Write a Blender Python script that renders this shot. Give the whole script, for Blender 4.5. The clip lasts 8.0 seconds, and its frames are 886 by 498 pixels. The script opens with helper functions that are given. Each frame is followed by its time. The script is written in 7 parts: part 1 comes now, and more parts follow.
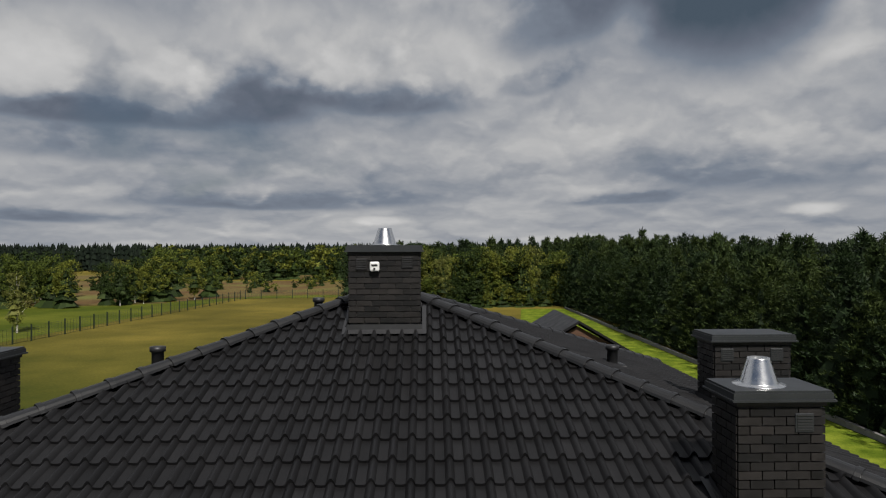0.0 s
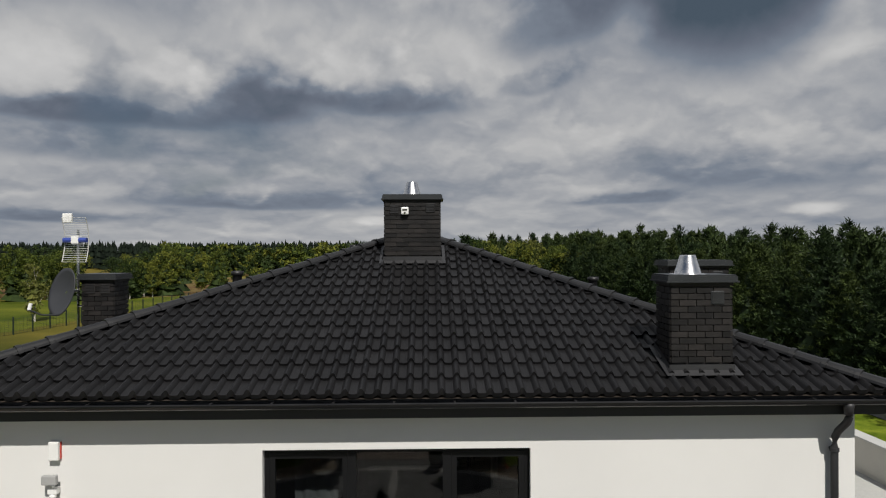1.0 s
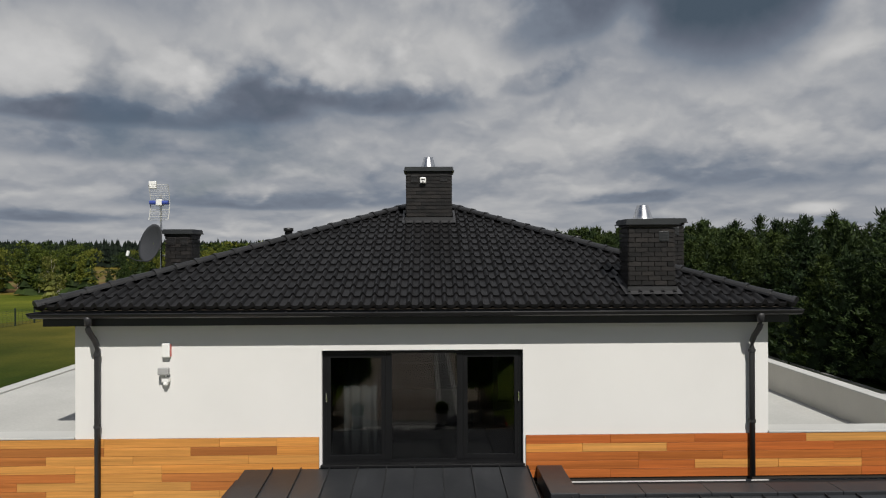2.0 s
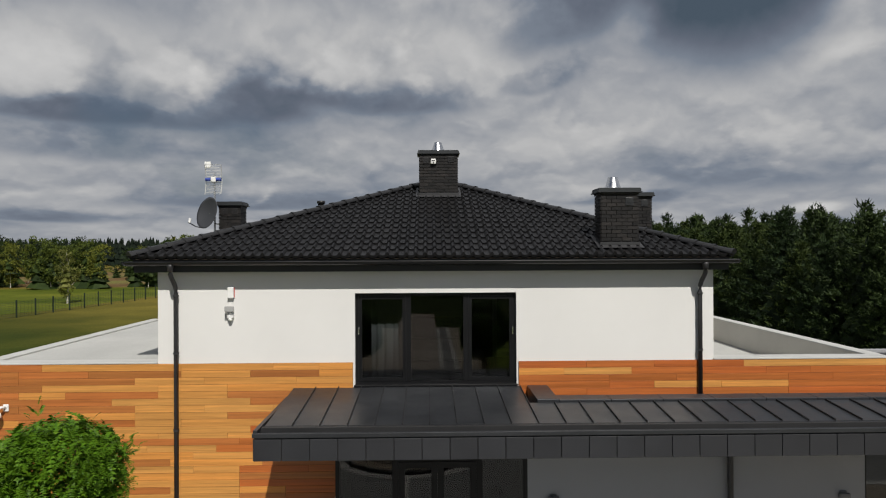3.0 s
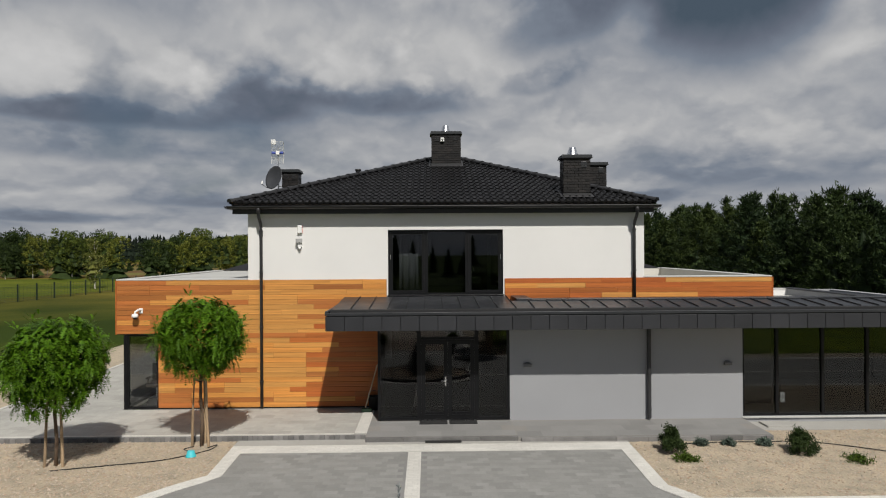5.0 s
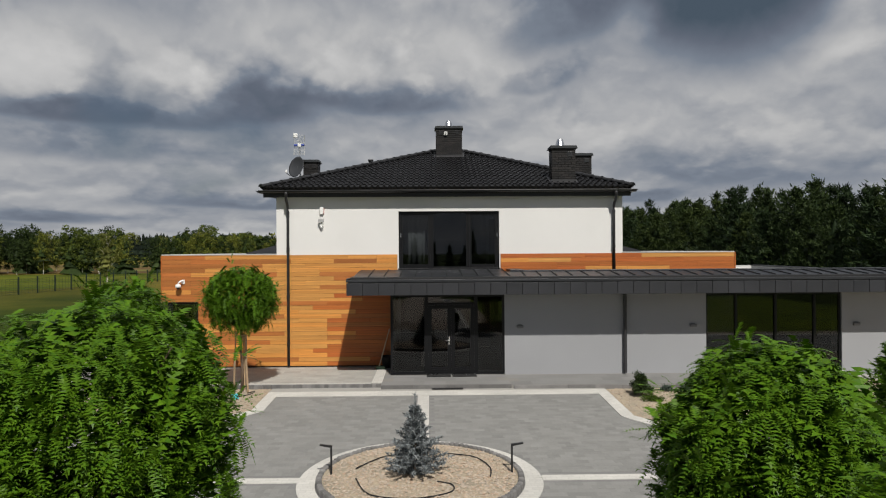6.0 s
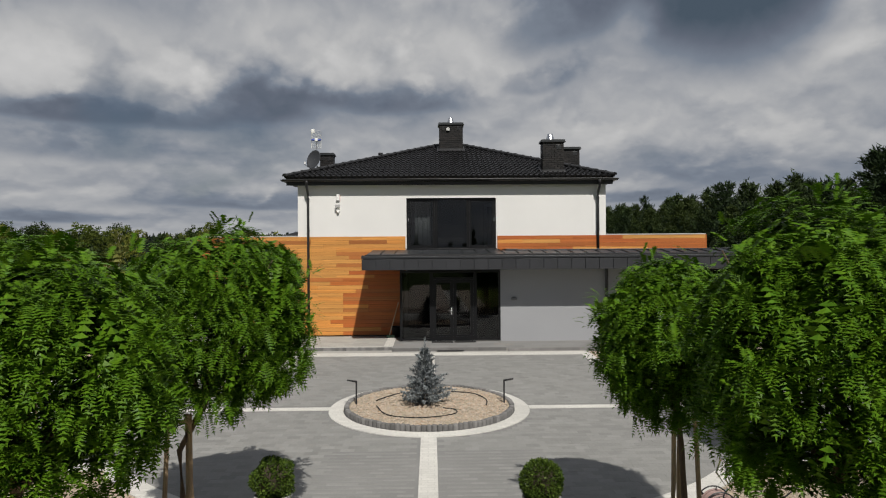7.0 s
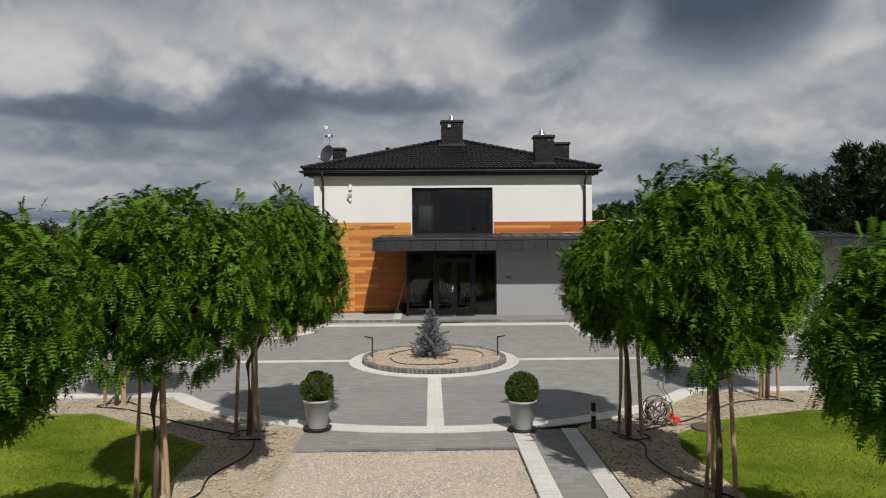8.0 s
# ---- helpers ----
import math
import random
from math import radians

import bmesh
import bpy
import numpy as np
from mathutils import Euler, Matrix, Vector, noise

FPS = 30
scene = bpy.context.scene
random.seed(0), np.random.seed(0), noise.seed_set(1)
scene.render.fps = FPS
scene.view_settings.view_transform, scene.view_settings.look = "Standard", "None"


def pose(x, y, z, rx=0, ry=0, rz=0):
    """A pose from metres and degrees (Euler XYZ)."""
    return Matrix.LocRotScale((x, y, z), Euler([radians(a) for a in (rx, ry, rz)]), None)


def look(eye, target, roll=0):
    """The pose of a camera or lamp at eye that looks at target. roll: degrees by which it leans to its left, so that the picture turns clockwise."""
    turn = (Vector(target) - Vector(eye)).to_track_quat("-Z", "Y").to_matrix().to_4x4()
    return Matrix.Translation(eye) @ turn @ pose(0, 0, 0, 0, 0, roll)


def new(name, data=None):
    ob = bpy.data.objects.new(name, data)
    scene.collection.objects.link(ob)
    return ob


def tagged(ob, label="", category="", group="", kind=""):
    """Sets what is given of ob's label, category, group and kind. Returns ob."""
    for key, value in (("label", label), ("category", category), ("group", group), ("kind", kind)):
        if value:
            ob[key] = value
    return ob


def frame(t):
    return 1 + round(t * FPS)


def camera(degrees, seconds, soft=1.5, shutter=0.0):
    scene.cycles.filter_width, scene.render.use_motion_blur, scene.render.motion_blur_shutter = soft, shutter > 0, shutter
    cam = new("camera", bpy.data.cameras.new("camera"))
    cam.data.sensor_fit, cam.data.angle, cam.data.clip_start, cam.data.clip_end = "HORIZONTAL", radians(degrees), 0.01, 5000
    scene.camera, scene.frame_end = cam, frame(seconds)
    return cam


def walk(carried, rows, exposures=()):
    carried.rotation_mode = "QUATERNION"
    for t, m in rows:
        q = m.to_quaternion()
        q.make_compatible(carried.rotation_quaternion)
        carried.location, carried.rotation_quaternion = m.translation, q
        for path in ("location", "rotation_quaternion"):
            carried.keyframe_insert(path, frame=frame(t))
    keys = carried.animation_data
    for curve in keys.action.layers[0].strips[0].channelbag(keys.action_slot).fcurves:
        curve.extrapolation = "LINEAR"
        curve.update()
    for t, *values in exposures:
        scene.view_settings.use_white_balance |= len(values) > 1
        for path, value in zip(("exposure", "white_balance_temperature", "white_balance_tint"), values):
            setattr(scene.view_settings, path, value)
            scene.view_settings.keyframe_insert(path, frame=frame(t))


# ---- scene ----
cam = camera(65.5, 8.0, soft=1.15)
PATH = [
    (0.0, (0.691, -5.766, 8.301), -1.30, 0.15, -0.17),
    (0.5, (0.525, -6.993, 7.818), -1.27, 0.14, -0.19),
    (1.0, (0.379, -8.248, 7.420), -1.25, 0.14, -0.20),
    (1.5, (0.233, -9.600, 7.020), -1.23, 0.14, -0.22),
    (3.0, (-0.130, -13.650, 5.889), -1.17, 0.12, -0.26),
    (3.5, (-0.233, -15.037, 5.529), -1.15, 0.12, -0.28),
    (4.0, (-0.315, -16.434, 5.148), -1.13, 0.11, -0.30),
    (4.5, (-0.370, -17.769, 4.814), -1.11, 0.11, -0.31),
    (6.0, (-0.590, -21.886, 3.813), -1.04, 0.09, -0.36),
    (6.5, (-0.663, -23.231, 3.512), -1.02, 0.09, -0.37),
    (7.0, (-0.732, -24.596, 3.190), -1.00, 0.08, -0.39),
    (7.5, (-0.785, -25.927, 2.902), -0.98, 0.08, -0.40),
    (8.0, (-0.840, -27.248, 2.589), -0.96, 0.07, -0.42),
]


def aim(eye, yaw, pitch, roll):
    y, p = radians(yaw), radians(pitch)
    way = Vector((-math.sin(y) * math.cos(p), math.cos(y) * math.cos(p), math.sin(p)))
    return look(eye, Vector(eye) + way, roll)


walk(cam, [(t, aim(e, y, p, r)) for t, e, y, p, r in PATH], [(0.0, 0.0), (8.0, 0.0)])

# ---- sky and sun ----
SUN_TO = Vector((0.25, -1.0, 1.19)).normalized()
sun = new("sun", bpy.data.lights.new("sun", "SUN"))
sun.data.energy, sun.data.angle, sun.data.color = 4.3, radians(0.6), (1.0, 0.96, 0.895)
sun.matrix_world = look(SUN_TO * 60, (0, 0, 0))

world = bpy.data.worlds.new("world")
scene.world = world
world.use_nodes = True


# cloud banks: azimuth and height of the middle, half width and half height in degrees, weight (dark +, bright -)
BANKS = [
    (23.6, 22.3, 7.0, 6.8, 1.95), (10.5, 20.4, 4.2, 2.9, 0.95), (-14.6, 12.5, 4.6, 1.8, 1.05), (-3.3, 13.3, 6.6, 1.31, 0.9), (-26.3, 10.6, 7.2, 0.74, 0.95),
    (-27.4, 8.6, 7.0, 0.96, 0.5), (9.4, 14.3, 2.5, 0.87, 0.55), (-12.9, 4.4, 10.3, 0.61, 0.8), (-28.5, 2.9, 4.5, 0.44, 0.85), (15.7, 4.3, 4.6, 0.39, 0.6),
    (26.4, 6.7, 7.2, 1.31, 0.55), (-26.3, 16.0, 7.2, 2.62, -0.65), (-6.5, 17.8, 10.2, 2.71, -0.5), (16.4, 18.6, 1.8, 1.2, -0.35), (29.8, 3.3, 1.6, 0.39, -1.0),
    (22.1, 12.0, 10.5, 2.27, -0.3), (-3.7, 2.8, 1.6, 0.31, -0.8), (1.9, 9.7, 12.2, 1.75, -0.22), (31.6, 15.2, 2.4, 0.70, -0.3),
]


def sky_nodes():
    nt = world.node_tree
    nt.nodes.clear()

    def nd(kind, **kw):
        n = nt.nodes.new(kind)
        for k, v in kw.items():
            n.inputs[k].default_value = v
        return n

    def calc(op, *args):
        n = nt.nodes.new("ShaderNodeMath")
        n.operation = op
        for k, v in enumerate(args):
            if isinstance(v, (int, float)):
                n.inputs[k].default_value = v
            else:
                nt.links.new(v, n.inputs[k])
        return n.outputs[0]

    def ramp(fac, stops):
        n = nt.nodes.new("ShaderNodeValToRGB")
        el = n.color_ramp.elements
        el[0].position, el[0].color = stops[0][0], (*stops[0][1], 1)
        el[1].position, el[1].color = stops[-1][0], (*stops[-1][1], 1)
        for p, c in stops[1:-1]:
            el.new(p).color = (*c, 1)
        nt.links.new(fac, n.inputs[0])
        return n.outputs[0]

    sky = nd("ShaderNodeTexSky")
    sky.sky_type, sky.sun_disc = "NISHITA", False
    sky.sun_elevation = math.asin(SUN_TO.z)
    sky.sun_rotation = math.atan2(SUN_TO.x, SUN_TO.y)
    co = nd("ShaderNodeTexCoord")
    sep = nd("ShaderNodeSeparateXYZ")
    nt.links.new(co.outputs["Generated"], sep.inputs[0])
    x, y, z = sep.outputs
    az = calc("MULTIPLY", calc("ARCTAN2", x, y), 57.2958)
    el = calc("MULTIPLY", calc("ARCSINE", z), 57.2958)
    # cloud cells shrink and flatten towards the horizon
    comb = nd("ShaderNodeCombineXYZ")
    nt.links.new(calc("DIVIDE", az, 9.0), comb.inputs[0])
    nt.links.new(calc("MULTIPLY", calc("LOGARITHM", calc("ADD", calc("MAXIMUM", el, -2.0), 6.0), 2.71828), 2.9), comb.inputs[1])

    def cloud(scale, detail, rough, shift, dist=0.0):
        mp = nd("ShaderNodeMapping", Location=shift, Scale=(scale, scale, scale))
        nt.links.new(comb.outputs[0], mp.inputs[0])
        n = nd("ShaderNodeTexNoise", Scale=1.0, Detail=detail, Roughness=rough, Distortion=dist)
        nt.links.new(mp.outputs[0], n.inputs["Vector"])
        return n.outputs["Fac"]

    def puff(scale, shift):
        """Rounded heads of cloud: cells bent by a noise."""
        mp = nd("ShaderNodeMapping", Location=shift, Scale=(scale, scale, scale))
        nt.links.new(comb.outputs[0], mp.inputs[0])
        n = nd("ShaderNodeTexNoise", Scale=1.6, Detail=5, Roughness=0.55)
        nt.links.new(mp.outputs[0], n.inputs["Vector"])
        bend = nt.nodes.new("ShaderNodeVectorMath")
        bend.operation = "MULTIPLY_ADD"
        nt.links.new(n.outputs["Color"], bend.inputs[0])
        bend.inputs[1].default_value = (0.9, 0.9, 0.0)
        nt.links.new(mp.outputs[0], bend.inputs[2])
        v = nd("ShaderNodeTexVoronoi")
        v.feature = "SMOOTH_F1"
        for k, q in (("Scale", 1.0), ("Detail", 3.0), ("Roughness", 0.5), ("Smoothness", 0.6)):
            v.inputs[k].default_value = q
        nt.links.new(bend.outputs[0], v.inputs["Vector"])
        return calc("SUBTRACT", 1.4, v.outputs["Distance"])

    # lumpy cloud seen from below: lit rims above, grey bases with a crisp lower edge, soft banks
    heads = puff(1.15, (3.0, 1.0, 0.0))
    above = puff(1.15, (3.0, 1.0 + 0.16, 0.0))
    mass = cloud(0.8, 5, 0.48, (3.0, 1.0, 0.0))
    broad = cloud(0.45, 2, 0.45, (8.0, 4.0, 2.0))
    wisp = cloud(2.6, 6, 0.52, (1.0, 9.0, 5.0), 0.3)
    rough_a = calc("MULTIPLY", calc("SUBTRACT", mass, 0.5), 9.0)
    rough_b = calc("ADD", calc("MULTIPLY", calc("SUBTRACT", mass, -0.18), 2.5), calc("ADD", calc("MULTIPLY", calc("SUBTRACT", heads, 0.5), 2.4), calc("MULTIPLY", calc("SUBTRACT", wisp, 0.5), 1.6)))
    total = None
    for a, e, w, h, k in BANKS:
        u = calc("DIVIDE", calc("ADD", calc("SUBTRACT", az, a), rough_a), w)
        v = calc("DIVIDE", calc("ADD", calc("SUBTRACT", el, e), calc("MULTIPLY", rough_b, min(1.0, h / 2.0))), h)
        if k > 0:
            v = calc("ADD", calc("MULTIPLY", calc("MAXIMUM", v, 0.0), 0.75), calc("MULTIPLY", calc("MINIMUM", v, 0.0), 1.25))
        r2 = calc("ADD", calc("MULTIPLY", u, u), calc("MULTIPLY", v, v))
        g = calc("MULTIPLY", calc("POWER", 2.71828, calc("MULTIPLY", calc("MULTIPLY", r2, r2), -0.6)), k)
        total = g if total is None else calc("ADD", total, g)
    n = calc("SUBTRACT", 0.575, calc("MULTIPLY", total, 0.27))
    n = calc("ADD", n, calc("MULTIPLY", calc("SUBTRACT", heads, above), 0.13))
    n = calc("ADD", n, calc("MULTIPLY", calc("SUBTRACT", heads, 0.5), 0.20))
    n = calc("ADD", n, calc("MULTIPLY", calc("SUBTRACT", mass, 0.5), 0.22))
    n = calc("ADD", n, calc("MULTIPLY", calc("SUBTRACT", broad, 0.5), 0.22))
    n = calc("ADD", n, calc("MULTIPLY", calc("SUBTRACT", wisp, 0.5), 0.09))
    body = ramp(n, [(0.08, (0.066, 0.092, 0.124)), (0.26, (0.126, 0.146, 0.188)), (0.42, (0.190, 0.220, 0.270)), (0.55, (0.315, 0.330, 0.360)), (0.70, (0.465, 0.467, 0.472)), (0.88, (0.61, 0.605, 0.60))])
    amount = ramp(calc("ADD", calc("MULTIPLY", broad, 0.6), calc("MULTIPLY", mass, 0.4)), [(0.30, (0, 0, 0)), (0.42, (1, 1, 1))])
    # the sky clears towards the sun, behind the camera
    south = ramp(calc("ADD", calc("MULTIPLY", y, -0.5), calc("MULTIPLY", mass, 0.35)), [(0.20, (1, 1, 1)), (0.36, (0, 0, 0))])
    # cloud stays along the horizon all round
    low = ramp(z, [(0.13, (1, 1, 1)), (0.28, (0, 0, 0))])
    amount = calc("MULTIPLY", amount, calc("MAXIMUM", south, low))
    blue = nt.nodes.new("ShaderNodeMix")
    blue.data_type, blue.blend_type = "RGBA", "MULTIPLY"
    blue.inputs["Factor"].default_value = 1.0
    nt.links.new(sky.outputs[0], blue.inputs["A"])
    blue.inputs["B"].default_value = (0.029, 0.029, 0.030, 1)
    mix = nt.nodes.new("ShaderNodeMix")
    mix.data_type = "RGBA"
    nt.links.new(amount, mix.inputs["Factor"])
    nt.links.new(blue.outputs["Result"], mix.inputs["A"])
    nt.links.new(body, mix.inputs["B"])
    bg = nd("ShaderNodeBackground", Strength=SKY_STRENGTH)
    nt.links.new(mix.outputs["Result"], bg.inputs[0])
    out = nd("ShaderNodeOutputWorld")
    nt.links.new(bg.outputs[0], out.inputs[0])


SKY_STRENGTH = 1.0
sky_nodes()

# ---- materials ----


def surface(name, color, rough=0.7, metal=0.0, vary=0.18, scale=1.5, fine=40.0, bump=0.15, per=0.0, tint=None, stretch=(1, 1, 1), spec=0.5, island=False):
    """A procedural surface with broad stains, fine grain and a little relief; per: spread of brightness from piece to piece."""
    m = bpy.data.materials.new(name)
    m.use_nodes = True
    nt = m.node_tree
    b = nt.nodes["Principled BSDF"]
    b.inputs["Roughness"].default_value, b.inputs["Metallic"].default_value = rough, metal
    b.inputs["Specular IOR Level"].default_value = spec
    co, info = nt.nodes.new("ShaderNodeTexCoord"), nt.nodes.new("ShaderNodeObjectInfo")
    geo = nt.nodes.new("ShaderNodeNewGeometry")
    rnd = geo.outputs["Random Per Island"] if island else info.outputs["Random"]
    shift = nt.nodes.new("ShaderNodeVectorMath")
    shift.operation = "MULTIPLY_ADD"
    nt.links.new(rnd, shift.inputs[0])
    shift.inputs[1].default_value = (37.0, 53.0, 71.0) if per else (0.0, 0.0, 0.0)
    nt.links.new(co.outputs["Object"], shift.inputs[2])
    mp = nt.nodes.new("ShaderNodeMapping")
    mp.inputs["Scale"].default_value = stretch
    nt.links.new(shift.outputs[0], mp.inputs[0])

    def noise_(s, d, r=0.6):
        n = nt.nodes.new("ShaderNodeTexNoise")
        n.inputs["Scale"].default_value, n.inputs["Detail"].default_value, n.inputs["Roughness"].default_value = s, d, r
        nt.links.new(mp.outputs[0], n.inputs["Vector"])
        return n.outputs["Fac"]

    def span(fac, lo, hi):
        n = nt.nodes.new("ShaderNodeMapRange")
        n.inputs["From Min"].default_value, n.inputs["From Max"].default_value = 0.3, 0.7
        n.inputs["To Min"].default_value, n.inputs["To Max"].default_value = lo, hi
        nt.links.new(fac, n.inputs[0])
        return n.outputs[0]

    def mul(a, c):
        n = nt.nodes.new("ShaderNodeMath")
        n.operation = "MULTIPLY"
        nt.links.new(a, n.inputs[0])
        nt.links.new(c, n.inputs[1])
        return n.outputs[0]

    broad, grain = noise_(scale, 4), noise_(fine, 3, 0.7)
    f = mul(span(broad, 1 - vary, 1 + vary), span(grain, 1 - vary * 0.7, 1 + vary * 0.7))
    if per:
        n = nt.nodes.new("ShaderNodeMapRange")
        n.inputs["To Min"].default_value, n.inputs["To Max"].default_value = 1 - per, 1 + per
        nt.links.new(rnd, n.inputs[0])
        f = mul(f, n.outputs[0])
    base = nt.nodes.new("ShaderNodeMix")
    base.data_type = "RGBA"
    base.inputs["A"].default_value = (*color, 1)
    base.inputs["B"].default_value = (*(tint or color), 1)
    if tint:
        nt.links.new(rnd if per else span(broad, 0, 1), base.inputs["Factor"])
    scale_ = nt.nodes.new("ShaderNodeVectorMath")
    scale_.operation = "SCALE"
    nt.links.new(base.outputs["Result"], scale_.inputs[0])
    nt.links.new(f, scale_.inputs["Scale"])
    nt.links.new(scale_.outputs[0], b.inputs["Base Color"])
    if bump:
        bp = nt.nodes.new("ShaderNodeBump")
        bp.inputs["Strength"].default_value, bp.inputs["Distance"].default_value = bump, 0.01
        nt.links.new(grain, bp.inputs["Height"])
        nt.links.new(bp.outputs[0], b.inputs["Normal"])
    rr = span(broad, max(rough - 0.08, 0.02), min(rough + 0.08, 1))
    nt.links.new(rr, b.inputs["Roughness"])
    return m


def clear_glass(name, tint=(0.32, 0.34, 0.34)):
    m = bpy.data.materials.new(name)
    m.use_nodes = True
    nt = m.node_tree
    nt.nodes.remove(nt.nodes["Principled BSDF"])
    fr = nt.nodes.new("ShaderNodeFresnel")
    fr.inputs[0].default_value = 1.5
    tr, gl, mx = nt.nodes.new("ShaderNodeBsdfTransparent"), nt.nodes.new("ShaderNodeBsdfGlossy"), nt.nodes.new("ShaderNodeMixShader")
    tr.inputs[0].default_value = (*tint, 1)
    gl.inputs["Roughness"].default_value = 0.01
    add = nt.nodes.new("ShaderNodeMath")
    add.operation = "MULTIPLY_ADD"
    nt.links.new(fr.outputs[0], add.inputs[0])
    add.inputs[1].default_value, add.inputs[2].default_value = 0.85, 0.018
    nt.links.new(add.outputs[0], mx.inputs[0])
    nt.links.new(tr.outputs[0], mx.inputs[1])
    nt.links.new(gl.outputs[0], mx.inputs[2])
    nt.links.new(mx.outputs[0], nt.nodes["Material Output"].inputs[0])
    return m


def leafy(name, color, tint, rough=0.5, trans=0.25, per=0.35, island=True):
    m = surface(name, color, rough, vary=0.25, scale=0.8, fine=12, bump=0, per=per, tint=tint, island=island, spec=0.12)
    nt = m.node_tree
    b = nt.nodes["Principled BSDF"]
    t, mx = nt.nodes.new("ShaderNodeBsdfTranslucent"), nt.nodes.new("ShaderNodeMixShader")
    nt.links.new(b.inputs["Base Color"].links[0].from_socket, t.inputs[0])
    mx.inputs[0].default_value = trans
    nt.links.new(b.outputs[0], mx.inputs[1])
    nt.links.new(t.outputs[0], mx.inputs[2])
    nt.links.new(mx.outputs[0], nt.nodes["Material Output"].inputs[0])
    return m


RENDER_WHITE = surface("white_render", (0.70, 0.692, 0.672), 0.9, vary=0.03, scale=0.6, fine=90, bump=0.12)
RENDER_GREY = surface("grey_render", (0.295, 0.30, 0.312), 0.9, vary=0.04, scale=0.6, fine=90, bump=0.12)
RENDER_BEIGE = surface("beige_render", (0.55, 0.53, 0.48), 0.9, vary=0.08, scale=0.7, fine=70, bump=0.15)
TILE = surface("graphite_tile", (0.0126, 0.0124, 0.0133), 0.46, vary=0.22, scale=2.0, fine=120, bump=0.1, per=0.22, spec=0.2)
TILE_STUFF = surface("graphite_tile_rows", (0.0126, 0.0124, 0.0133), 0.46, vary=0.22, scale=2.0, fine=120, bump=0.1, per=0.22, island=True, spec=0.2)
RIDGE = surface("graphite_ridge", (0.0135, 0.0135, 0.0145), 0.42, vary=0.22, scale=2.0, fine=90, bump=0.1, per=0.12, spec=0.45)
GUTTER = surface("graphite_gutter", (0.027, 0.027, 0.029), 0.5, 0.0, vary=0.12, bump=0.03)
GUTTER_DARK = surface("black_gutter", (0.010, 0.010, 0.011), 0.35, 0.0, vary=0.12, bump=0.03)
SEAM = surface("graphite_sheet", (0.030, 0.032, 0.036), 0.42, 0.3, vary=0.12, scale=1.2, fine=30, bump=0.04, per=0.08)
FASCIA = surface("graphite_fascia", (0.022, 0.023, 0.027), 0.55, 0.1, vary=0.10, scale=1.5, fine=30, bump=0.04, per=0.10)
BRICK = surface("clinker_brick", (0.0105, 0.0100, 0.0104), 0.55, vary=0.25, scale=6, fine=70, bump=0.35, per=0.3, tint=(0.0170, 0.0148, 0.0140), spec=0.3)
MORTAR = surface("dark_mortar", (0.055, 0.050, 0.046), 0.95, vary=0.2, scale=6, fine=90, bump=0.3)
CAP = surface("chimney_cap_sheet", (0.034, 0.037, 0.040), 0.45, 0.3, vary=0.12, bump=0.04)
STEEL = surface("bright_steel", (0.72, 0.72, 0.72), 0.25, 1.0, vary=0.06, scale=4, fine=40, bump=0.05)
WOOD_TAN = surface("cedar_tan", (0.575, 0.275, 0.066), 0.6, vary=0.25, scale=1.2, fine=9, bump=0.15, per=0.12, tint=(0.51, 0.208, 0.040), stretch=(0.25, 8, 14))
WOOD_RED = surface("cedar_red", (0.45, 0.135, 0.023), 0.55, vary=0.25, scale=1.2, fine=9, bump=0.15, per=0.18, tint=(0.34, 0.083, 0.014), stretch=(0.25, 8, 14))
WOOD_BROWN = surface("cedar_brown", (0.43, 0.155, 0.034), 0.55, vary=0.25, scale=1.2, fine=9, bump=0.15, per=0.18, tint=(0.34, 0.105, 0.022), stretch=(0.25, 8, 14))
BACKING = surface("dark_backing", (0.03, 0.022, 0.016), 0.9)
FRAME = surface("graphite_frame", (0.0070, 0.0072, 0.0080), 0.42, 0.0, vary=0.06, bump=0.02, spec=0.25)
GLASS = clear_glass("window_glass", (0.38, 0.40, 0.41))
GLASS_THIN = clear_glass("clear_corner_glass", (0.92, 0.93, 0.93))
# room colours are darkened for the dimness behind panes that cast no shadow
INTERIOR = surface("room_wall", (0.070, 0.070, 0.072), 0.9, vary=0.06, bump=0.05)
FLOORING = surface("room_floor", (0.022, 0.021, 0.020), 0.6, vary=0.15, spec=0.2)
MEMBRANE = surface("roof_membrane", (0.42, 0.42, 0.40), 0.8, vary=0.10, scale=0.5, fine=20, bump=0.1)
COPING = surface("light_coping", (0.48, 0.48, 0.46), 0.6, vary=0.06)
PLASTIC_W = surface("white_plastic", (0.78, 0.78, 0.76), 0.4, vary=0.04, bump=0)
BLACKGAP = surface("dark_gap_sheet", (0.014, 0.014, 0.015), 0.6, vary=0.1, bump=0.02)
BLACK = surface("black_plastic", (0.015, 0.015, 0.016), 0.5, vary=0.1, bump=0.03)
RUBBER = surface("black_rubber", (0.011, 0.011, 0.011), 0.85, vary=0.2, fine=80, bump=0.3)

# ---- mesh helpers ----


def where(ob):
    p = Vector(ob.location)
    while ob.parent:
        ob = ob.parent
        p += ob.location
    return p


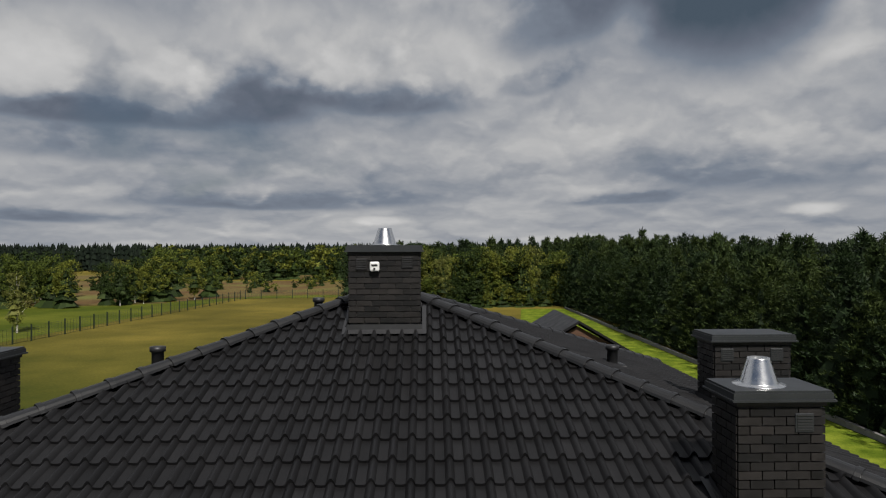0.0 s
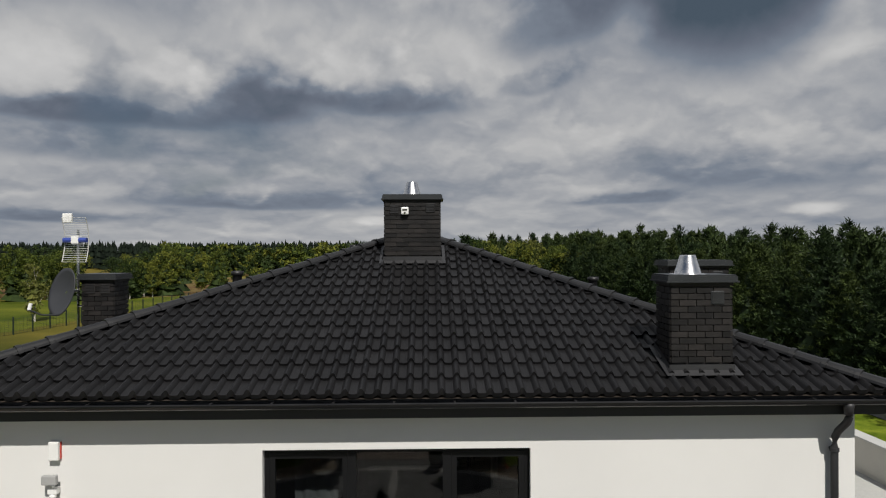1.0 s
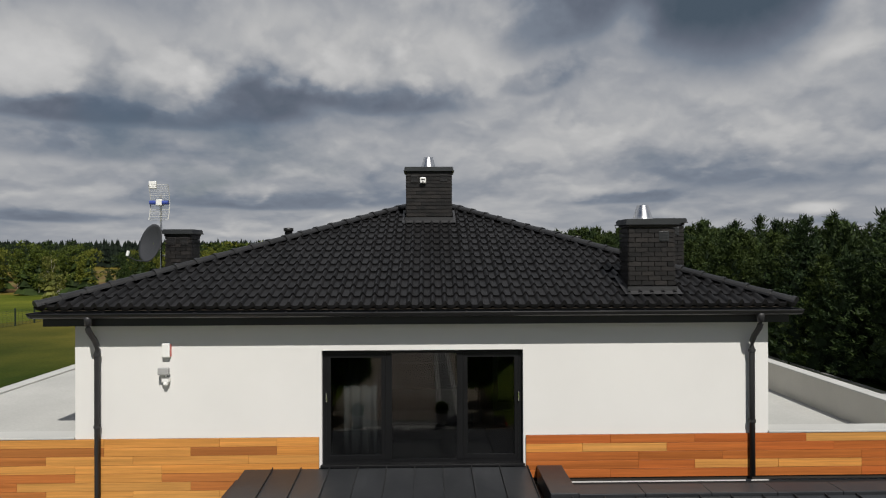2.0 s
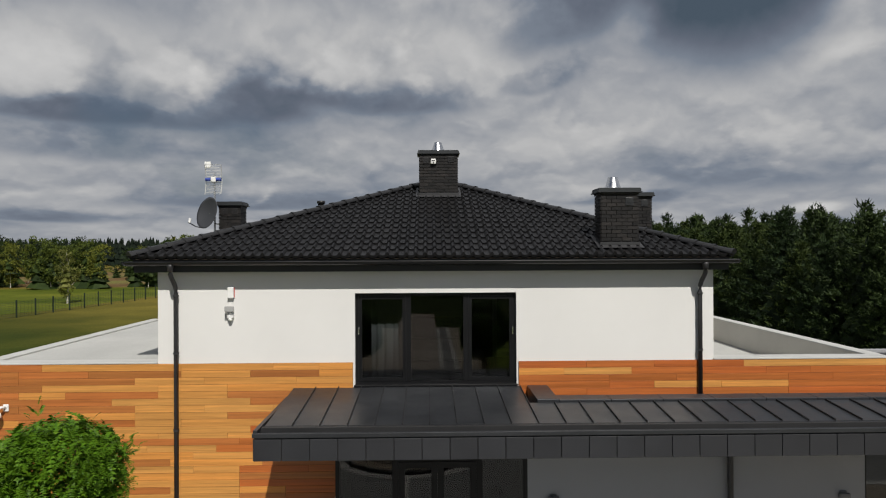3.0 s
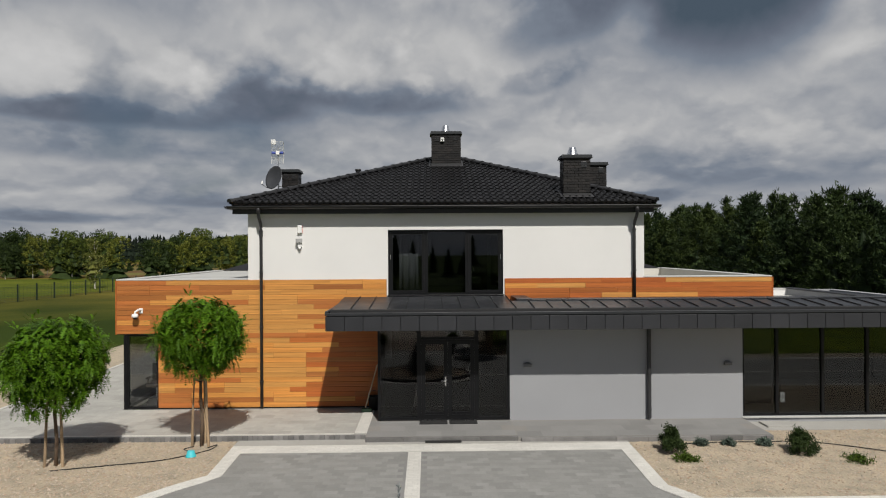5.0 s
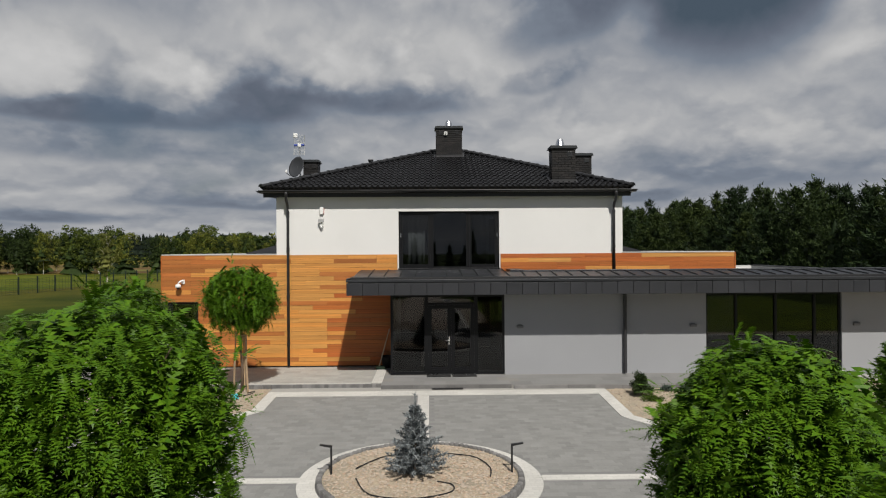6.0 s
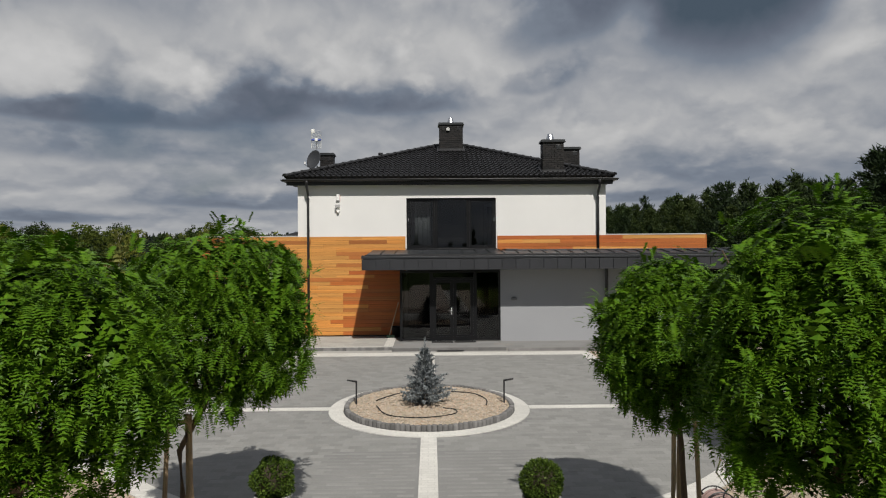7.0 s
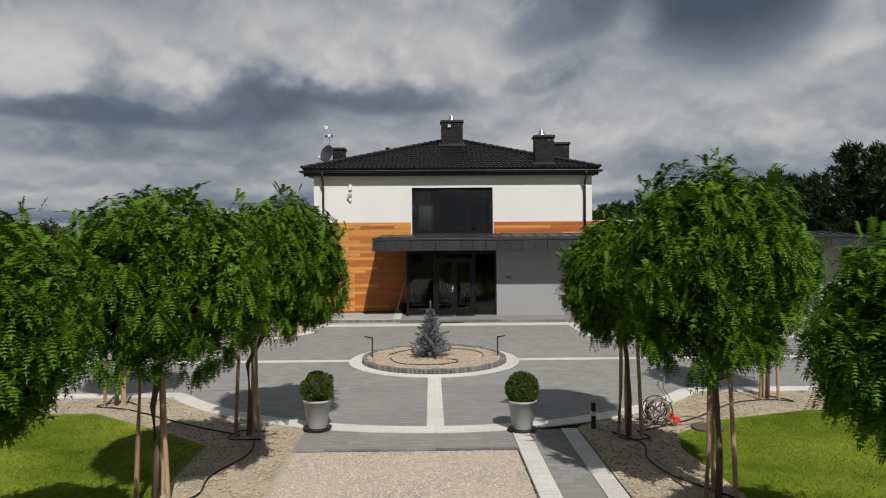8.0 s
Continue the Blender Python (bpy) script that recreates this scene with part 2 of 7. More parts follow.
def part(name, bm, material, parent=None, label="", kind="", smooth=False, at=None):
    """Links a bmesh, drawn in world metres, as one mesh object under a thing or part."""
    me = bpy.data.meshes.new(name)
    bm.to_mesh(me)
    bm.free()
    me.materials.append(material)
    if smooth:
        me.shade_smooth()
    ob = new(name, me)
    base = where(parent) if parent else Vector((0, 0, 0))
    at = Vector(at) if at is not None else base
    me.transform(Matrix.Translation(-at))
    ob.location = at - base
    ob.parent = parent
    return tagged(ob, label, kind=kind)


def thing(name, at, label, category, group=""):
    e = new(name)
    e.location = at
    e.empty_display_size = 0.2
    return tagged(e, label, category, group)


def box(bm, x0, x1, y0, y1, z0, z1, bevel=0.0):
    r = bmesh.ops.create_cube(bm, size=1.0, matrix=Matrix.Translation(((x0 + x1) / 2, (y0 + y1) / 2, (z0 + z1) / 2)) @ Matrix.Diagonal((x1 - x0, y1 - y0, z1 - z0, 1)))
    if bevel:
        es = list({e for v in r["verts"] for e in v.link_edges})
        bmesh.ops.bevel(bm, geom=es, offset=bevel, segments=2, affect="EDGES", profile=0.5)
    return bm


def boxes(*rows, bevel=0.0):
    bm = bmesh.new()
    for r in rows:
        box(bm, *r, bevel=bevel)
    return bm


def tube(bm, pts, r, sides=10, taper=None, cap=True):
    """A round tube along points; taper gives a radius for each point."""
    pts = [Vector(p) for p in pts]
    rings = []
    for i, p in enumerate(pts):
        d = (pts[min(i + 1, len(pts) - 1)] - pts[max(i - 1, 0)]).normalized()
        u = d.orthogonal().normalized() if abs(d.z) > 0.999 else d.cross(Vector((0, 0, 1))).normalized()
        w = d.cross(u)
        rad = taper[i] if taper else r
        rings.append([bm.verts.new(p + (u * math.cos(a) + w * math.sin(a)) * rad) for a in (2 * math.pi * k / sides for k in range(sides))])
    for a, b in zip(rings, rings[1:]):
        for k in range(sides):
            bm.faces.new((a[k], a[(k + 1) % sides], b[(k + 1) % sides], b[k]))
    if cap:
        bm.faces.new(rings[0][::-1])
        bm.faces.new(rings[-1])
    return bm


def lathe(bm, profile, at=(0, 0, 0), sides=32):
    """Turns (radius, height) pairs about a vertical axis."""
    at = Vector(at)
    rings = []
    for r, z in profile:
        rings.append([bm.verts.new(at + Vector((r * math.cos(a), r * math.sin(a), z))) for a in (2 * math.pi * k / sides for k in range(sides))])
    for a, b in zip(rings, rings[1:]):
        for k in range(sides):
            bm.faces.new((a[k], a[(k + 1) % sides], b[(k + 1) % sides], b[k]))
    return bm


def prism(bm, pts, z0, z1):
    """An upright prism over a plan outline, anticlockwise."""
    lo = [bm.verts.new((x, y, z0)) for x, y in pts]
    hi = [bm.verts.new((x, y, z1)) for x, y in pts]
    bm.faces.new(lo[::-1])
    bm.faces.new(hi)
    n = len(pts)
    for i in range(n):
        bm.faces.new((lo[i], lo[(i + 1) % n], hi[(i + 1) % n], hi[i]))
    return bm


def mesh_from(name, verts, faces, material, parent=None, label="", kind="", smooth=False):
    me = bpy.data.meshes.new(name)
    me.from_pydata([tuple(v) for v in verts], [], [tuple(f) for f in faces])
    me.materials.append(material)
    if smooth:
        me.shade_smooth()
    ob = new(name, me)
    if parent:
        ob.parent = parent
        me.transform(Matrix.Translation(-where(parent)))
    return tagged(ob, label, kind=kind)


def ground_z(y):
    """The yard falls gently away from the house."""
    return float(np.interp(y, [-120, -60, -16, -9.8, -3], [-0.9, -0.9, -0.325, -0.2, 0.03]))

# ---- the house ----
X0, X1 = -5.46, 5.545          # upper storey
EAVE_Y, BACK_Y, EAVE_L, EAVE_R = -0.40, 9.46, -5.83, 5.76
EAVE_Z, SLOPE = 5.785, 0.369
RIDGE_Y = (EAVE_Y + BACK_Y) / 2
RIDGE_Z = EAVE_Z + SLOPE * (RIDGE_Y - EAVE_Y)
RIDGE_L, RIDGE_R = -0.30, 0.53
SKEW = 0.70                      # the eaves of one side run in by this much towards the back
RUN_L, RUN_R = RIDGE_L - EAVE_L, EAVE_R - RIDGE_R
RUN_M = RUN_L - SKEW / 2
SIDE_LEN = math.hypot(SKEW, BACK_Y - EAVE_Y)
WOOD_TOP, TERRACE = 3.72, 0.14

house = thing("house", (0, 4.5, 0), "two-storey white villa with black tiled hip roof and cedar boards", "house")


def wall(x0, x1, z0, z1, y0, y1, holes=()):
    """An upright wall along x with thickness, and openings (x0, x1, z0, z1) through it, as one piece."""
    xs = sorted({x0, x1, *(h[0] for h in holes), *(h[1] for h in holes)})
    zs = sorted({z0, z1, *(h[2] for h in holes), *(h[3] for h in holes)})
    bm = bmesh.new()
    vs = {}

    def v(x, z):
        if (x, z) not in vs:
            vs[x, z] = bm.verts.new((x, y0, z))
        return vs[x, z]

    for xa, xb in zip(xs, xs[1:]):
        for za, zb in zip(zs, zs[1:]):
            cx, cz = (xa + xb) / 2, (za + zb) / 2
            if any(h[0] < cx < h[1] and h[2] < cz < h[3] for h in holes):
                continue
            bm.faces.new((v(xa, za), v(xb, za), v(xb, zb), v(xa, zb)))
    r = bmesh.ops.extrude_face_region(bm, geom=bm.faces[:])
    bmesh.ops.translate(bm, vec=(0, y1 - y0, 0), verts=[g for g in r["geom"] if isinstance(g, bmesh.types.BMVert)])
    bmesh.ops.recalc_face_normals(bm, faces=bm.faces[:])
    return bm


part("front_wall", wall(X0, X1, 2.6, 5.56, 0, 0.3, [(-1.6, 1.6, 3.23, 5.05)]), RENDER_WHITE, house, "smooth white rendered wall")
part("side_wall", boxes((X0, X0 + 0.3, 0.3, 8.7, 0.0, 5.56)), RENDER_WHITE, house)
part("side_wall", boxes((X1 - 0.3, X1, 0.3, 8.7, 0.0, 5.56)), RENDER_WHITE, house)
part("back_wall", boxes((X0, X1, 8.7, 9.0, 0.0, 5.56)), RENDER_WHITE, house)
part("soffit", boxes((EAVE_L + 0.04, EAVE_R - 0.04, -0.222, 1.2, 5.57, 5.61), (EAVE_L + SKEW - 0.05, EAVE_R - 0.04, 1.2, BACK_Y - 0.04, 5.57, 5.61)), BLACKGAP, house, "dark sheet soffit under the eaves")
for a, b, c, d in ((EAVE_L + SKEW, EAVE_R, BACK_Y - 0.03, BACK_Y), (EAVE_L + SKEW, EAVE_L + SKEW + 0.03, -0.224, BACK_Y - 0.03), (EAVE_R - 0.03, EAVE_R, -0.224, BACK_Y - 0.03)):
    part("eaves_board", boxes((a, b, c, d, 5.56, EAVE_Z - 0.05)), BLACKGAP, house)


def gutter(x0, x1, y, z, r=0.075):
    """A half-round gutter along x with a rolled front lip."""
    bm = bmesh.new()
    prof = [(y - r * math.cos(a), z - r * math.sin(a)) for a in np.linspace(0, math.pi, 9)]
    prof = [(prof[0][0] - 0.012, prof[0][1] - 0.006), (prof[0][0] - 0.008, prof[0][1] + 0.010)] + prof
    prof += [(p[0] + 0.0, p[1] + 0.004) for p in prof[:1:-1]]
    a = [bm.verts.new((x0, p, q)) for p, q in prof]
    b = [bm.verts.new((x1, p, q)) for p, q in prof]
    for i in range(len(prof) - 1):
        bm.faces.new((a[i], b[i], b[i + 1], a[i + 1]))
    bm.faces.new(a)
    bm.faces.new(b[::-1])
    return bm


part("eaves_board", boxes((EAVE_L + 0.03, EAVE_R - 0.03, -0.295, -0.265, 5.49, EAVE_Z - 0.05)), BLACKGAP, house)
part("eaves_flashing", boxes((EAVE_L + 0.02, EAVE_R - 0.02, -0.325, -0.305, 5.62, EAVE_Z - 0.052)), GUTTER, house, "dark sheet flashing behind the gutter")
gut = part("gutter", gutter(EAVE_L - 0.09, EAVE_R + 0.12, -0.37, 5.69), GUTTER_DARK, house, "half-round dark sheet gutter", smooth=False)
for k in range(17):
    x = EAVE_L + 0.3 + k * 0.69
    part("gutter_bracket", boxes((x - 0.012, x + 0.012, -0.445, -0.30, 5.699, 5.704)), GUTTER, gut)


def side_gutter(x, sgn):
    bm = gutter(EAVE_Y, BACK_Y, 0, 0)
    for v in bm.verts:
        lean = SKEW * (v.co.x - EAVE_Y) / (BACK_Y - EAVE_Y) if sgn < 0 else 0.0
        v.co = Vector((x + sgn * 0.085 - sgn * v.co.y + lean, v.co.x, 5.69 + v.co.z))
    bmesh.ops.recalc_face_normals(bm, faces=bm.faces[:])
    return bm


part("gutter", side_gutter(EAVE_R, 1), GUTTER_DARK, house)
part("gutter", side_gutter(EAVE_L, -1), GUTTER_DARK, house)


def downpipe(x, z_low, r=0.044):
    """From the gutter's outlet in a swan neck back to the wall and down."""
    bm = bmesh.new()
    y = -0.37
    tube(bm, [(x, y, 5.64), (x, y, 5.60), (x, y, 5.50)], r * 1.5, 12, taper=[r * 1.45, r * 1.4, r * 1.1])
    tube(bm, [(x, y, 5.55), (x, y, 5.47), (x, y + 0.03, 5.41), (x, -0.16, 5.26), (x, -0.095, 5.17), (x, -0.085, 5.05), (x, -0.085, z_low)], r, 12)
    return bm


for x, zl in ((-5.08, TERRACE + 0.02), (5.245, 3.02)):
    dp = part("downpipe", downpipe(x, zl), GUTTER, house, "round dark sheet downpipe", smooth=True)
    for z in (5.02, 3.9, 2.4, 0.9):
        if z > zl:
            b2 = bmesh.new()
            tube(b2, [(x, -0.085, z - 0.02), (x, -0.085, z + 0.02)], 0.056, 12)
            box(b2, x - 0.02, x + 0.02, -0.04, 0.0, z - 0.015, z + 0.015)
            part("pipe_clip", b2, GUTTER, dp)

# ---- roof of interlocking tiles ----
PITCH, ROW = 0.183, 0.35 * math.cos(math.atan(SLOPE))


def tile_profile(n=11):
    """Across one tile: a flat pan and a round roll."""
    out = []
    for u in np.linspace(0, 1, n):
        h = 0.056 * max(0.0, math.sin(math.pi * (u - 0.54) / 0.46)) ** 0.75 if u > 0.54 else -0.006 * math.sin(math.pi * u / 0.54)
        out.append((u * PITCH, h))
    return out


def tile_arrays():
    """One tile: x across, y up the slope (in plan), z off the roof plane; the lower edge stands proud and turns down."""
    prof = tile_profile()
    rows = [(-0.006, -0.034, 0.55), (-0.036, 0.034, 1.0), (-0.036, 0.034, 1.0), (ROW * 0.5, 0.016, 1.0), (ROW + 0.01, -0.006, 0.92)]
    V = [(x, y, dz + h * k) for y, dz, k in rows for x, h in prof]
    n = len(prof)
    F = [(r * n + i, r * n + i + 1, (r + 1) * n + i + 1, (r + 1) * n + i) for r in (0, 2, 3) for i in range(n - 1)]
    return np.array(V), F


TILE_V, TILE_F = tile_arrays()


def on_slope(V, slope=SLOPE):
    """From eaves coordinates (across, up the slope in plan, off the plane) to heights."""
    W = np.array(V, float).copy()
    W[:, 2] = W[:, 1] * slope + W[:, 2]
    return W


def slope_frame(side):
    """Origin, direction along the eaves and direction up the slope, for each side of the roof."""
    return {
        "front": (Vector((EAVE_L, EAVE_Y, EAVE_Z)), Vector((1, 0, 0)), Vector((0, 1, 0)), EAVE_R - EAVE_L, RIDGE_Y - EAVE_Y),
        "right": (Vector((EAVE_R, EAVE_Y, EAVE_Z)), Vector((0, 1, 0)), Vector((-1, 0, 0)), BACK_Y - EAVE_Y, RUN_R),
        "back": (Vector((EAVE_R, BACK_Y, EAVE_Z)), Vector((-1, 0, 0)), Vector((0, -1, 0)), EAVE_R - EAVE_L - SKEW, RIDGE_Y - EAVE_Y),
        "left": (Vector((EAVE_L + SKEW, BACK_Y, EAVE_Z)), Vector((-SKEW, EAVE_Y - BACK_Y, 0)) / SIDE_LEN, Vector((1, 0, 0)), SIDE_LEN, RUN_M),
    }[side]


def roof_side(side, roof):
    o, ax, up, width, run = slope_frame(side)
    slope = (RIDGE_Z - EAVE_Z) / run
    ends = {"front": (RUN_L, RUN_R), "back": (RUN_R, RUN_L - SKEW), "left": (SIDE_LEN / 2,) * 2}.get(side, (RIDGE_Y - EAVE_Y,) * 2)
    hip_a, hip_b = ends[0] / run, ends[1] / run
    whole, cut = [], []
    rows = int(run / ROW) + 1
    for r in range(rows):
        y = r * ROW
        for c in range(int(width / PITCH) + 1):
            x = c * PITCH
            if x + PITCH < y * hip_a or x > width - y * hip_b or y > run:
                continue
            inside = x >= (y + ROW) * hip_a and x + PITCH <= width - (y + ROW) * hip_b and y + ROW < run
            (whole if inside else cut).append((x, y))
    picked = []
    if side == "front":
        whole.sort(key=lambda p: math.hypot(p[0] - width / 2, (p[1] - 1.2) * 1.6))
        picked, whole = whole[:300], whole[300:]
    bm = bmesh.new()
    V, F = [], []
    for x, y in whole + cut:
        base = len(V)
        for vx, vy, vz in TILE_V:
            V.append((x + vx, y + vy, vz))
        F += [tuple(base + i for i in f) for f in TILE_F]
    W = on_slope(V, slope)
    me = bpy.data.meshes.new("tile_rows")
    P = np.array(o)[None] + W[:, :1] * np.array(ax) + W[:, 1:2] * np.array(up) + W[:, 2:] * np.array((0, 0, 1.0))
    me.from_pydata(P.tolist(), [], F)
    bm.from_mesh(me)
    bpy.data.meshes.remove(me)
    for corner, sgn, hip in ((o, 1, hip_a), (o + ax * width, -1, hip_b)):
        n = (ax * (hip * sgn) + up).cross(Vector((0, 0, 1))).normalized()
        n = -n if n.dot(ax) * sgn > 0 else n
        bmesh.ops.bisect_plane(bm, geom=bm.verts[:] + bm.edges[:] + bm.faces[:], plane_co=corner, plane_no=n, clear_outer=True)
    bmesh.ops.bisect_plane(bm, geom=bm.verts[:] + bm.edges[:] + bm.faces[:], plane_co=o + up * run, plane_no=up, clear_outer=True)
    rest = part("tile_field", bm, TILE_STUFF, roof, "rows of black interlocking roof tiles", kind="stuff", smooth=True)
    rest.data.set_sharp_from_angle(angle=radians(42))
    if picked:
        tm = bpy.data.meshes.new("roof_tile")
        tm.from_pydata(on_slope(TILE_V).tolist(), [], TILE_F)
        tm.materials.append(TILE)
        tm.shade_smooth()
        tm.set_sharp_from_angle(angle=radians(42))
        for x, y in picked:
            t = new("roof_tile", tm)
            t.parent = roof
            t.location = o + ax * x + up * y + Vector((0, 0, y * slope)) - where(roof)


def plane_under(roof):
    """The closed roof body below the tiles."""
    bm = bmesh.new()
    d = Vector((0, 0, -0.05))
    pts = [(EAVE_L, EAVE_Y, EAVE_Z), (EAVE_R, EAVE_Y, EAVE_Z), (EAVE_R, BACK_Y, EAVE_Z), (EAVE_L + SKEW, BACK_Y, EAVE_Z),
           (RIDGE_L, RIDGE_Y, RIDGE_Z), (RIDGE_R, RIDGE_Y, RIDGE_Z)]
    vs = [bm.verts.new(Vector(p) + d) for p in pts]
    for f in ((0, 1, 5, 4), (1, 2, 5), (2, 3, 4, 5), (3, 0, 4), (3, 2, 1, 0)):
        bm.faces.new([vs[i] for i in f])
    return part("roof_deck", bm, BACKING, roof)


def ridge_caps(a, b, roof, step=0.37):
    """Overlapping half-round caps from a up to b, each with a raised collar at its lower end."""
    a, b = Vector(a), Vector(b)
    n = max(1, round((b - a).length / step))
    d = (b - a) / n
    L = d.length
    u = d.normalized()
    s = u.cross(Vector((0, 0, 1))).normalized()
    w = s.cross(u)
    bm = bmesh.new()
    rings = []
    for t, r in ((-0.03, 0.110), (-0.03, 0.128), (0.025, 0.128), (0.03, 0.113), (L, 0.100)):
        ring = []
        for k in range(9):
            q = math.pi * (k / 8)
            ring.append(bm.verts.new(u * t + s * (r * 1.08 * math.cos(q)) + w * (r * 0.72 * math.sin(q) - 0.015)))
        rings.append(ring)
    for p, q in zip(rings, rings[1:]):
        for k in range(8):
            bm.faces.new((p[k], p[k + 1], q[k + 1], q[k]))
    bm.faces.new(rings[0][::-1])
    bmesh.ops.recalc_face_normals(bm, faces=bm.faces[:])
    me = bpy.data.meshes.new("ridge_tile")
    bm.to_mesh(me)
    bm.free()
    me.materials.append(RIDGE)
    for i in range(n):
        ob = new("ridge_tile", me)
        ob.parent = roof
        ob.location = a + d * i - where(roof)


roof = new("roof")
roof.parent = house
roof.location = (0, 0, EAVE_Z)
tagged(roof, "black interlocking tile hip roof")
plane_under(roof)
top = 0.045
RL, RR = Vector((RIDGE_L, RIDGE_Y, RIDGE_Z)), Vector((RIDGE_R, RIDGE_Y, RIDGE_Z))
for x, y, e, lift in ((EAVE_L, EAVE_Y, RL, top), (EAVE_R, EAVE_Y, RR, top), (EAVE_R, BACK_Y, RR, top), (EAVE_L + SKEW, BACK_Y, RL, 0.0)):
    up = Vector((0, 0, lift))
    ridge_caps(Vector((x, y, EAVE_Z)) + up, e + up, roof)
RL, RR = RL + Vector((0, 0, top)), RR + Vector((0, 0, top))
ridge_caps(RL, RR, roof)

# ---- chimneys ----
BRICK_L, COURSE = 0.207, 0.076


def brick_mesh(length, name="brick"):
    bm = boxes((0, length - 0.010, -0.012, 0.03, 0, COURSE - 0.011))
    me = bpy.data.meshes.new(name)
    bm.to_mesh(me)
    bm.free()
    me.materials.append(BRICK)
    return me


BRICK_FULL, BRICK_HALF = brick_mesh(BRICK_L), brick_mesh(BRICK_L / 2)


def roof_height(x, y):
    return EAVE_Z + min(SLOPE * (y - EAVE_Y), SLOPE * (BACK_Y - y), (RIDGE_Z - EAVE_Z) / RUN_M * (x - EAVE_L - SKEW * (y - EAVE_Y) / (BACK_Y - EAVE_Y)), (RIDGE_Z - EAVE_Z) / RUN_R * (EAVE_R - x))


def chimney(x0, x1, y0, y1, top_z, over, label, cone=None, grilles=(), flash=0.13, dark=False):
    """A bricked stack with a sheet cap, flashing at its foot, vent grilles, and a steel cowl where it has one."""
    low = roof_height((x0 + x1) / 2, y0)
    base = min(roof_height(x, y) for x in (x0, x1) for y in (y0, y1))
    st = new("chimney")
    st.parent = house
    st.location = Vector(((x0 + x1) / 2, (y0 + y1) / 2, base)) - where(house)
    tagged(st, label)
    cap_z = top_z - 0.085
    part("core", boxes((x0 + 0.015, x1 - 0.015, y0 + 0.015, y1 - 0.015, base - 0.1, cap_z)), MORTAR, st)
    zb = low + flash + 0.01
    # bricks on the four faces, laid in stretcher bond
    for (ax, ay), (dx, dy), length, rz in (((x0, y0), (1, 0), x1 - x0, 0), ((x1, y0), (0, 1), y1 - y0, 90), ((x0, y1), (0, -1), y1 - y0, -90)):
        i, z = 0, zb
        while z + COURSE < cap_z + 0.01:
            s = 0.0
            if i % 2:
                s -= BRICK_L / 2
            while s < length - 0.02:
                a, b = max(s, 0), min(s + BRICK_L, length)
                n = b - a
                if n > BRICK_L * 0.2:
                    mid = a + n / 2
                    hgt = roof_height(ax + dx * mid, ay + dy * mid)
                    if not (rz and z < hgt + 0.03):
                        m = BRICK_FULL if n > BRICK_L * 0.99 else BRICK_HALF if abs(n - BRICK_L / 2) < 0.01 else None
                        if m is None:
                            m = brick_mesh(n)
                        ob = new("brick", m)
                        ob.parent = st
                        ob.location = Vector((ax + dx * a, ay + dy * a, z)) - where(st)
                        ob.rotation_euler = (0, 0, radians(rz))
                s += BRICK_L
            z += COURSE
            i += 1
    part("brick_frieze", boxes((x0 - 0.02, x1 + 0.02, y0 - 0.02, y1 + 0.02, cap_z - 0.05, cap_z - 0.001), bevel=0.006), BRICK, st)
    bm = bmesh.new()
    box(bm, x0 - over, x1 + over, y0 - over, y1 + over, cap_z, top_z - 0.02)
    box(bm, x0 - over + 0.012, x1 + over - 0.012, y0 - over + 0.012, y1 + over - 0.012, top_z - 0.02, top_z)
    cap = part("cap", bm, CAP, st, "dark sheet-metal cap with turned edge")
    part("drip_edge", boxes((x0 - over - 0.018, x1 + over + 0.018, y0 - over - 0.018, y1 + over + 0.018, cap_z - 0.006, cap_z + 0.012)), CAP, cap)
    # flashing apron round the foot
    bm = bmesh.new()
    pts = [(x0 - 0.03, y0 - 0.03), (x1 + 0.03, y0 - 0.03), (x1 + 0.03, y1 + 0.03), (x0 - 0.03, y1 + 0.03)]
    lo = [bm.verts.new((x, y, roof_height(x, y) - 0.02)) for x, y in pts]
    hi = [bm.verts.new((x, y, roof_height(x, y) + flash)) for x, y in pts]
    for k in range(4):
        bm.faces.new((lo[k], lo[(k + 1) % 4], hi[(k + 1) % 4], hi[k]))
    wide = [(x0 - 0.09, y0 - 0.13), (x1 + 0.09, y0 - 0.13), (x1 + 0.09, y1 + 0.1), (x0 - 0.09, y1 + 0.1)]
    ws = [bm.verts.new((x, y, roof_height(x, y) + 0.052)) for x, y in wide]
    hs = [bm.verts.new((x, y, roof_height(x, y) + 0.062)) for x, y in pts]
    for k in range(4):
        bm.faces.new((ws[k], ws[(k + 1) % 4], hs[(k + 1) % 4], hs[k]))
    part("flashing", bm, GUTTER, st, "dark sheet flashing apron")
    for g, h in grilles:
        z = cap_z - h
        gr = part("vent_grille", boxes((g - 0.08, g + 0.08, y0 - 0.022, y0 + 0.01, z - 0.08, z + 0.08), bevel=0.006), BRICK if dark else CAP, st, "square vent grille")
        for k in range(6):
            part("slat", boxes((g - 0.065, g + 0.065, y0 - 0.028, y0 - 0.020, z - 0.062 + k * 0.024, z - 0.052 + k * 0.024)), GUTTER, gr)
    if cone:
        bm = bmesh.new()
        lathe(bm, [(0.22, 0.0), (0.22, 0.006), (0.162, 0.010), (0.158, 0.022), (0.095, 0.225), (0.092, 0.236), (0.083, 0.237), (0.083, 0.05)], (cone[0], cone[1], top_z), 36)
        part("cowl", bm, STEEL, st, "bright tapered steel cowl", smooth=True)
    return st


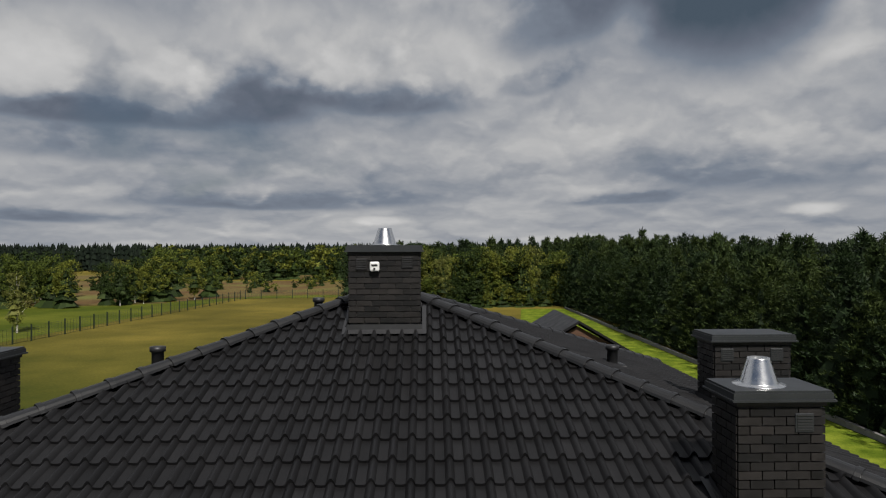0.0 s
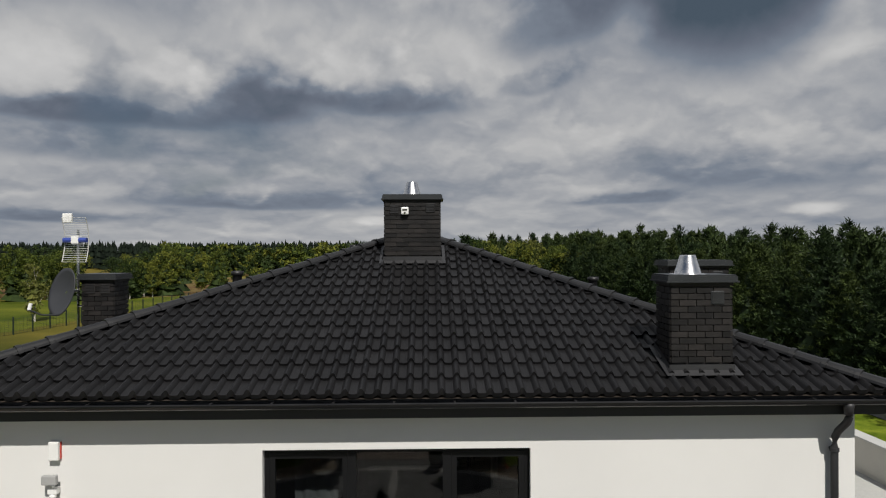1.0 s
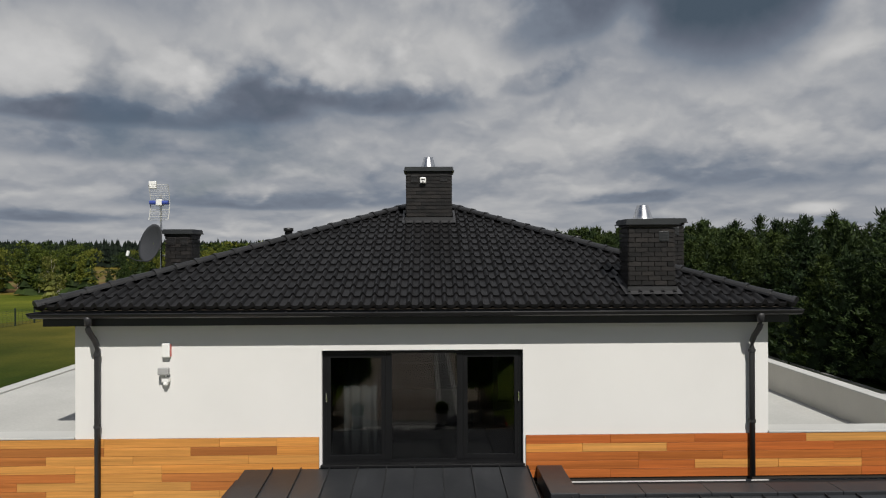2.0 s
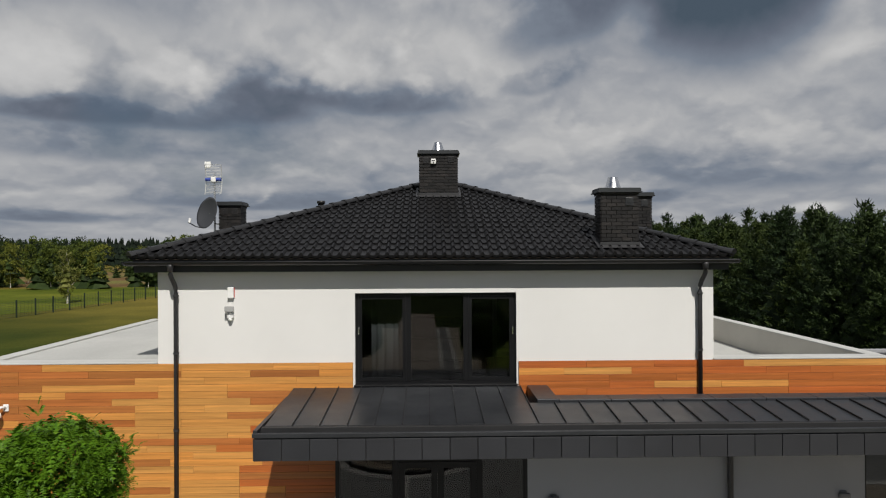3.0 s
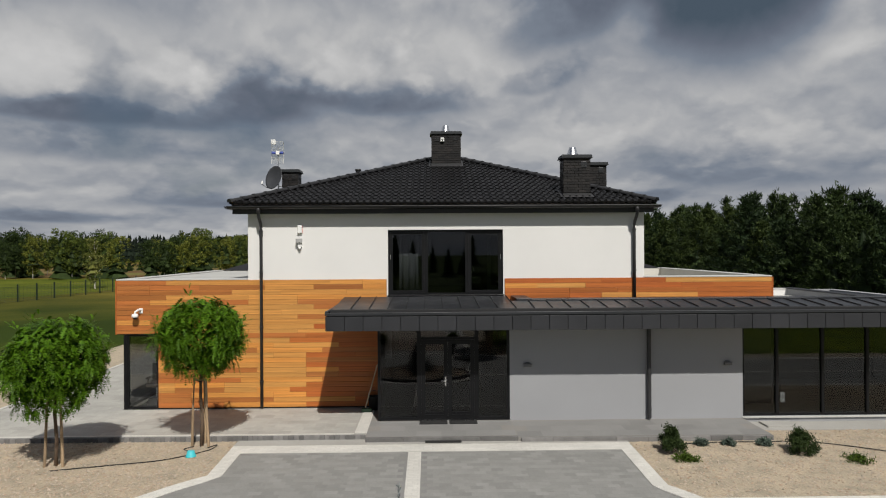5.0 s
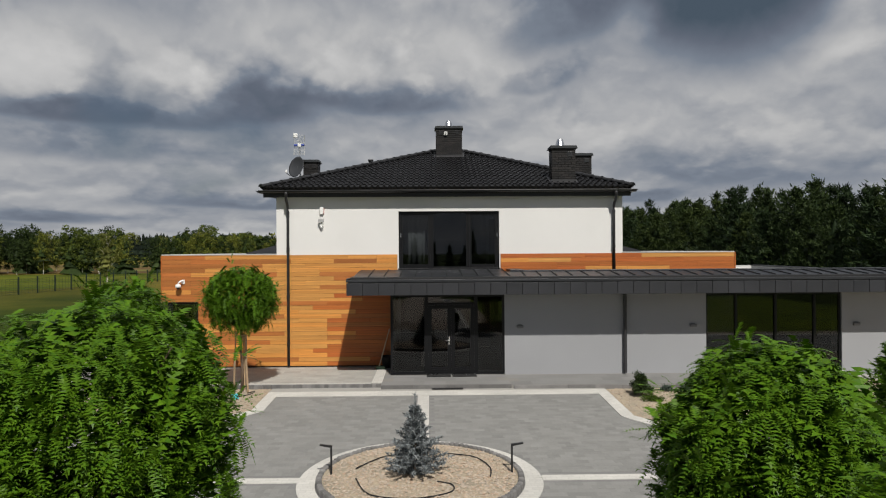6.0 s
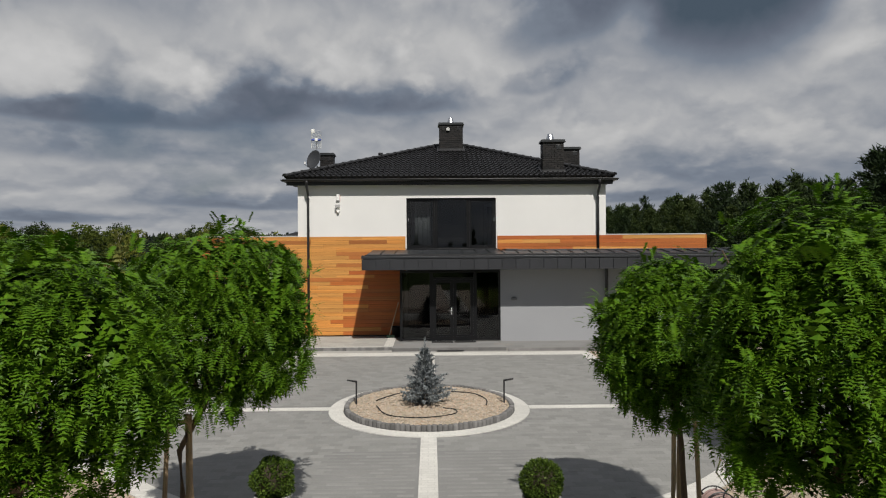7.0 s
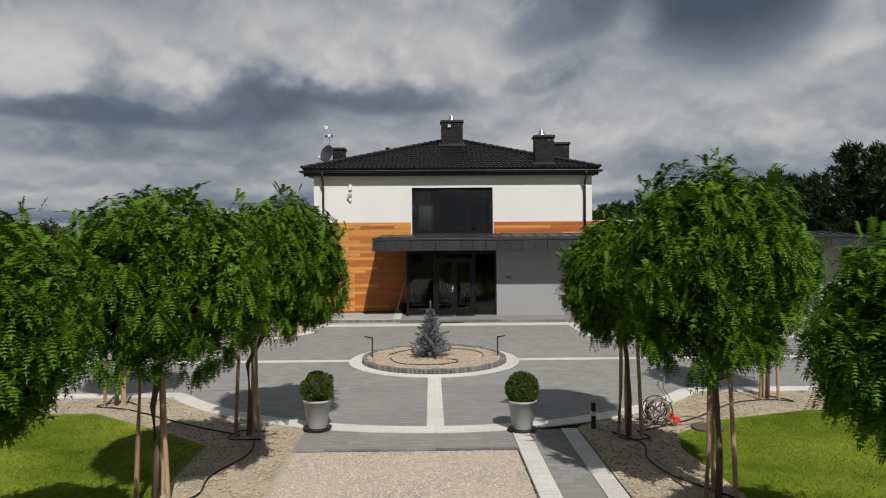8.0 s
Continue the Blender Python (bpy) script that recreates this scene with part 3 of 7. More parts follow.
ch1 = chimney(-0.355, 0.585, 3.45, 4.05, 8.38, 0.04, "dark clinker brick chimney with steel cowl near the ridge", (0.105, 3.75), [(-0.19, 0.17), (0.42, 0.15)], dark=True)
ch2 = chimney(3.30, 4.035, -0.02, 0.48, 7.12, 0.055, "dark clinker brick chimney with flat cap and steel cowl", (3.60, 0.23), [(3.86, 0.19)])
ch3 = chimney(4.25, 5.19, 2.70, 3.22, 7.255, 0.055, "dark clinker brick chimney beside the roof hip", None, [(4.40, 0.17), (5.02, 0.17)])
ch4 = chimney(-5.10, -4.60, 2.78, 3.30, 7.07, 0.05, "dark clinker brick chimney behind the satellite dish", None, [(-4.73, 0.15), (-4.97, 0.15)], dark=True)


def vent_pipe(x, y):
    z = roof_height(x, y)
    bm = bmesh.new()
    lathe(bm, [(0.075, -0.05), (0.075, 0.24), (0.085, 0.245), (0.098, 0.25), (0.098, 0.31), (0.06, 0.315), (0.0, 0.315)], (x, y, z), 20)
    box(bm, x - 0.17, x + 0.17, y - 0.2, y + 0.2, z - 0.02, z + 0.045, bevel=0.02)
    return part("vent_pipe", bm, BLACK, house, "short black roof vent pipe", smooth=True)


vent_pipe(-2.73, 3.05)
vent_pipe(-1.09, 5.55)
vent_pipe(3.35, 4.1)

# ---- cedar boards ----
BOARD = 0.1362


def boards(x0, x1, z0, z1, material_of, seed, name="board"):
    """Horizontal cedar boards with joints staggered in columns, each a piece of its own."""
    rng = random.Random(seed)
    wallb = new("cladding")
    wallb.parent = house
    wallb.location = Vector(((x0 + x1) / 2, -0.02, z0)) - where(house)
    tagged(wallb, "horizontal oiled cedar board cladding")
    part("batten_wall", boxes((x0, x1, -0.012, 0.028, z0, z1)), BACKING, wallb)
    shapes = {}
    z = z1
    while z - BOARD > z0 - 0.04:
        x = x0
        first = True
        while x < x1 - 0.01:
            n = rng.choice((0.9, 1.35, 1.35, 1.8, 2.25, 2.7))
            if first:
                n = rng.choice((0.45, 0.9, 1.35, 1.8))
                first = False
            e = min(x + n, x1)
            if x1 - e < 0.3:
                e = x1
            lo = max(z - BOARD + 0.004, z0)
            key = (round(e - x, 3), round(z - lo, 3))
            m = material_of((x + e) / 2, z, rng)
            if (key, m.name) not in shapes:
                bm = boxes((0, e - x - 0.003, -0.034, -0.012, lo - z, 0.0), bevel=0.003)
                me = bpy.data.meshes.new(name)
                bm.to_mesh(me)
                bm.free()
                me.materials.append(m)
                shapes[key, m.name] = me
            ob = new(name, shapes[key, m.name])
            ob.parent = wallb
            ob.location = Vector((x, -rng.uniform(0, 0.003), z)) - where(wallb)
            x = e
        z -= BOARD
    return wallb


def left_mix(x, z, rng):
    red = 0.85 if x < -7.0 else 0.35 if x < -5.6 else 0.05
    if z > 3.2:
        red += 0.12
    if x < -5.7 and z < 1.4:
        red = 0.75
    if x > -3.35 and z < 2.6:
        return WOOD_RED if rng.random() < 0.9 else WOOD_BROWN   # redder boards: the canopy's shade is put into their colour
    return WOOD_BROWN if rng.random() < red else WOOD_TAN


boards(-9.05, -1.64, 2.222, WOOD_TOP - 0.035, left_mix, 5)
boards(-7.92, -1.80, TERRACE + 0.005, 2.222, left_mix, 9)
boards(1.64, 9.13, 2.95, WOOD_TOP - 0.035, lambda x, z, rng: WOOD_RED if rng.random() < 0.75 else WOOD_TAN, 12)
# board edge trims beside the window and at the ends
part("corner_trim", boxes((-9.085, -9.053, -0.04, 0.06, 2.21, WOOD_TOP - 0.036)), WOOD_RED, house)
part("corner_trim", boxes((9.133, 9.165, -0.04, 0.06, 2.6, WOOD_TOP - 0.036)), WOOD_RED, house)

# ---- wings ----
for side, xa, xb in (("left", -9.05, X0), ("right", X1, 9.13)):
    deck = 3.688 if side == "left" else 3.02
    part("wing_roof", boxes((xa + 0.25, xb, 0.33, 8.55, deck - 0.2, deck)), MEMBRANE, house, "flat roof of pale membrane")
    out = (xa, xa + 0.25) if side == "left" else (xb - 0.25, xb)
    part("parapet", boxes((xa, xb, 0.03, 0.33, 2.25, 3.69)), RENDER_BEIGE, house)
    part("parapet", boxes((out[0], out[1], 0.33, 8.55, 2.25, 3.69)), RENDER_BEIGE, house)
    part("parapet", boxes((xa, xb, 8.55, 8.8, 2.25, 3.69)), RENDER_BEIGE, house)
    part("coping", boxes((xa - 0.01, xb + 0.0, -0.045, 0.36, 3.69, 3.725), bevel=0.008), COPING, house, "pale sheet coping on the parapet")
    part("coping", boxes((out[0] - 0.03, out[1] + 0.03, 0.361, 8.82, 3.69, 3.725), bevel=0.008), COPING, house)
part("wing_wall", boxes((-7.92, -1.80, 0.03, 0.30, 0.0, 2.25)), RENDER_BEIGE, house)
part("wing_wall", boxes((1.70, 9.13, 0.03, 0.30, 0.0, 2.25)), RENDER_BEIGE, house)
part("wing_wall", boxes((8.83, 9.13, 0.30, 8.80, 0.0, 2.25)), RENDER_BEIGE, house)
part("wing_wall", boxes((-8.9, -8.6, 3.0, 8.80, 0.0, 2.25)), RENDER_WHITE, house)
part("wing_wall", boxes((-8.6, 9.13, 8.5, 8.80, 0.0, 2.25)), RENDER_WHITE, house)
part("overhang_soffit", boxes((-9.05, -7.92, 0.03, 3.4, 2.20, 2.25)), GUTTER, house)

# ---- windows and doors ----


def bars(bm, x0, x1, z0, z1, y0, y1, w):
    """A rectangular frame of four mitred bars as one piece."""
    o = [(x0, z0), (x1, z0), (x1, z1), (x0, z1)]
    i = [(x0 + w, z0 + w), (x1 - w, z0 + w), (x1 - w, z1 - w), (x0 + w, z1 - w)]
    fo, fi = [[bm.verts.new((x, y0, z)) for x, z in q] for q in (o, i)]
    bo, bi = [[bm.verts.new((x, y1, z)) for x, z in q] for q in (o, i)]
    for k in range(4):
        j = (k + 1) % 4
        bm.faces.new((fo[k], fo[j], fi[j], fi[k]))
        bm.faces.new((bo[j], bo[k], bi[k], bi[j]))
        bm.faces.new((fi[k], fi[j], bi[j], bi[k]))
        bm.faces.new((fo[j], fo[k], bo[k], bo[j]))
    return bm


def pane(name, x0, x1, y, z0, z1, parent):
    p = part(name, boxes((x0, x1, y, y + 0.024, z0, z1)), GLASS_THIN if x1 < -7 else GLASS, parent)
    p.visible_shadow = False
    return p


def window(name, x0, x1, z0, z1, y, posts, parent, sashes=(), label="", frame_w=0.06, post_w=0.10):
    w = new(name)
    w.parent = parent
    w.location = Vector(((x0 + x1) / 2, y, z0)) - where(parent)
    tagged(w, label)
    part("frame", bars(bmesh.new(), x0, x1, z0, z1, y, y + 0.08, frame_w), FRAME, w)
    edges = [x0 + frame_w, *[v for p in posts for v in (p - post_w / 2, p + post_w / 2)], x1 - frame_w]
    for p in posts:
        part("mullion", boxes((p - post_w / 2, p + post_w / 2, y - 0.012, y + 0.08, z0 + frame_w, z1 - frame_w)), FRAME, w)
    for k in range(0, len(edges), 2):
        a, b = edges[k], edges[k + 1]
        za, zb = z0 + frame_w, z1 - frame_w
        if k // 2 in sashes:
            part("sash", bars(bmesh.new(), a + 0.003, b - 0.003, za + 0.003, zb - 0.003, y - 0.008, y + 0.06, 0.065), FRAME, w)
            a, b, za, zb = a + 0.07, b - 0.07, za + 0.07, zb - 0.07
        pane("pane", a, b, y + 0.03, za, zb, w)
    return w


up_win = window("window", -1.6, 1.6, 3.23, 5.05, 0.10, (-0.545, 0.60), house, (0, 2), "three-part dark-framed upper window with clear glass")
part("window_sill", boxes((-1.62, 1.62, -0.05, 0.115, 3.200, 3.242), bevel=0.006), FRAME, up_win)
part("sill_plinth", boxes((-1.638, 1.638, -0.03, -0.002, 2.95, 3.193)), FRAME, house, "dark panel below the window")
for x in (-1.535, 1.535):
    part("handle", boxes((x - 0.012, x + 0.012, 0.055, 0.09, 4.22, 4.36), bevel=0.005), STEEL, up_win)

# entrance block and its glazing
FRONT = -1.6
door_set = window("entrance_glazing", -1.78, 1.58, 0.17, 2.50, FRONT, (-0.73, 0.735), house, (), "dark-framed glazed entrance with double door", 0.07, 0.11)
part("transom", boxes((-0.675, 0.68, FRONT - 0.004, FRONT + 0.07, 2.20, 2.27)), FRAME, door_set)
for x0, x1, hx in ((-0.672, 0.0, -0.055), (0.006, 0.678, None)):
    leaf = new("door_leaf")
    leaf.parent = house
    leaf.location = Vector((x0, FRONT - 0.02, 0.20)) - where(house)
    tagged(leaf, "glazed dark-framed entrance door leaf, closed")
    part("leaf_frame", bars(bmesh.new(), x0, x1, 0.20, 2.195, FRONT - 0.02, FRONT + 0.05, 0.105), FRAME, leaf)
    part("kick_panel", boxes((x0 + 0.105, x1 - 0.105, FRONT - 0.005, FRONT + 0.04, 0.305, 0.36)), FRAME, leaf)
    if hx:
        bm = boxes((hx - 0.02, hx + 0.02, FRONT - 0.032, FRONT - 0.02, 1.02, 1.26), bevel=0.006)
        tube(bm, [(hx, FRONT - 0.03, 1.16), (hx, FRONT - 0.075, 1.16), (hx - 0.12, FRONT - 0.075, 1.165)], 0.011, 10)
        part("door_handle", bm, STEEL, leaf, "brushed steel lever handle", smooth=False)
part("threshold", boxes((-0.72, 0.72, FRONT - 0.06, FRONT + 0.05, 0.142, 0.165)), STEEL, house, "pale metal threshold")

part("low_wall", wall(1.58, 14.6, 0.0, 2.56, FRONT, FRONT + 0.3, [(7.57, 11.64, 0.17, 2.5)]), RENDER_GREY, house, "grey rendered ground-floor wall")
part("low_wall_side", boxes((14.3, 14.6, FRONT + 0.3, 6.0, 0.0, 2.95)), RENDER_GREY, house)
part("back_of_garage", boxes((9.13, 14.6, 6.0, 6.3, 0.0, 2.95)), RENDER_GREY, house)
glz = window("garden_glazing", 7.57, 11.64, 0.17, 2.50, FRONT + 0.06, (8.49, 9.68, 10.85), house, (), "wide dark-framed glazing", 0.06, 0.07)
part("glazing_sill", boxes((7.55, 11.66, FRONT - 0.05, FRONT + 0.10, 0.135, 0.168)), COPING, house)
part("entrance_side", boxes((-1.78, -1.70, FRONT + 0.08, 0.0, 0.14, 2.56)), FRAME, house)

# corner glazing below the overhang
cw = window("corner_glazing", -8.80, -7.925, 0.15, 2.20, 0.02, (), house, (), "tall dark-framed corner window", 0.05)
part("corner_post", boxes((-8.88, -8.802, 0.0, 0.11, 0.145, 2.20)), FRAME, cw)
g2 = part("side_pane", boxes((-8.86, -8.836, 0.12, 2.9, 0.2, 2.16)), GLASS_THIN, cw)
g2.visible_shadow = False
part("side_frame", boxes((-8.88, -8.80, 2.9, 3.0, 0.145, 2.20)), FRAME, cw)
part("side_sill", boxes((-8.88, -8.80, 0.12, 2.9, 0.145, 0.2)), FRAME, cw)

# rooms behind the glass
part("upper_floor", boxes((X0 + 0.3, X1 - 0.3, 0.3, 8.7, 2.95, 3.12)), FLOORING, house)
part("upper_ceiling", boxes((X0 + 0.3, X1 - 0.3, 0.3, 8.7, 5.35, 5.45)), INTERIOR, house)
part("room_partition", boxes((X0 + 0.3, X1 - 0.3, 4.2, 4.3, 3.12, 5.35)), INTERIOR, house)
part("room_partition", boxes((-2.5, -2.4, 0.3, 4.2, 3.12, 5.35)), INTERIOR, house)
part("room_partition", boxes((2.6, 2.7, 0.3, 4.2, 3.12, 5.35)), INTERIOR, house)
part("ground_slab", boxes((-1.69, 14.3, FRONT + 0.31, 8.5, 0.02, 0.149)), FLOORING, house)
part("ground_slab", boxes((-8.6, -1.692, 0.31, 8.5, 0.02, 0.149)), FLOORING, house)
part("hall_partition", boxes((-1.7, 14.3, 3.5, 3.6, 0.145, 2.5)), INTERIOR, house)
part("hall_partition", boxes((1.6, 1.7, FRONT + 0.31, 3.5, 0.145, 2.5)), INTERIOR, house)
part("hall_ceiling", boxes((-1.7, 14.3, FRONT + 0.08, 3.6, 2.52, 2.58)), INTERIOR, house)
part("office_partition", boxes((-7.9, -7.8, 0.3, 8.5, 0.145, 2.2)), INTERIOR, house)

bed = thing("bed", (0.2, 2.9, 3.12), "made bed with a patterned grey spread inside the upper room", "bed")
CLOTH = surface("bed_cloth", (0.22, 0.2, 0.19), 0.9, vary=0.5, scale=5, fine=14, bump=0.2)
part("mattress", boxes((-0.7, 1.1, 1.9, 3.9, 3.4, 3.66), bevel=0.06), CLOTH, bed)
part("bed_frame", boxes((-0.75, 1.15, 1.86, 3.95, 3.125, 3.4), bevel=0.01), FLOORING, bed)
part("headboard", boxes((-0.75, 1.15, 3.96, 4.05, 3.125, 4.2), bevel=0.02), FLOORING, bed)
CURTAIN = surface("grey_curtain", (0.20, 0.21, 0.205), 0.9, vary=0.12, scale=3, fine=60, bump=0.1)
curtain = thing("curtain", (-0.95, 0.55, 3.14), "drawn grey-green curtain behind the upper window", "curtain")
bm = bmesh.new()
fold = [(x, 0.55 + 0.016 * math.sin(x * 34) + 0.006 * math.sin(x * 71 + 1)) for x in np.linspace(-1.32, -0.62, 50)]
lo, hi = [[bm.verts.new((x, y, z)) for x, y in fold] for z in (3.15, 5.05)]
for k in range(len(fold) - 1):
    bm.faces.new((lo[k], lo[k + 1], hi[k + 1], hi[k]))
r = bmesh.ops.extrude_face_region(bm, geom=bm.faces[:], use_keep_orig=True)
bmesh.ops.translate(bm, vec=(0, 0.004, 0), verts=[g for g in r["geom"] if isinstance(g, bmesh.types.BMVert)])
part("cloth", bm, CURTAIN, curtain, smooth=True)
bm = bmesh.new()
tube(bm, [(-1.7, 0.55, 5.08), (1.7, 0.55, 5.08)], 0.014, 8)
part("rail", bm, STEEL, curtain)
idoor = thing("interior_door", (1.9, 4.18, 3.12), "white interior door with dark recessed panel", "door")
part("leaf", boxes((1.5, 2.35, 4.15, 4.19, 3.13, 5.13)), PLASTIC_W, idoor)
part("panel", boxes((1.62, 2.23, 4.135, 4.149, 3.3, 4.98)), FLOORING, idoor)

# office chair behind the corner glass
chair = thing("office_chair", (-8.38, 1.05, 0.149), "black office chair with pale star base behind the corner window", "chair")
cx, cy, cz = -8.38, 1.05, 0.15
part("seat", boxes((cx - 0.25, cx + 0.25, cy - 0.24, cy + 0.24, cz + 0.44, cz + 0.53), bevel=0.035), BLACK, chair)
part("backrest", boxes((cx - 0.23, cx + 0.23, cy + 0.2, cy + 0.27, cz + 0.56, cz + 1.08), bevel=0.03), BLACK, chair)
for s in (-0.29, 0.25):
    part("armrest", boxes((cx + s, cx + s + 0.05, cy - 0.16, cy + 0.16, cz + 0.66, cz + 0.70), bevel=0.012), BLACK, chair)
    part("arm_post", boxes((cx + s + 0.01, cx + s + 0.04, cy - 0.02, cy + 0.03, cz + 0.46, cz + 0.662)), BLACK, chair)
bm = bmesh.new()
tube(bm, [(cx, cy, cz + 0.08), (cx, cy, cz + 0.44)], 0.028, 10)
part("column", bm, STEEL, chair)
for k in range(5):
    a = 2 * math.pi * k / 5 + 0.3
    bm = bmesh.new()
    tube(bm, [(cx, cy, cz + 0.11), (cx + 0.3 * math.cos(a), cy + 0.3 * math.sin(a), cz + 0.075)], 0.02, 8)
    leg = part("star_leg", bm, STEEL, chair)
    bm = bmesh.new()
    ex, ey = cx + 0.3 * math.cos(a), cy + 0.3 * math.sin(a)
    tube(bm, [(ex - 0.02, ey, cz + 0.03), (ex + 0.02, ey, cz + 0.03)], 0.03, 10)
    part("castor", bm, BLACK, leg)
card = part("notice_card", boxes((8.6, 8.72, FRONT + 0.118, FRONT + 0.124, 0.50, 0.76), bevel=0.002), PLASTIC_W, None, "white card hung inside the garden glazing")
card["category"] = "card"

# ---- canopy of standing-seam sheet ----
can = new("canopy")
can.parent = house
can.location = Vector((5, FRONT, 2.56)) - where(house)
tagged(can, "long graphite sheet-metal canopy over the entrance")
CX0, CX1, CY = -2.93, 15.0, -2.66
part("canopy_body", boxes((CX0 + 0.03, CX1 - 0.03, CY + 0.03, -0.04, 2.565, 2.93)), BLACKGAP, can)
PANEL = 0.446


def shared(name, bm, material):
    me = bpy.data.meshes.new(name)
    bm.to_mesh(me)
    bm.free()
    me.materials.append(material)
    return me


fp = shared("fascia_panel", boxes((0.006, PANEL - 0.006, -0.014, 0.014, 0, 0.345), bevel=0.004), FASCIA)
fp2 = shared("fascia_panel", boxes((-0.014, 0.014, 0.003, 0.437, 0, 0.345), bevel=0.004), FASCIA)
n = int((CX1 - CX0) / PANEL)
for k in range(n + 1):
    ob = new("fascia_panel", fp)
    ob.parent, ob.location = can, Vector((CX0 + k * PANEL, CY, 2.556)) - where(can)
for k in range(6):
    ob = new("fascia_panel", fp2)
    ob.parent, ob.location = can, Vector((CX0 - 0.0, CY + 0.02 + k * 0.44, 2.556)) - where(can)
part("rim", boxes((CX0 - 0.02, CX1, CY - 0.022, CY + 0.05, 2.925, 2.995), bevel=0.006), SEAM, can)
part("rim", boxes((CX0 - 0.02, CX0 + 0.05, CY + 0.052, -0.04, 2.925, 3.03), bevel=0.006), SEAM, can)
part("rim_step", boxes((CX0 + 0.06, CX1, CY + 0.051, CY + 0.13, 2.932, 2.96)), BLACKGAP, can)
part("rim_upstand", boxes((CX0 + 0.09, CX1, CY + 0.13, CY + 0.225, 2.935, 3.052), bevel=0.003), BLACKGAP, can)


def seam_panel(length, rise):
    """One sheet between two seams: a thin tray with an upright fold along its edge."""
    bm = bmesh.new()
    for x0, x1, z0, z1 in ((0.0, PANEL - 0.011, 0.0, 0.006), (PANEL - 0.011, PANEL, 0.0, 0.038)):
        vs = [bm.verts.new((x, y, z + (rise if y else 0))) for y in (0, length) for x, z in ((x0, z0), (x1, z0), (x1, z1), (x0, z1))]
        for q in ((0, 1, 5, 4), (1, 2, 6, 5), (2, 3, 7, 6), (3, 0, 4, 7), (3, 2, 1, 0), (4, 5, 6, 7)):
            # folds take the second, black material: the seam's shadow line put into colour
            bm.faces.new([vs[i] for i in q]).material_index = 1 if z1 > 0.01 else 0
    return bm


long_p = shared("roof_sheet", seam_panel(2.37, 0.14), SEAM)
short_p = shared("roof_sheet", seam_panel(1.08, 0.10), SEAM)
for me in (long_p, short_p):
    me.materials.append(BLACKGAP)
x = CX0 + 0.13
while x < CX1 - PANEL:
    left = x + PANEL < 1.9
    ob = new("roof_sheet", long_p if left else short_p)
    ob.parent, ob.location = can, Vector((x, CY + 0.227, 3.052)) - where(can)
    x += PANEL
# raised coping round the flat roof behind
part("canopy_coping", boxes((1.80, 2.20, -1.32, -0.045, 2.94, 3.215), bevel=0.012), SEAM, can)
x = 2.202
while x < CX1 - 0.9:
    part("canopy_coping", boxes((x, x + 0.935, -1.32, -0.92, 2.94, 3.20), bevel=0.010), SEAM, can)
    x += 0.94
part("flat_roof", boxes((9.17, 11.0, -0.9, 2.76, 2.85, 2.98)), MEMBRANE, house, "pale flat roof behind the canopy")
part("flat_roof", boxes((9.17, 14.9, 3.0, 6.3, 2.75, 2.88)), FASCIA, house)
part("flat_roof", boxes((11.3, 14.9, -0.9, 3.0, 2.75, 2.88)), FASCIA, house)
part("roof_upstand", boxes((9.17, 11.0, 2.76, 3.0, 2.75, 3.17)), RENDER_WHITE, house, "low white rendered upstand of the flat roof")
part("roof_upstand", boxes((11.0, 11.28, -0.9, 3.0, 2.75, 3.18)), RENDER_GREY, house, "low grey rendered upstand of the flat roof")
part("upstand_cap", boxes((10.98, 11.32, -0.9, 3.02, 3.182, 3.21), bevel=0.008), FASCIA, house)
part("upstand_cap", boxes((9.17, 10.978, 2.74, 3.02, 3.172, 3.195), bevel=0.008), COPING, house)

bm = bmesh.new()
tube(bm, [(5.13, FRONT - 0.09, 2.56), (5.13, FRONT - 0.09, TERRACE + 0.03)], 0.05, 12)
dp = part("downpipe", bm, GUTTER, house, "round dark sheet downpipe", smooth=False)
for z in (2.3, 1.3, 0.4):
    b2 = bmesh.new()
    tube(b2, [(5.13, FRONT - 0.09, z - 0.02), (5.13, FRONT - 0.09, z + 0.02)], 0.056, 12)
    box(b2, 5.11, 5.15, FRONT - 0.05, FRONT, z - 0.015, z + 0.015)
    part("pipe_clip", b2, GUTTER, dp)


LAMP_GREY = surface("grey_lamp_sheet", (0.16, 0.16, 0.165), 0.5, 0.2, vary=0.08, bump=0.02)


def wall_light(x):
    t = thing("wall_light", (x, FRONT, 1.5), "small grey box wall light on the rendered wall", "wall light", "lights beside the entrance")
    bm = boxes((x - 0.10, x + 0.10, FRONT - 0.085, FRONT - 0.025, 1.50, 1.58), bevel=0.012)
    part("housing", bm, LAMP_GREY, t)
    part("wall_plate", boxes((x - 0.06, x + 0.06, FRONT - 0.025, FRONT + 0.001, 1.49, 1.61), bevel=0.006), LAMP_GREY, t)


for x in (2.03, 7.17, 12.05):
    wall_light(x)

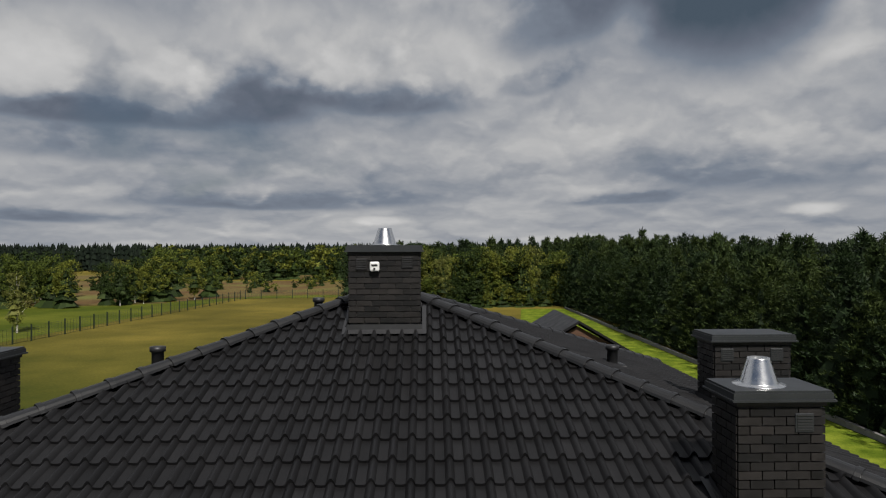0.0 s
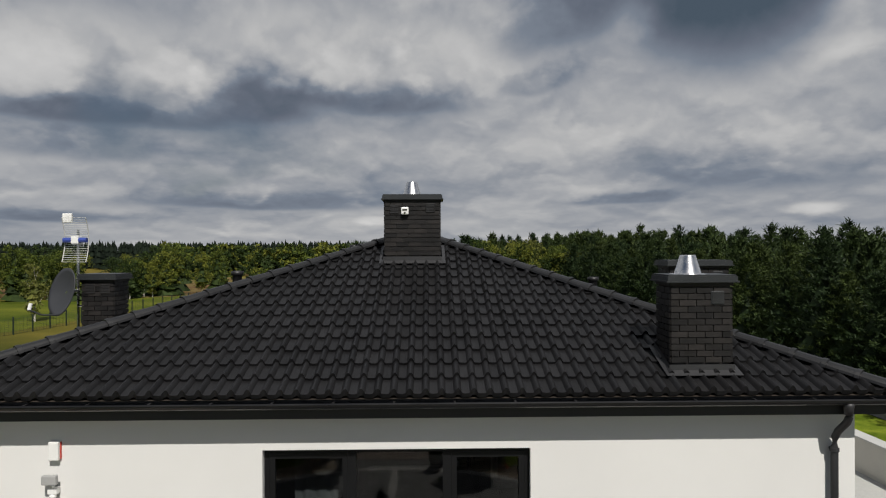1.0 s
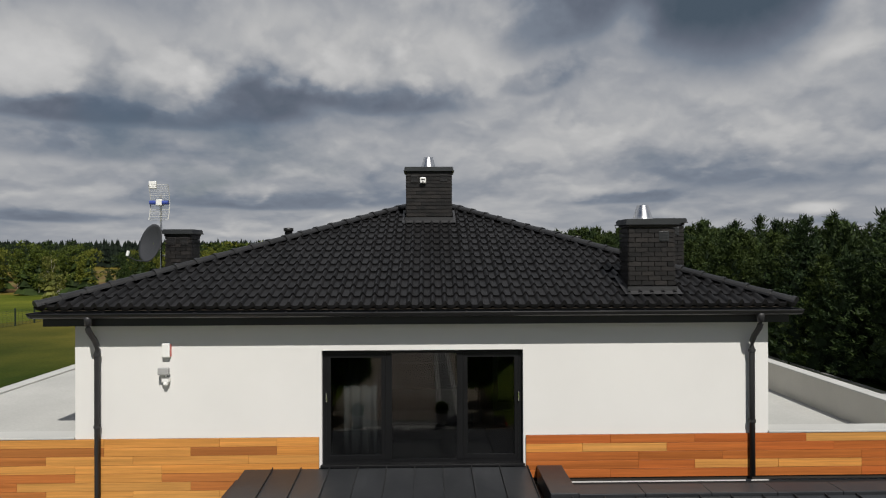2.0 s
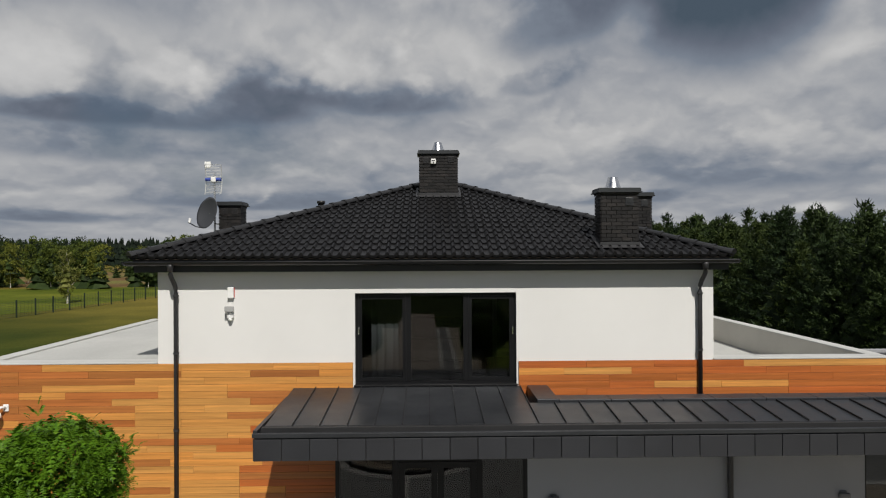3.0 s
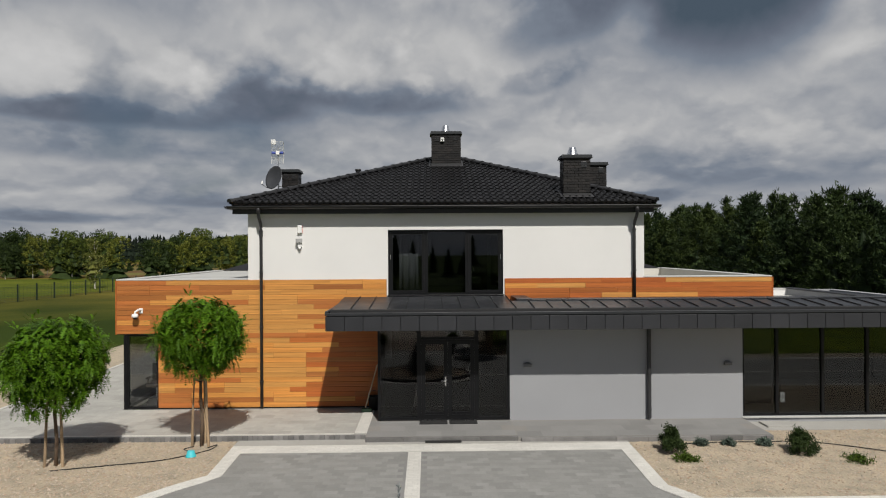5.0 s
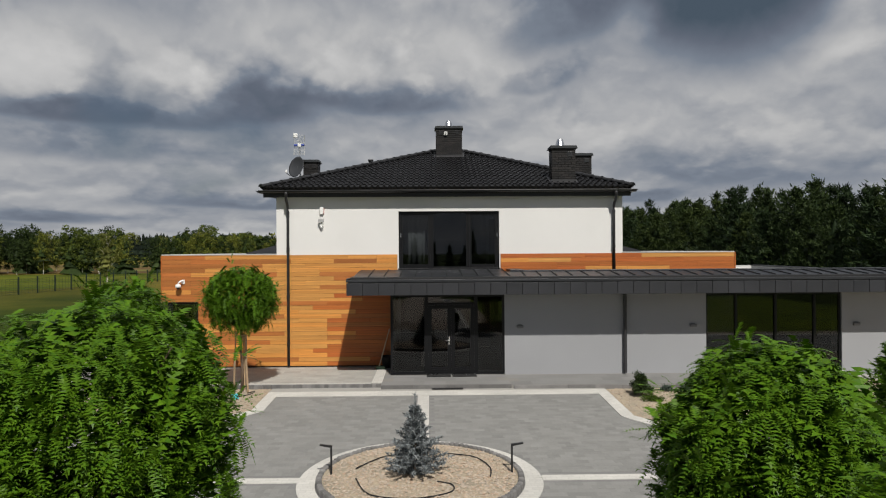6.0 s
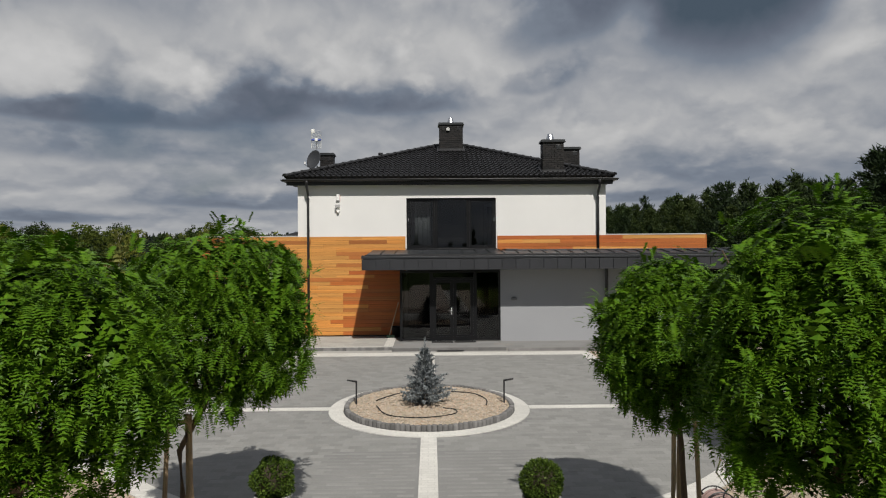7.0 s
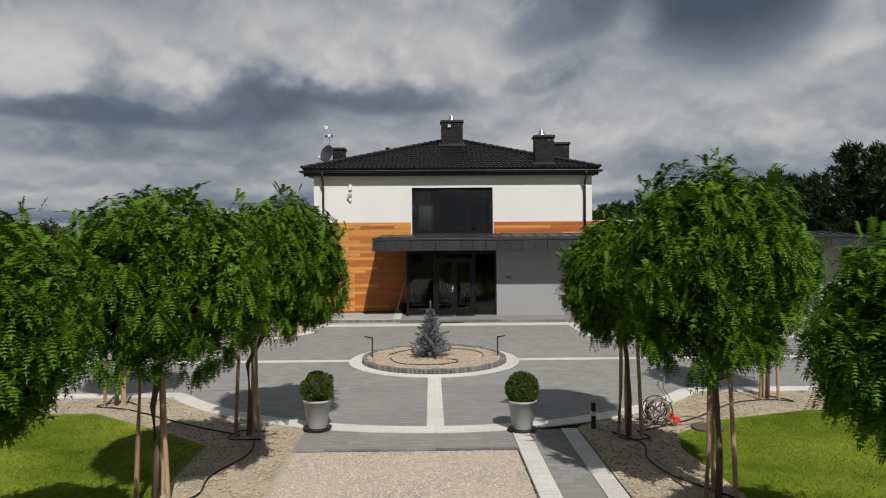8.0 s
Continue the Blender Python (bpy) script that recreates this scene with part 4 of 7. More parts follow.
# ---- rear low roof and outbuilding ----
rear = thing("rear_wing", (0, 11.5, 0), "single-storey rear wing with black tiled hip roof", "building")
bm = bmesh.new()
pts = [(-8.9, 8.85, 3.70), (9.0, 8.85, 3.70), (9.0, 13.6, 3.70), (-8.9, 13.6, 3.70), (-6.6, 11.2, 4.45), (6.7, 11.2, 4.45)]
vs = [bm.verts.new(p) for p in pts]
for f in ((0, 1, 5, 4), (1, 2, 5), (2, 3, 4, 5), (3, 0, 4), (3, 2, 1, 0)):
    bm.faces.new([vs[i] for i in f])
part("roof", bm, TILE, rear, "black tiled low hip roof")
part("wall", boxes((-8.4, 8.5, 9.02, 13.1, 0.0, 3.7)), RENDER_WHITE, rear)

shed = thing("outbuilding", (8.4, 33, 0), "dark gabled outbuilding behind the house", "shed")
SHED_WOOD = surface("shed_boards", (0.09, 0.045, 0.025), 0.8, vary=0.3, stretch=(1, 1, 12))
gx, gy0, gy1, hw = 8.5, 29.5, 36.5, 3.6
bm = bmesh.new()
prof = [(gx - hw + 0.35, 0), (gx + hw - 0.35, 0), (gx + hw - 0.35, 2.65), (gx, 4.35), (gx - hw + 0.35, 2.65)]
a = [bm.verts.new((x, gy0 + 0.3, z)) for x, z in prof]
b = [bm.verts.new((x, gy1 - 0.3, z)) for x, z in prof]
bm.faces.new(a)
bm.faces.new(b[::-1])
for k in range(5):
    bm.faces.new((a[(k + 1) % 5], a[k], b[k], b[(k + 1) % 5]))
part("wall", bm, SHED_WOOD, shed)
for s in (-1, 1):
    bm = bmesh.new()
    q = [(gx, 4.55), (gx + s * hw, 2.45), (gx + s * hw, 2.58), (gx, 4.68)]
    a = [bm.verts.new((x, gy0, z)) for x, z in q]
    b = [bm.verts.new((x, gy1, z)) for x, z in q]
    bm.faces.new(a)
    bm.faces.new(b[::-1])
    for k in range(4):
        bm.faces.new((a[(k + 1) % 4], a[k], b[k], b[(k + 1) % 4]))
    bmesh.ops.recalc_face_normals(bm, faces=bm.faces[:])
    part("roof_slope", bm, TILE, shed)
part("flood_light", boxes((gx - 0.5, gx - 0.1, gy0 + 0.2, gy0 + 0.298, 3.15, 3.4), bevel=0.01), PLASTIC_W, shed)
part("gable_beam", boxes((gx - 0.1, gx + 1.3, gy0 + 0.22, gy0 + 0.298, 3.12, 3.25)), WOOD_TAN, shed)

# ---- ground ----


def paving(name, color, size, rough=0.85, joint=0.6, per=0.14, vary=0.12, rot=0.0):
    """Concrete pavers laid in running bond: each one a shade of its own, with sunken dark joints."""
    m = surface(name, color, rough, vary=vary, scale=0.5, fine=35, bump=0.2)
    nt = m.node_tree
    b = nt.nodes["Principled BSDF"]
    co, mp, br = nt.nodes.new("ShaderNodeTexCoord"), nt.nodes.new("ShaderNodeMapping"), nt.nodes.new("ShaderNodeTexBrick")
    mp.inputs["Rotation"].default_value = (0, 0, rot)
    nt.links.new(co.outputs["Object"], mp.inputs[0])
    nt.links.new(mp.outputs[0], br.inputs["Vector"])
    br.inputs["Scale"].default_value = 1.0
    br.inputs["Brick Width"].default_value, br.inputs["Row Height"].default_value = size
    br.inputs["Mortar Size"].default_value = 0.006
    br.inputs["Color1"].default_value = (1 - per, 1 - per, 1 - per, 1)
    br.inputs["Color2"].default_value = (1 + per, 1 + per, 1 + per, 1)
    br.inputs["Mortar"].default_value = (joint, joint, joint, 1)
    mx = nt.nodes.new("ShaderNodeMix")
    mx.data_type, mx.blend_type = "RGBA", "MULTIPLY"
    mx.inputs["Factor"].default_value = 1.0
    nt.links.new(b.inputs["Base Color"].links[0].from_socket, mx.inputs["A"])
    nt.links.new(br.outputs["Color"], mx.inputs["B"])
    nt.links.new(mx.outputs["Result"], b.inputs["Base Color"])
    return m


def meadow(name):
    """Grass that is green round the house and dries out across the open field, in broad patches."""
    m = surface(name, (0.028, 0.045, 0.006), 0.95, vary=0.28, scale=0.06, fine=5, bump=0.3, tint=(0.150, 0.118, 0.024), spec=0.05)
    nt = m.node_tree
    co, sep = nt.nodes.new("ShaderNodeTexCoord"), nt.nodes.new("ShaderNodeSeparateXYZ")
    nt.links.new(co.outputs["Object"], sep.inputs[0])
    far = nt.nodes.new("ShaderNodeMapRange")
    for k, v in (("From Min", 12.0), ("From Max", 75.0), ("To Min", -0.40), ("To Max", 0.55)):
        far.inputs[k].default_value = v
    nt.links.new(sep.outputs["Y"], far.inputs[0])
    mixes = [n for n in nt.nodes if n.bl_idname == "ShaderNodeMix"]
    old = mixes[0].inputs["Factor"].links[0].from_socket
    add = nt.nodes.new("ShaderNodeMath")
    add.operation, add.use_clamp = "MULTIPLY_ADD", True
    nt.links.new(old, add.inputs[0])
    add.inputs[1].default_value = 0.6
    nt.links.new(far.outputs[0], add.inputs[2])
    nt.links.new(add.outputs[0], mixes[0].inputs["Factor"])
    return m


LAWN = meadow("meadow")
TURF = surface("turf", (0.090, 0.150, 0.010), 0.9, vary=0.45, scale=0.8, fine=30, bump=0.5, tint=(0.150, 0.175, 0.020), spec=0.05)
GRASS = leafy("grass_blade", (0.120, 0.190, 0.013), (0.18, 0.205, 0.024), trans=0.3)
HEATH = surface("heath", (0.16, 0.088, 0.044), 0.95, vary=0.4, scale=0.07, fine=1.2, bump=0.3, tint=(0.10, 0.10, 0.03), spec=0.05)
PAVER = surface("grey_paver", (0.222, 0.220, 0.208), 0.85, vary=0.13, scale=0.9, fine=35, bump=0.2, per=0.09)
PAVER_REST = surface("grey_paver_rows", (0.222, 0.220, 0.208), 0.85, vary=0.13, scale=0.9, fine=35, bump=0.2, per=0.09, island=True)
JOINT = surface("paver_joint", (0.20, 0.197, 0.19), 0.95, vary=0.12, scale=0.6, fine=40, bump=0.2)
PAVER_LIGHT = surface("pale_paver", (0.34, 0.33, 0.305), 0.85, vary=0.10, scale=0.7, fine=35, bump=0.2)
SLAB_LIGHT = surface("pale_slab", (0.35, 0.342, 0.312), 0.85, vary=0.14, scale=1.6, fine=35, bump=0.2, per=0.08)
SLAB_GREY = surface("grey_slab", (0.21, 0.207, 0.20), 0.85, vary=0.10, scale=0.9, fine=35, bump=0.2, per=0.06)
PAVER_STEP = surface("entrance_paver_joint", (0.225, 0.215, 0.20), 0.9, vary=0.08, scale=0.8, fine=35, bump=0.2)
BAND = paving("white_band_paver", (0.54, 0.525, 0.485), (0.2, 0.1), joint=0.85, per=0.06)
KERB = surface("grey_kerb", (0.16, 0.155, 0.15), 0.85, vary=0.2, scale=3, fine=50, bump=0.3, per=0.3)
GRAVEL = surface("beige_gravel", (0.41, 0.355, 0.262), 0.95, vary=0.35, scale=2.0, fine=28, bump=0.9, tint=(0.31, 0.25, 0.178))
GRAVEL_PINK = surface("drive_gravel", (0.42, 0.365, 0.31), 0.95, vary=0.28, scale=1.6, fine=30, bump=0.9, tint=(0.34, 0.275, 0.22))
CHIP = surface("stone_chip", (0.60, 0.52, 0.42), 0.85, vary=0.2, fine=40, bump=0.2, per=0.45, island=True, tint=(0.25, 0.18, 0.125))
CHIP_PINK = surface("drive_chip", (0.64, 0.57, 0.50), 0.85, vary=0.15, fine=40, bump=0.2, per=0.35, island=True, tint=(0.36, 0.28, 0.225))
BARK = surface("grey_bark", (0.13, 0.09, 0.06), 0.9, vary=0.35, scale=4, fine=40, bump=0.6, stretch=(1, 1, 0.3))
STAKE = surface("stake_wood", (0.32, 0.23, 0.14), 0.85, vary=0.3, scale=4, fine=40, bump=0.3, stretch=(1, 1, 0.2))


def drape(bm, lift):
    """Cuts a flat plan mesh where the ground bends, and lays it on the ground."""
    for y in (-16, -9.8, -3, -60):
        bmesh.ops.bisect_plane(bm, geom=bm.verts[:] + bm.edges[:] + bm.faces[:], plane_co=(0, y, 0), plane_no=(0, 1, 0))
    for v in bm.verts:
        v.co.z = ground_z(v.co.y) + lift
    return bm


def slab(name, pts, lift, material, thick=0.03):
    """A sheet of paving or gravel over a plan outline, with a little thickness."""
    bm = bmesh.new()
    f = bm.faces.new([bm.verts.new((x, y, 0)) for x, y in pts])
    if f.normal.z < 0 or f.calc_center_median() is None:
        f.normal_update()
    bmesh.ops.triangulate(bm, faces=bm.faces[:])
    drape(bm, lift)
    bmesh.ops.recalc_face_normals(bm, faces=bm.faces[:])
    if sum(q.normal.z for q in bm.faces) < 0:
        bmesh.ops.reverse_faces(bm, faces=bm.faces[:])
    r = bmesh.ops.extrude_face_region(bm, geom=bm.faces[:], use_keep_orig=True)
    bmesh.ops.translate(bm, vec=(0, 0, -thick), verts=[g for g in r["geom"] if isinstance(g, bmesh.types.BMVert)])
    return part(name, bm, material, kind="structure")


def ribbon(name, path, width, lift, material, side=0.0):
    """A flat band of given width along a plan path."""
    P = [Vector((*p, 0)) for p in path]
    bm = bmesh.new()
    L, R = [], []
    for i, p in enumerate(P):
        a, b = P[max(i - 1, 0)], P[min(i + 1, len(P) - 1)]
        d = (b - a).normalized()
        n = Vector((-d.y, d.x, 0))
        L.append(bm.verts.new(p + n * (width / 2 + side)))
        R.append(bm.verts.new(p - n * (width / 2 - side)))
    for i in range(len(P) - 1):
        bm.faces.new((R[i], R[i + 1], L[i + 1], L[i]))
    drape(bm, lift)
    if sum(q.normal.z for q in bm.faces) < 0:
        bmesh.ops.reverse_faces(bm, faces=bm.faces[:])
    r = bmesh.ops.extrude_face_region(bm, geom=bm.faces[:], use_keep_orig=True)
    bmesh.ops.translate(bm, vec=(0, 0, -0.02), verts=[g for g in r["geom"] if isinstance(g, bmesh.types.BMVert)])
    return part(name, bm, material, kind="structure")


bm = bmesh.new()
ys = [-700, -120, -60, -16, -9.8, -3, 20, 60, 120, 300, 1500]
for ya, yb in zip(ys, ys[1:]):
    bm.faces.new([bm.verts.new((x, y, ground_z(y) - 0.03)) for x, y in ((-1500, ya), (1500, ya), (1500, yb), (-1500, yb))])
bmesh.ops.remove_doubles(bm, verts=bm.verts[:], dist=0.001)
tagged(part("ground", bm, LAWN, kind="structure"), "wide grass field, green with dry patches", "ground")

# courtyard outline: a strip before the house, a round, and roads to both sides
CC, CR = (-0.79, -9.82), 6.25


def arc(a0, a1, n=24, r=CR):
    return [(CC[0] + r * math.cos(a), CC[1] + r * math.sin(a)) for a in np.linspace(a0, a1, n)]


def angle_at(x=None, y=None, right=True):
    if y is not None:
        s = math.asin((y - CC[1]) / CR)
        return s if right else math.pi - s
    c = math.acos((x - CC[0]) / CR)
    return c


upper, lower = -6.6, -13.4
right_top = [(4.12, -3.3)] + arc(angle_at(x=4.12), angle_at(y=upper), 10) + [(22, upper)]
right_low = [(22, lower)] + arc(angle_at(y=lower), -math.pi / 2, 20)
left_low = arc(-math.pi / 2, angle_at(y=lower, right=False) - 2 * math.pi, 20) + [(-22, lower)]
left_top = [(-22, upper)] + arc(angle_at(y=upper, right=False), angle_at(x=-4.95), 10) + [(-4.95, -3.3)]
tagged(slab("courtyard", right_top + right_low + left_low[1:] + left_top, -0.006, JOINT), "grey concrete paver courtyard with white bands", "paving")
# white bands
B = 0.006
ribbon("band", [(-4.95, -3.55), (4.12, -3.55)], 0.5, B, BAND)
ribbon("band", right_top, 0.30, B + 0.002, BAND, -0.15)
ribbon("band", left_top, 0.30, B + 0.002, BAND, -0.15)
ribbon("band", right_low[::-1], 0.36, B + 0.002, BAND, 0.0)
ribbon("band", left_low, 0.36, B + 0.002, BAND, 0.0)
ribbon("band", [(-0.795, -11.9), (-0.795, -15.88)], 0.29, B, BAND)
ribbon("band", [(-0.795, -3.82), (-0.795, -7.7)], 0.29, B, BAND)
ribbon("band", [(-2.88, -9.8), (-22, -9.8)], 0.24, B, BAND)
ribbon("band", [(1.35, -9.8), (22, -9.8)], 0.24, B, BAND)
ribbon("band", arc(0, 2 * math.pi, 65, 1.98), 0.31, B + 0.004, BAND)
# strip of darker paving at the mouth of the drive, and the path beside it
slab("drive_apron", [(-2.91, -17.16), (0.42, -17.16), (0.42, -15.98), (-2.91, -15.98)], -0.008, JOINT)
for k in range(8):
    x = -2.84 + k * 0.408
    part("kerb_stone", boxes((x, x + 0.4, -17.16, -17.10, -0.40, -0.325), bevel=0.006), KERB)["kind"] = "structure"
slab("garden_path", [(0.42, -45), (1.50, -45), (1.50, -16.1), (0.42, -16.1)], -0.009, JOINT)
ribbon("band", [(0.565, -16.3), (0.565, -45)], 0.27, B, BAND)
ribbon("band", [(1.365, -16.1), (1.365, -45)], 0.26, B, BAND)
slab("drive", [(-2.91, -60), (0.40, -60), (0.40, -17.16), (-2.91, -17.16)], -0.015, GRAVEL_PINK)
# gravel beds
bed_r = [(1.53, -45), (2.85, -45), (2.88, -18.5), (2.80, -17.2), (3.05, -16.4), (3.9, -15.65), (5.8, -15.05), (9.0, -14.9), (20, -14.9), (20, lower - 0.19)] + [(x, y - 0.19) for x, y in right_low[1:12]] + [(1.53, -16.0)]
bed_l = [(-2.9, -45), (-2.9, -16.2)] + [(x, y - 0.19) for x, y in left_low[7:]] + [(-20, lower - 0.2), (-20, -14.7), (-9, -14.7), (-6.9, -14.75), (-5.3, -15.9), (-4.25, -16.8), (-4.2, -18.5), (-4.3, -45)]
tagged(slab("gravel_bed", bed_r, -0.01, GRAVEL), "beige gravel bed beside the courtyard", "gravel")
tagged(slab("gravel_bed", bed_l, -0.01, GRAVEL), "beige gravel bed beside the courtyard", "gravel")
top_r = [(4.14, -3.25), (7.56, -3.25), (7.56, -2.44), (22, -2.44), (22, upper - 0.02)] + arc(angle_at(y=upper), angle_at(x=4.12), 10)
top_l = [(-4.97, -2.9), (-22, -2.75), (-22, upper - 0.02)] + arc(angle_at(y=upper, right=False), angle_at(x=-4.95), 10)
tagged(slab("gravel_bed", top_r, -0.006, GRAVEL), "beige gravel bed with small shrubs", "gravel")
tagged(slab("gravel_bed", top_l, -0.006, GRAVEL), "beige gravel bed with clipped trees", "gravel")
# mown turf along the drive
slab("turf", [(2.9, -45), (30, -45), (30, -14.9), (9.0, -14.9), (5.8, -15.05), (3.9, -15.65), (3.05, -16.4), (2.80, -17.2), (2.88, -18.5)], -0.018, TURF)
slab("turf", [(-4.3, -45), (-4.2, -18.5), (-4.25, -16.8), (-5.3, -15.9), (-6.9, -14.75), (-9, -14.7), (-30, -14.7), (-30, -45)], -0.018, TURF)

# terraces along the house
part("terrace", boxes((-12.3, -1.96, -2.72, 0.0, -0.3, TERRACE - 0.006)), PAVER_LIGHT, kind="structure")
part("terrace", boxes((-12.3, -8.92, 0.001, 14.0, -0.3, TERRACE - 0.006)), PAVER_LIGHT, kind="structure")
part("terrace_border", boxes((-2.25, -1.96, -2.716, -0.1, 0.0, TERRACE + 0.004)), BAND, kind="structure")
part("terrace_border", boxes((-12.3, -2.26, -2.80, -2.72, -0.3, TERRACE + 0.005)), BAND, kind="structure")
part("entrance_terrace", boxes((-1.96, 1.60, -3.05, 0.0, -0.3, TERRACE)), PAVER_STEP, kind="structure")
part("entrance_terrace", boxes((1.60, 7.55, -3.14, 0.0, -0.3, TERRACE - 0.010)), PAVER_STEP, kind="structure")
part("side_slab", boxes((7.9, 8.7, -2.25, -1.75, -0.1, 0.09), bevel=0.01), PAVER_LIGHT, kind="structure")
part("side_terrace", boxes((7.56, 22, -2.45, -1.62, -0.2, 0.04)), PAVER_LIGHT, kind="structure")
part("door_step", boxes((-4.95, 4.12, -3.31, -2.86, -0.3, 0.036)), PAVER_LIGHT, kind="structure")
kerb_me = {}


def kerb_run(x0, x1, y, z0, z1, step, parent_name):
    run = new(parent_name)
    run.location = ((x0 + x1) / 2, y, z0)
    tagged(run, "row of grey kerb stones", "kerb", kind="structure")
    n = max(1, round((x1 - x0) / step))
    w = (x1 - x0) / n
    me = shared("kerb_stone", boxes((0.002, w - 0.002, -0.04, 0.04, 0, z1 - z0), bevel=0.008), KERB)
    for k in range(n):
        ob = new("kerb_stone", me)
        ob.parent, ob.location = run, (x0 + k * w - run.location.x, 0, 0)


part("terrace_edge", boxes((-12.42, -12.302, -2.8, 14.0, -0.3, TERRACE + 0.012)), BAND, kind="structure")
tagged(slab("gravel_bed", [(-15.3, -2.74), (-12.43, -2.74), (-12.43, 14.0), (-15.0, 14.0)], 0.05, GRAVEL), "beige gravel strip with small conifers", "gravel")
kerb_run(-12.3, -1.98, -2.84, -0.1, TERRACE - 0.01, 0.12, "terrace_kerb")
kerb_run(-1.96, 1.60, -3.10, -0.1, TERRACE - 0.005, 0.9, "entrance_kerb")
kerb_run(1.66, 7.55, -3.19, -0.1, TERRACE - 0.02, 0.7, "entrance_kerb")

# ---- round bed with palisade ----
GZ = ground_z(CC[1])
island = new("island_kerb")
island.location = (CC[0], CC[1], GZ)
tagged(island, "ring of small grey palisade stones round a gravel bed", "kerb", kind="structure")
bm = bmesh.new()
lathe(bm, [(0.055, -0.02), (0.055, 0.10), (0.046, 0.118), (0.0, 0.122)], (0, 0, 0), 8)
stone = shared("palisade_stone", bm, KERB)
for k in range(108):
    a = 2 * math.pi * k / 108
    ob = new("palisade_stone", stone)
    r = 1.755
    ob.parent, ob.location = island, (r * math.cos(a), r * math.sin(a), ground_z(CC[1] + r * math.sin(a)) - GZ + 0.008 * math.sin(k * 7.3))
bm = bmesh.new()
bmesh.ops.create_circle(bm, cap_ends=True, radius=1.74, segments=48, matrix=Matrix.Translation((CC[0], CC[1], 0)))
drape(bm, 0.075)
part("island_gravel", bm, GRAVEL, kind="structure")


def mesh_np(name, V, F, materials, index=None, label="", kind="", parent=None, smooth=False, category=""):
    """Links arrays of vertices and triangles as one mesh."""
    V, F = np.asarray(V, np.float32), np.asarray(F, np.int32)
    me = bpy.data.meshes.new(name)
    me.vertices.add(len(V))
    me.vertices.foreach_set("co", V.ravel())
    me.loops.add(F.size)
    me.loops.foreach_set("vertex_index", F.ravel())
    me.polygons.add(len(F))
    me.polygons.foreach_set("loop_start", np.arange(0, F.size, F.shape[1], dtype=np.int32))
    for m in materials:
        me.materials.append(m)
    if index is not None:
        me.polygons.foreach_set("material_index", np.asarray(index, np.int32))
    me.update(calc_edges=True)
    if smooth:
        me.shade_smooth()
    else:
        me.shade_flat()
    ob = new(name, me)
    if parent:
        ob.parent = parent
    return tagged(ob, label, category, kind=kind)


OCT = np.array([(1, 0, 0), (-1, 0, 0), (0, 1, 0), (0, -1, 0), (0, 0, 1), (0, 0, -1)], float)
OCT_F = np.array([(0, 2, 4), (2, 1, 4), (1, 3, 4), (3, 0, 4), (2, 0, 5), (1, 2, 5), (3, 1, 5), (0, 3, 5)])


def inside(poly, x, y):
    P = np.array(poly)
    hit = np.zeros(len(x), bool)
    for (xa, ya), (xb, yb) in zip(P, np.roll(P, -1, 0)):
        c = ((ya > y) != (yb > y)) & (x < (xb - xa) * (y - ya) / (yb - ya + 1e-12) + xa)
        hit ^= c
    return hit


def chips(name, poly, box_, count, size, lift, material, seed, label):
    """Loose stone chips strewn over a bed."""
    g = np.random.default_rng(seed)
    x, y = g.uniform(box_[0], box_[1], count), g.uniform(box_[2], box_[3], count)
    k = inside(poly, x, y)
    x, y = x[k], y[k]
    z = np.array([ground_z(v) for v in y]) + lift
    n = len(x)
    s = size * g.uniform(0.5, 1.3, (n, 1, 1)) * np.array([1.0, 0.75, 0.45])
    rot = g.uniform(0, 2 * math.pi, n)
    V = OCT[None] * s * g.uniform(0.75, 1.25, (n, 6, 3))
    c, d = np.cos(rot)[:, None], np.sin(rot)[:, None]
    W = np.stack([V[..., 0] * c - V[..., 1] * d, V[..., 0] * d + V[..., 1] * c, V[..., 2] + g.uniform(-0.3, 0.3, (n, 1)) * V[..., 0]], -1)
    W += np.stack([x, y, z], -1)[:, None]
    F = OCT_F[None] + 6 * np.arange(n)[:, None, None]
    mesh_np(name, W.reshape(-1, 3), F.reshape(-1, 3), [material], label=label, kind="stuff", category="gravel")


ring_poly = [(CC[0] + 1.68 * math.cos(a), CC[1] + 1.68 * math.sin(a)) for a in np.linspace(0, 2 * math.pi, 40)[:-1]]
chips("gravel_chips", ring_poly, (-2.5, 1.0, -11.6, -8.0), 5200, 0.034, 0.082, CHIP, 1, "beige gravel chips in the round bed")
chips("gravel_chips", bed_r, (1.5, 8, -21, -13.5), 9000, 0.026, 0.0, CHIP, 2, "beige gravel chips beside the path")
chips("gravel_chips", bed_l, (-9, -2.9, -21, -13.5), 9000, 0.026, 0.0, CHIP, 3, "beige gravel chips beside the drive")
chips("drive_chips", [(-2.82, -30), (0.4, -30), (0.4, -17.18), (-2.82, -17.18)], (-2.82, 0.4, -22, -17.18), 15000, 0.019, -0.012, CHIP_PINK, 4, "pale pinkish gravel of the drive")
chips("gravel_chips", top_r, (4.1, 13, -6.6, -2.4), 6000, 0.03, 0.0, CHIP, 5, "beige gravel chips among small shrubs")
chips("gravel_chips", top_l, (-12, -4.9, -6.6, -2.8), 6000, 0.03, 0.0, CHIP, 6, "beige gravel chips under the clipped trees")


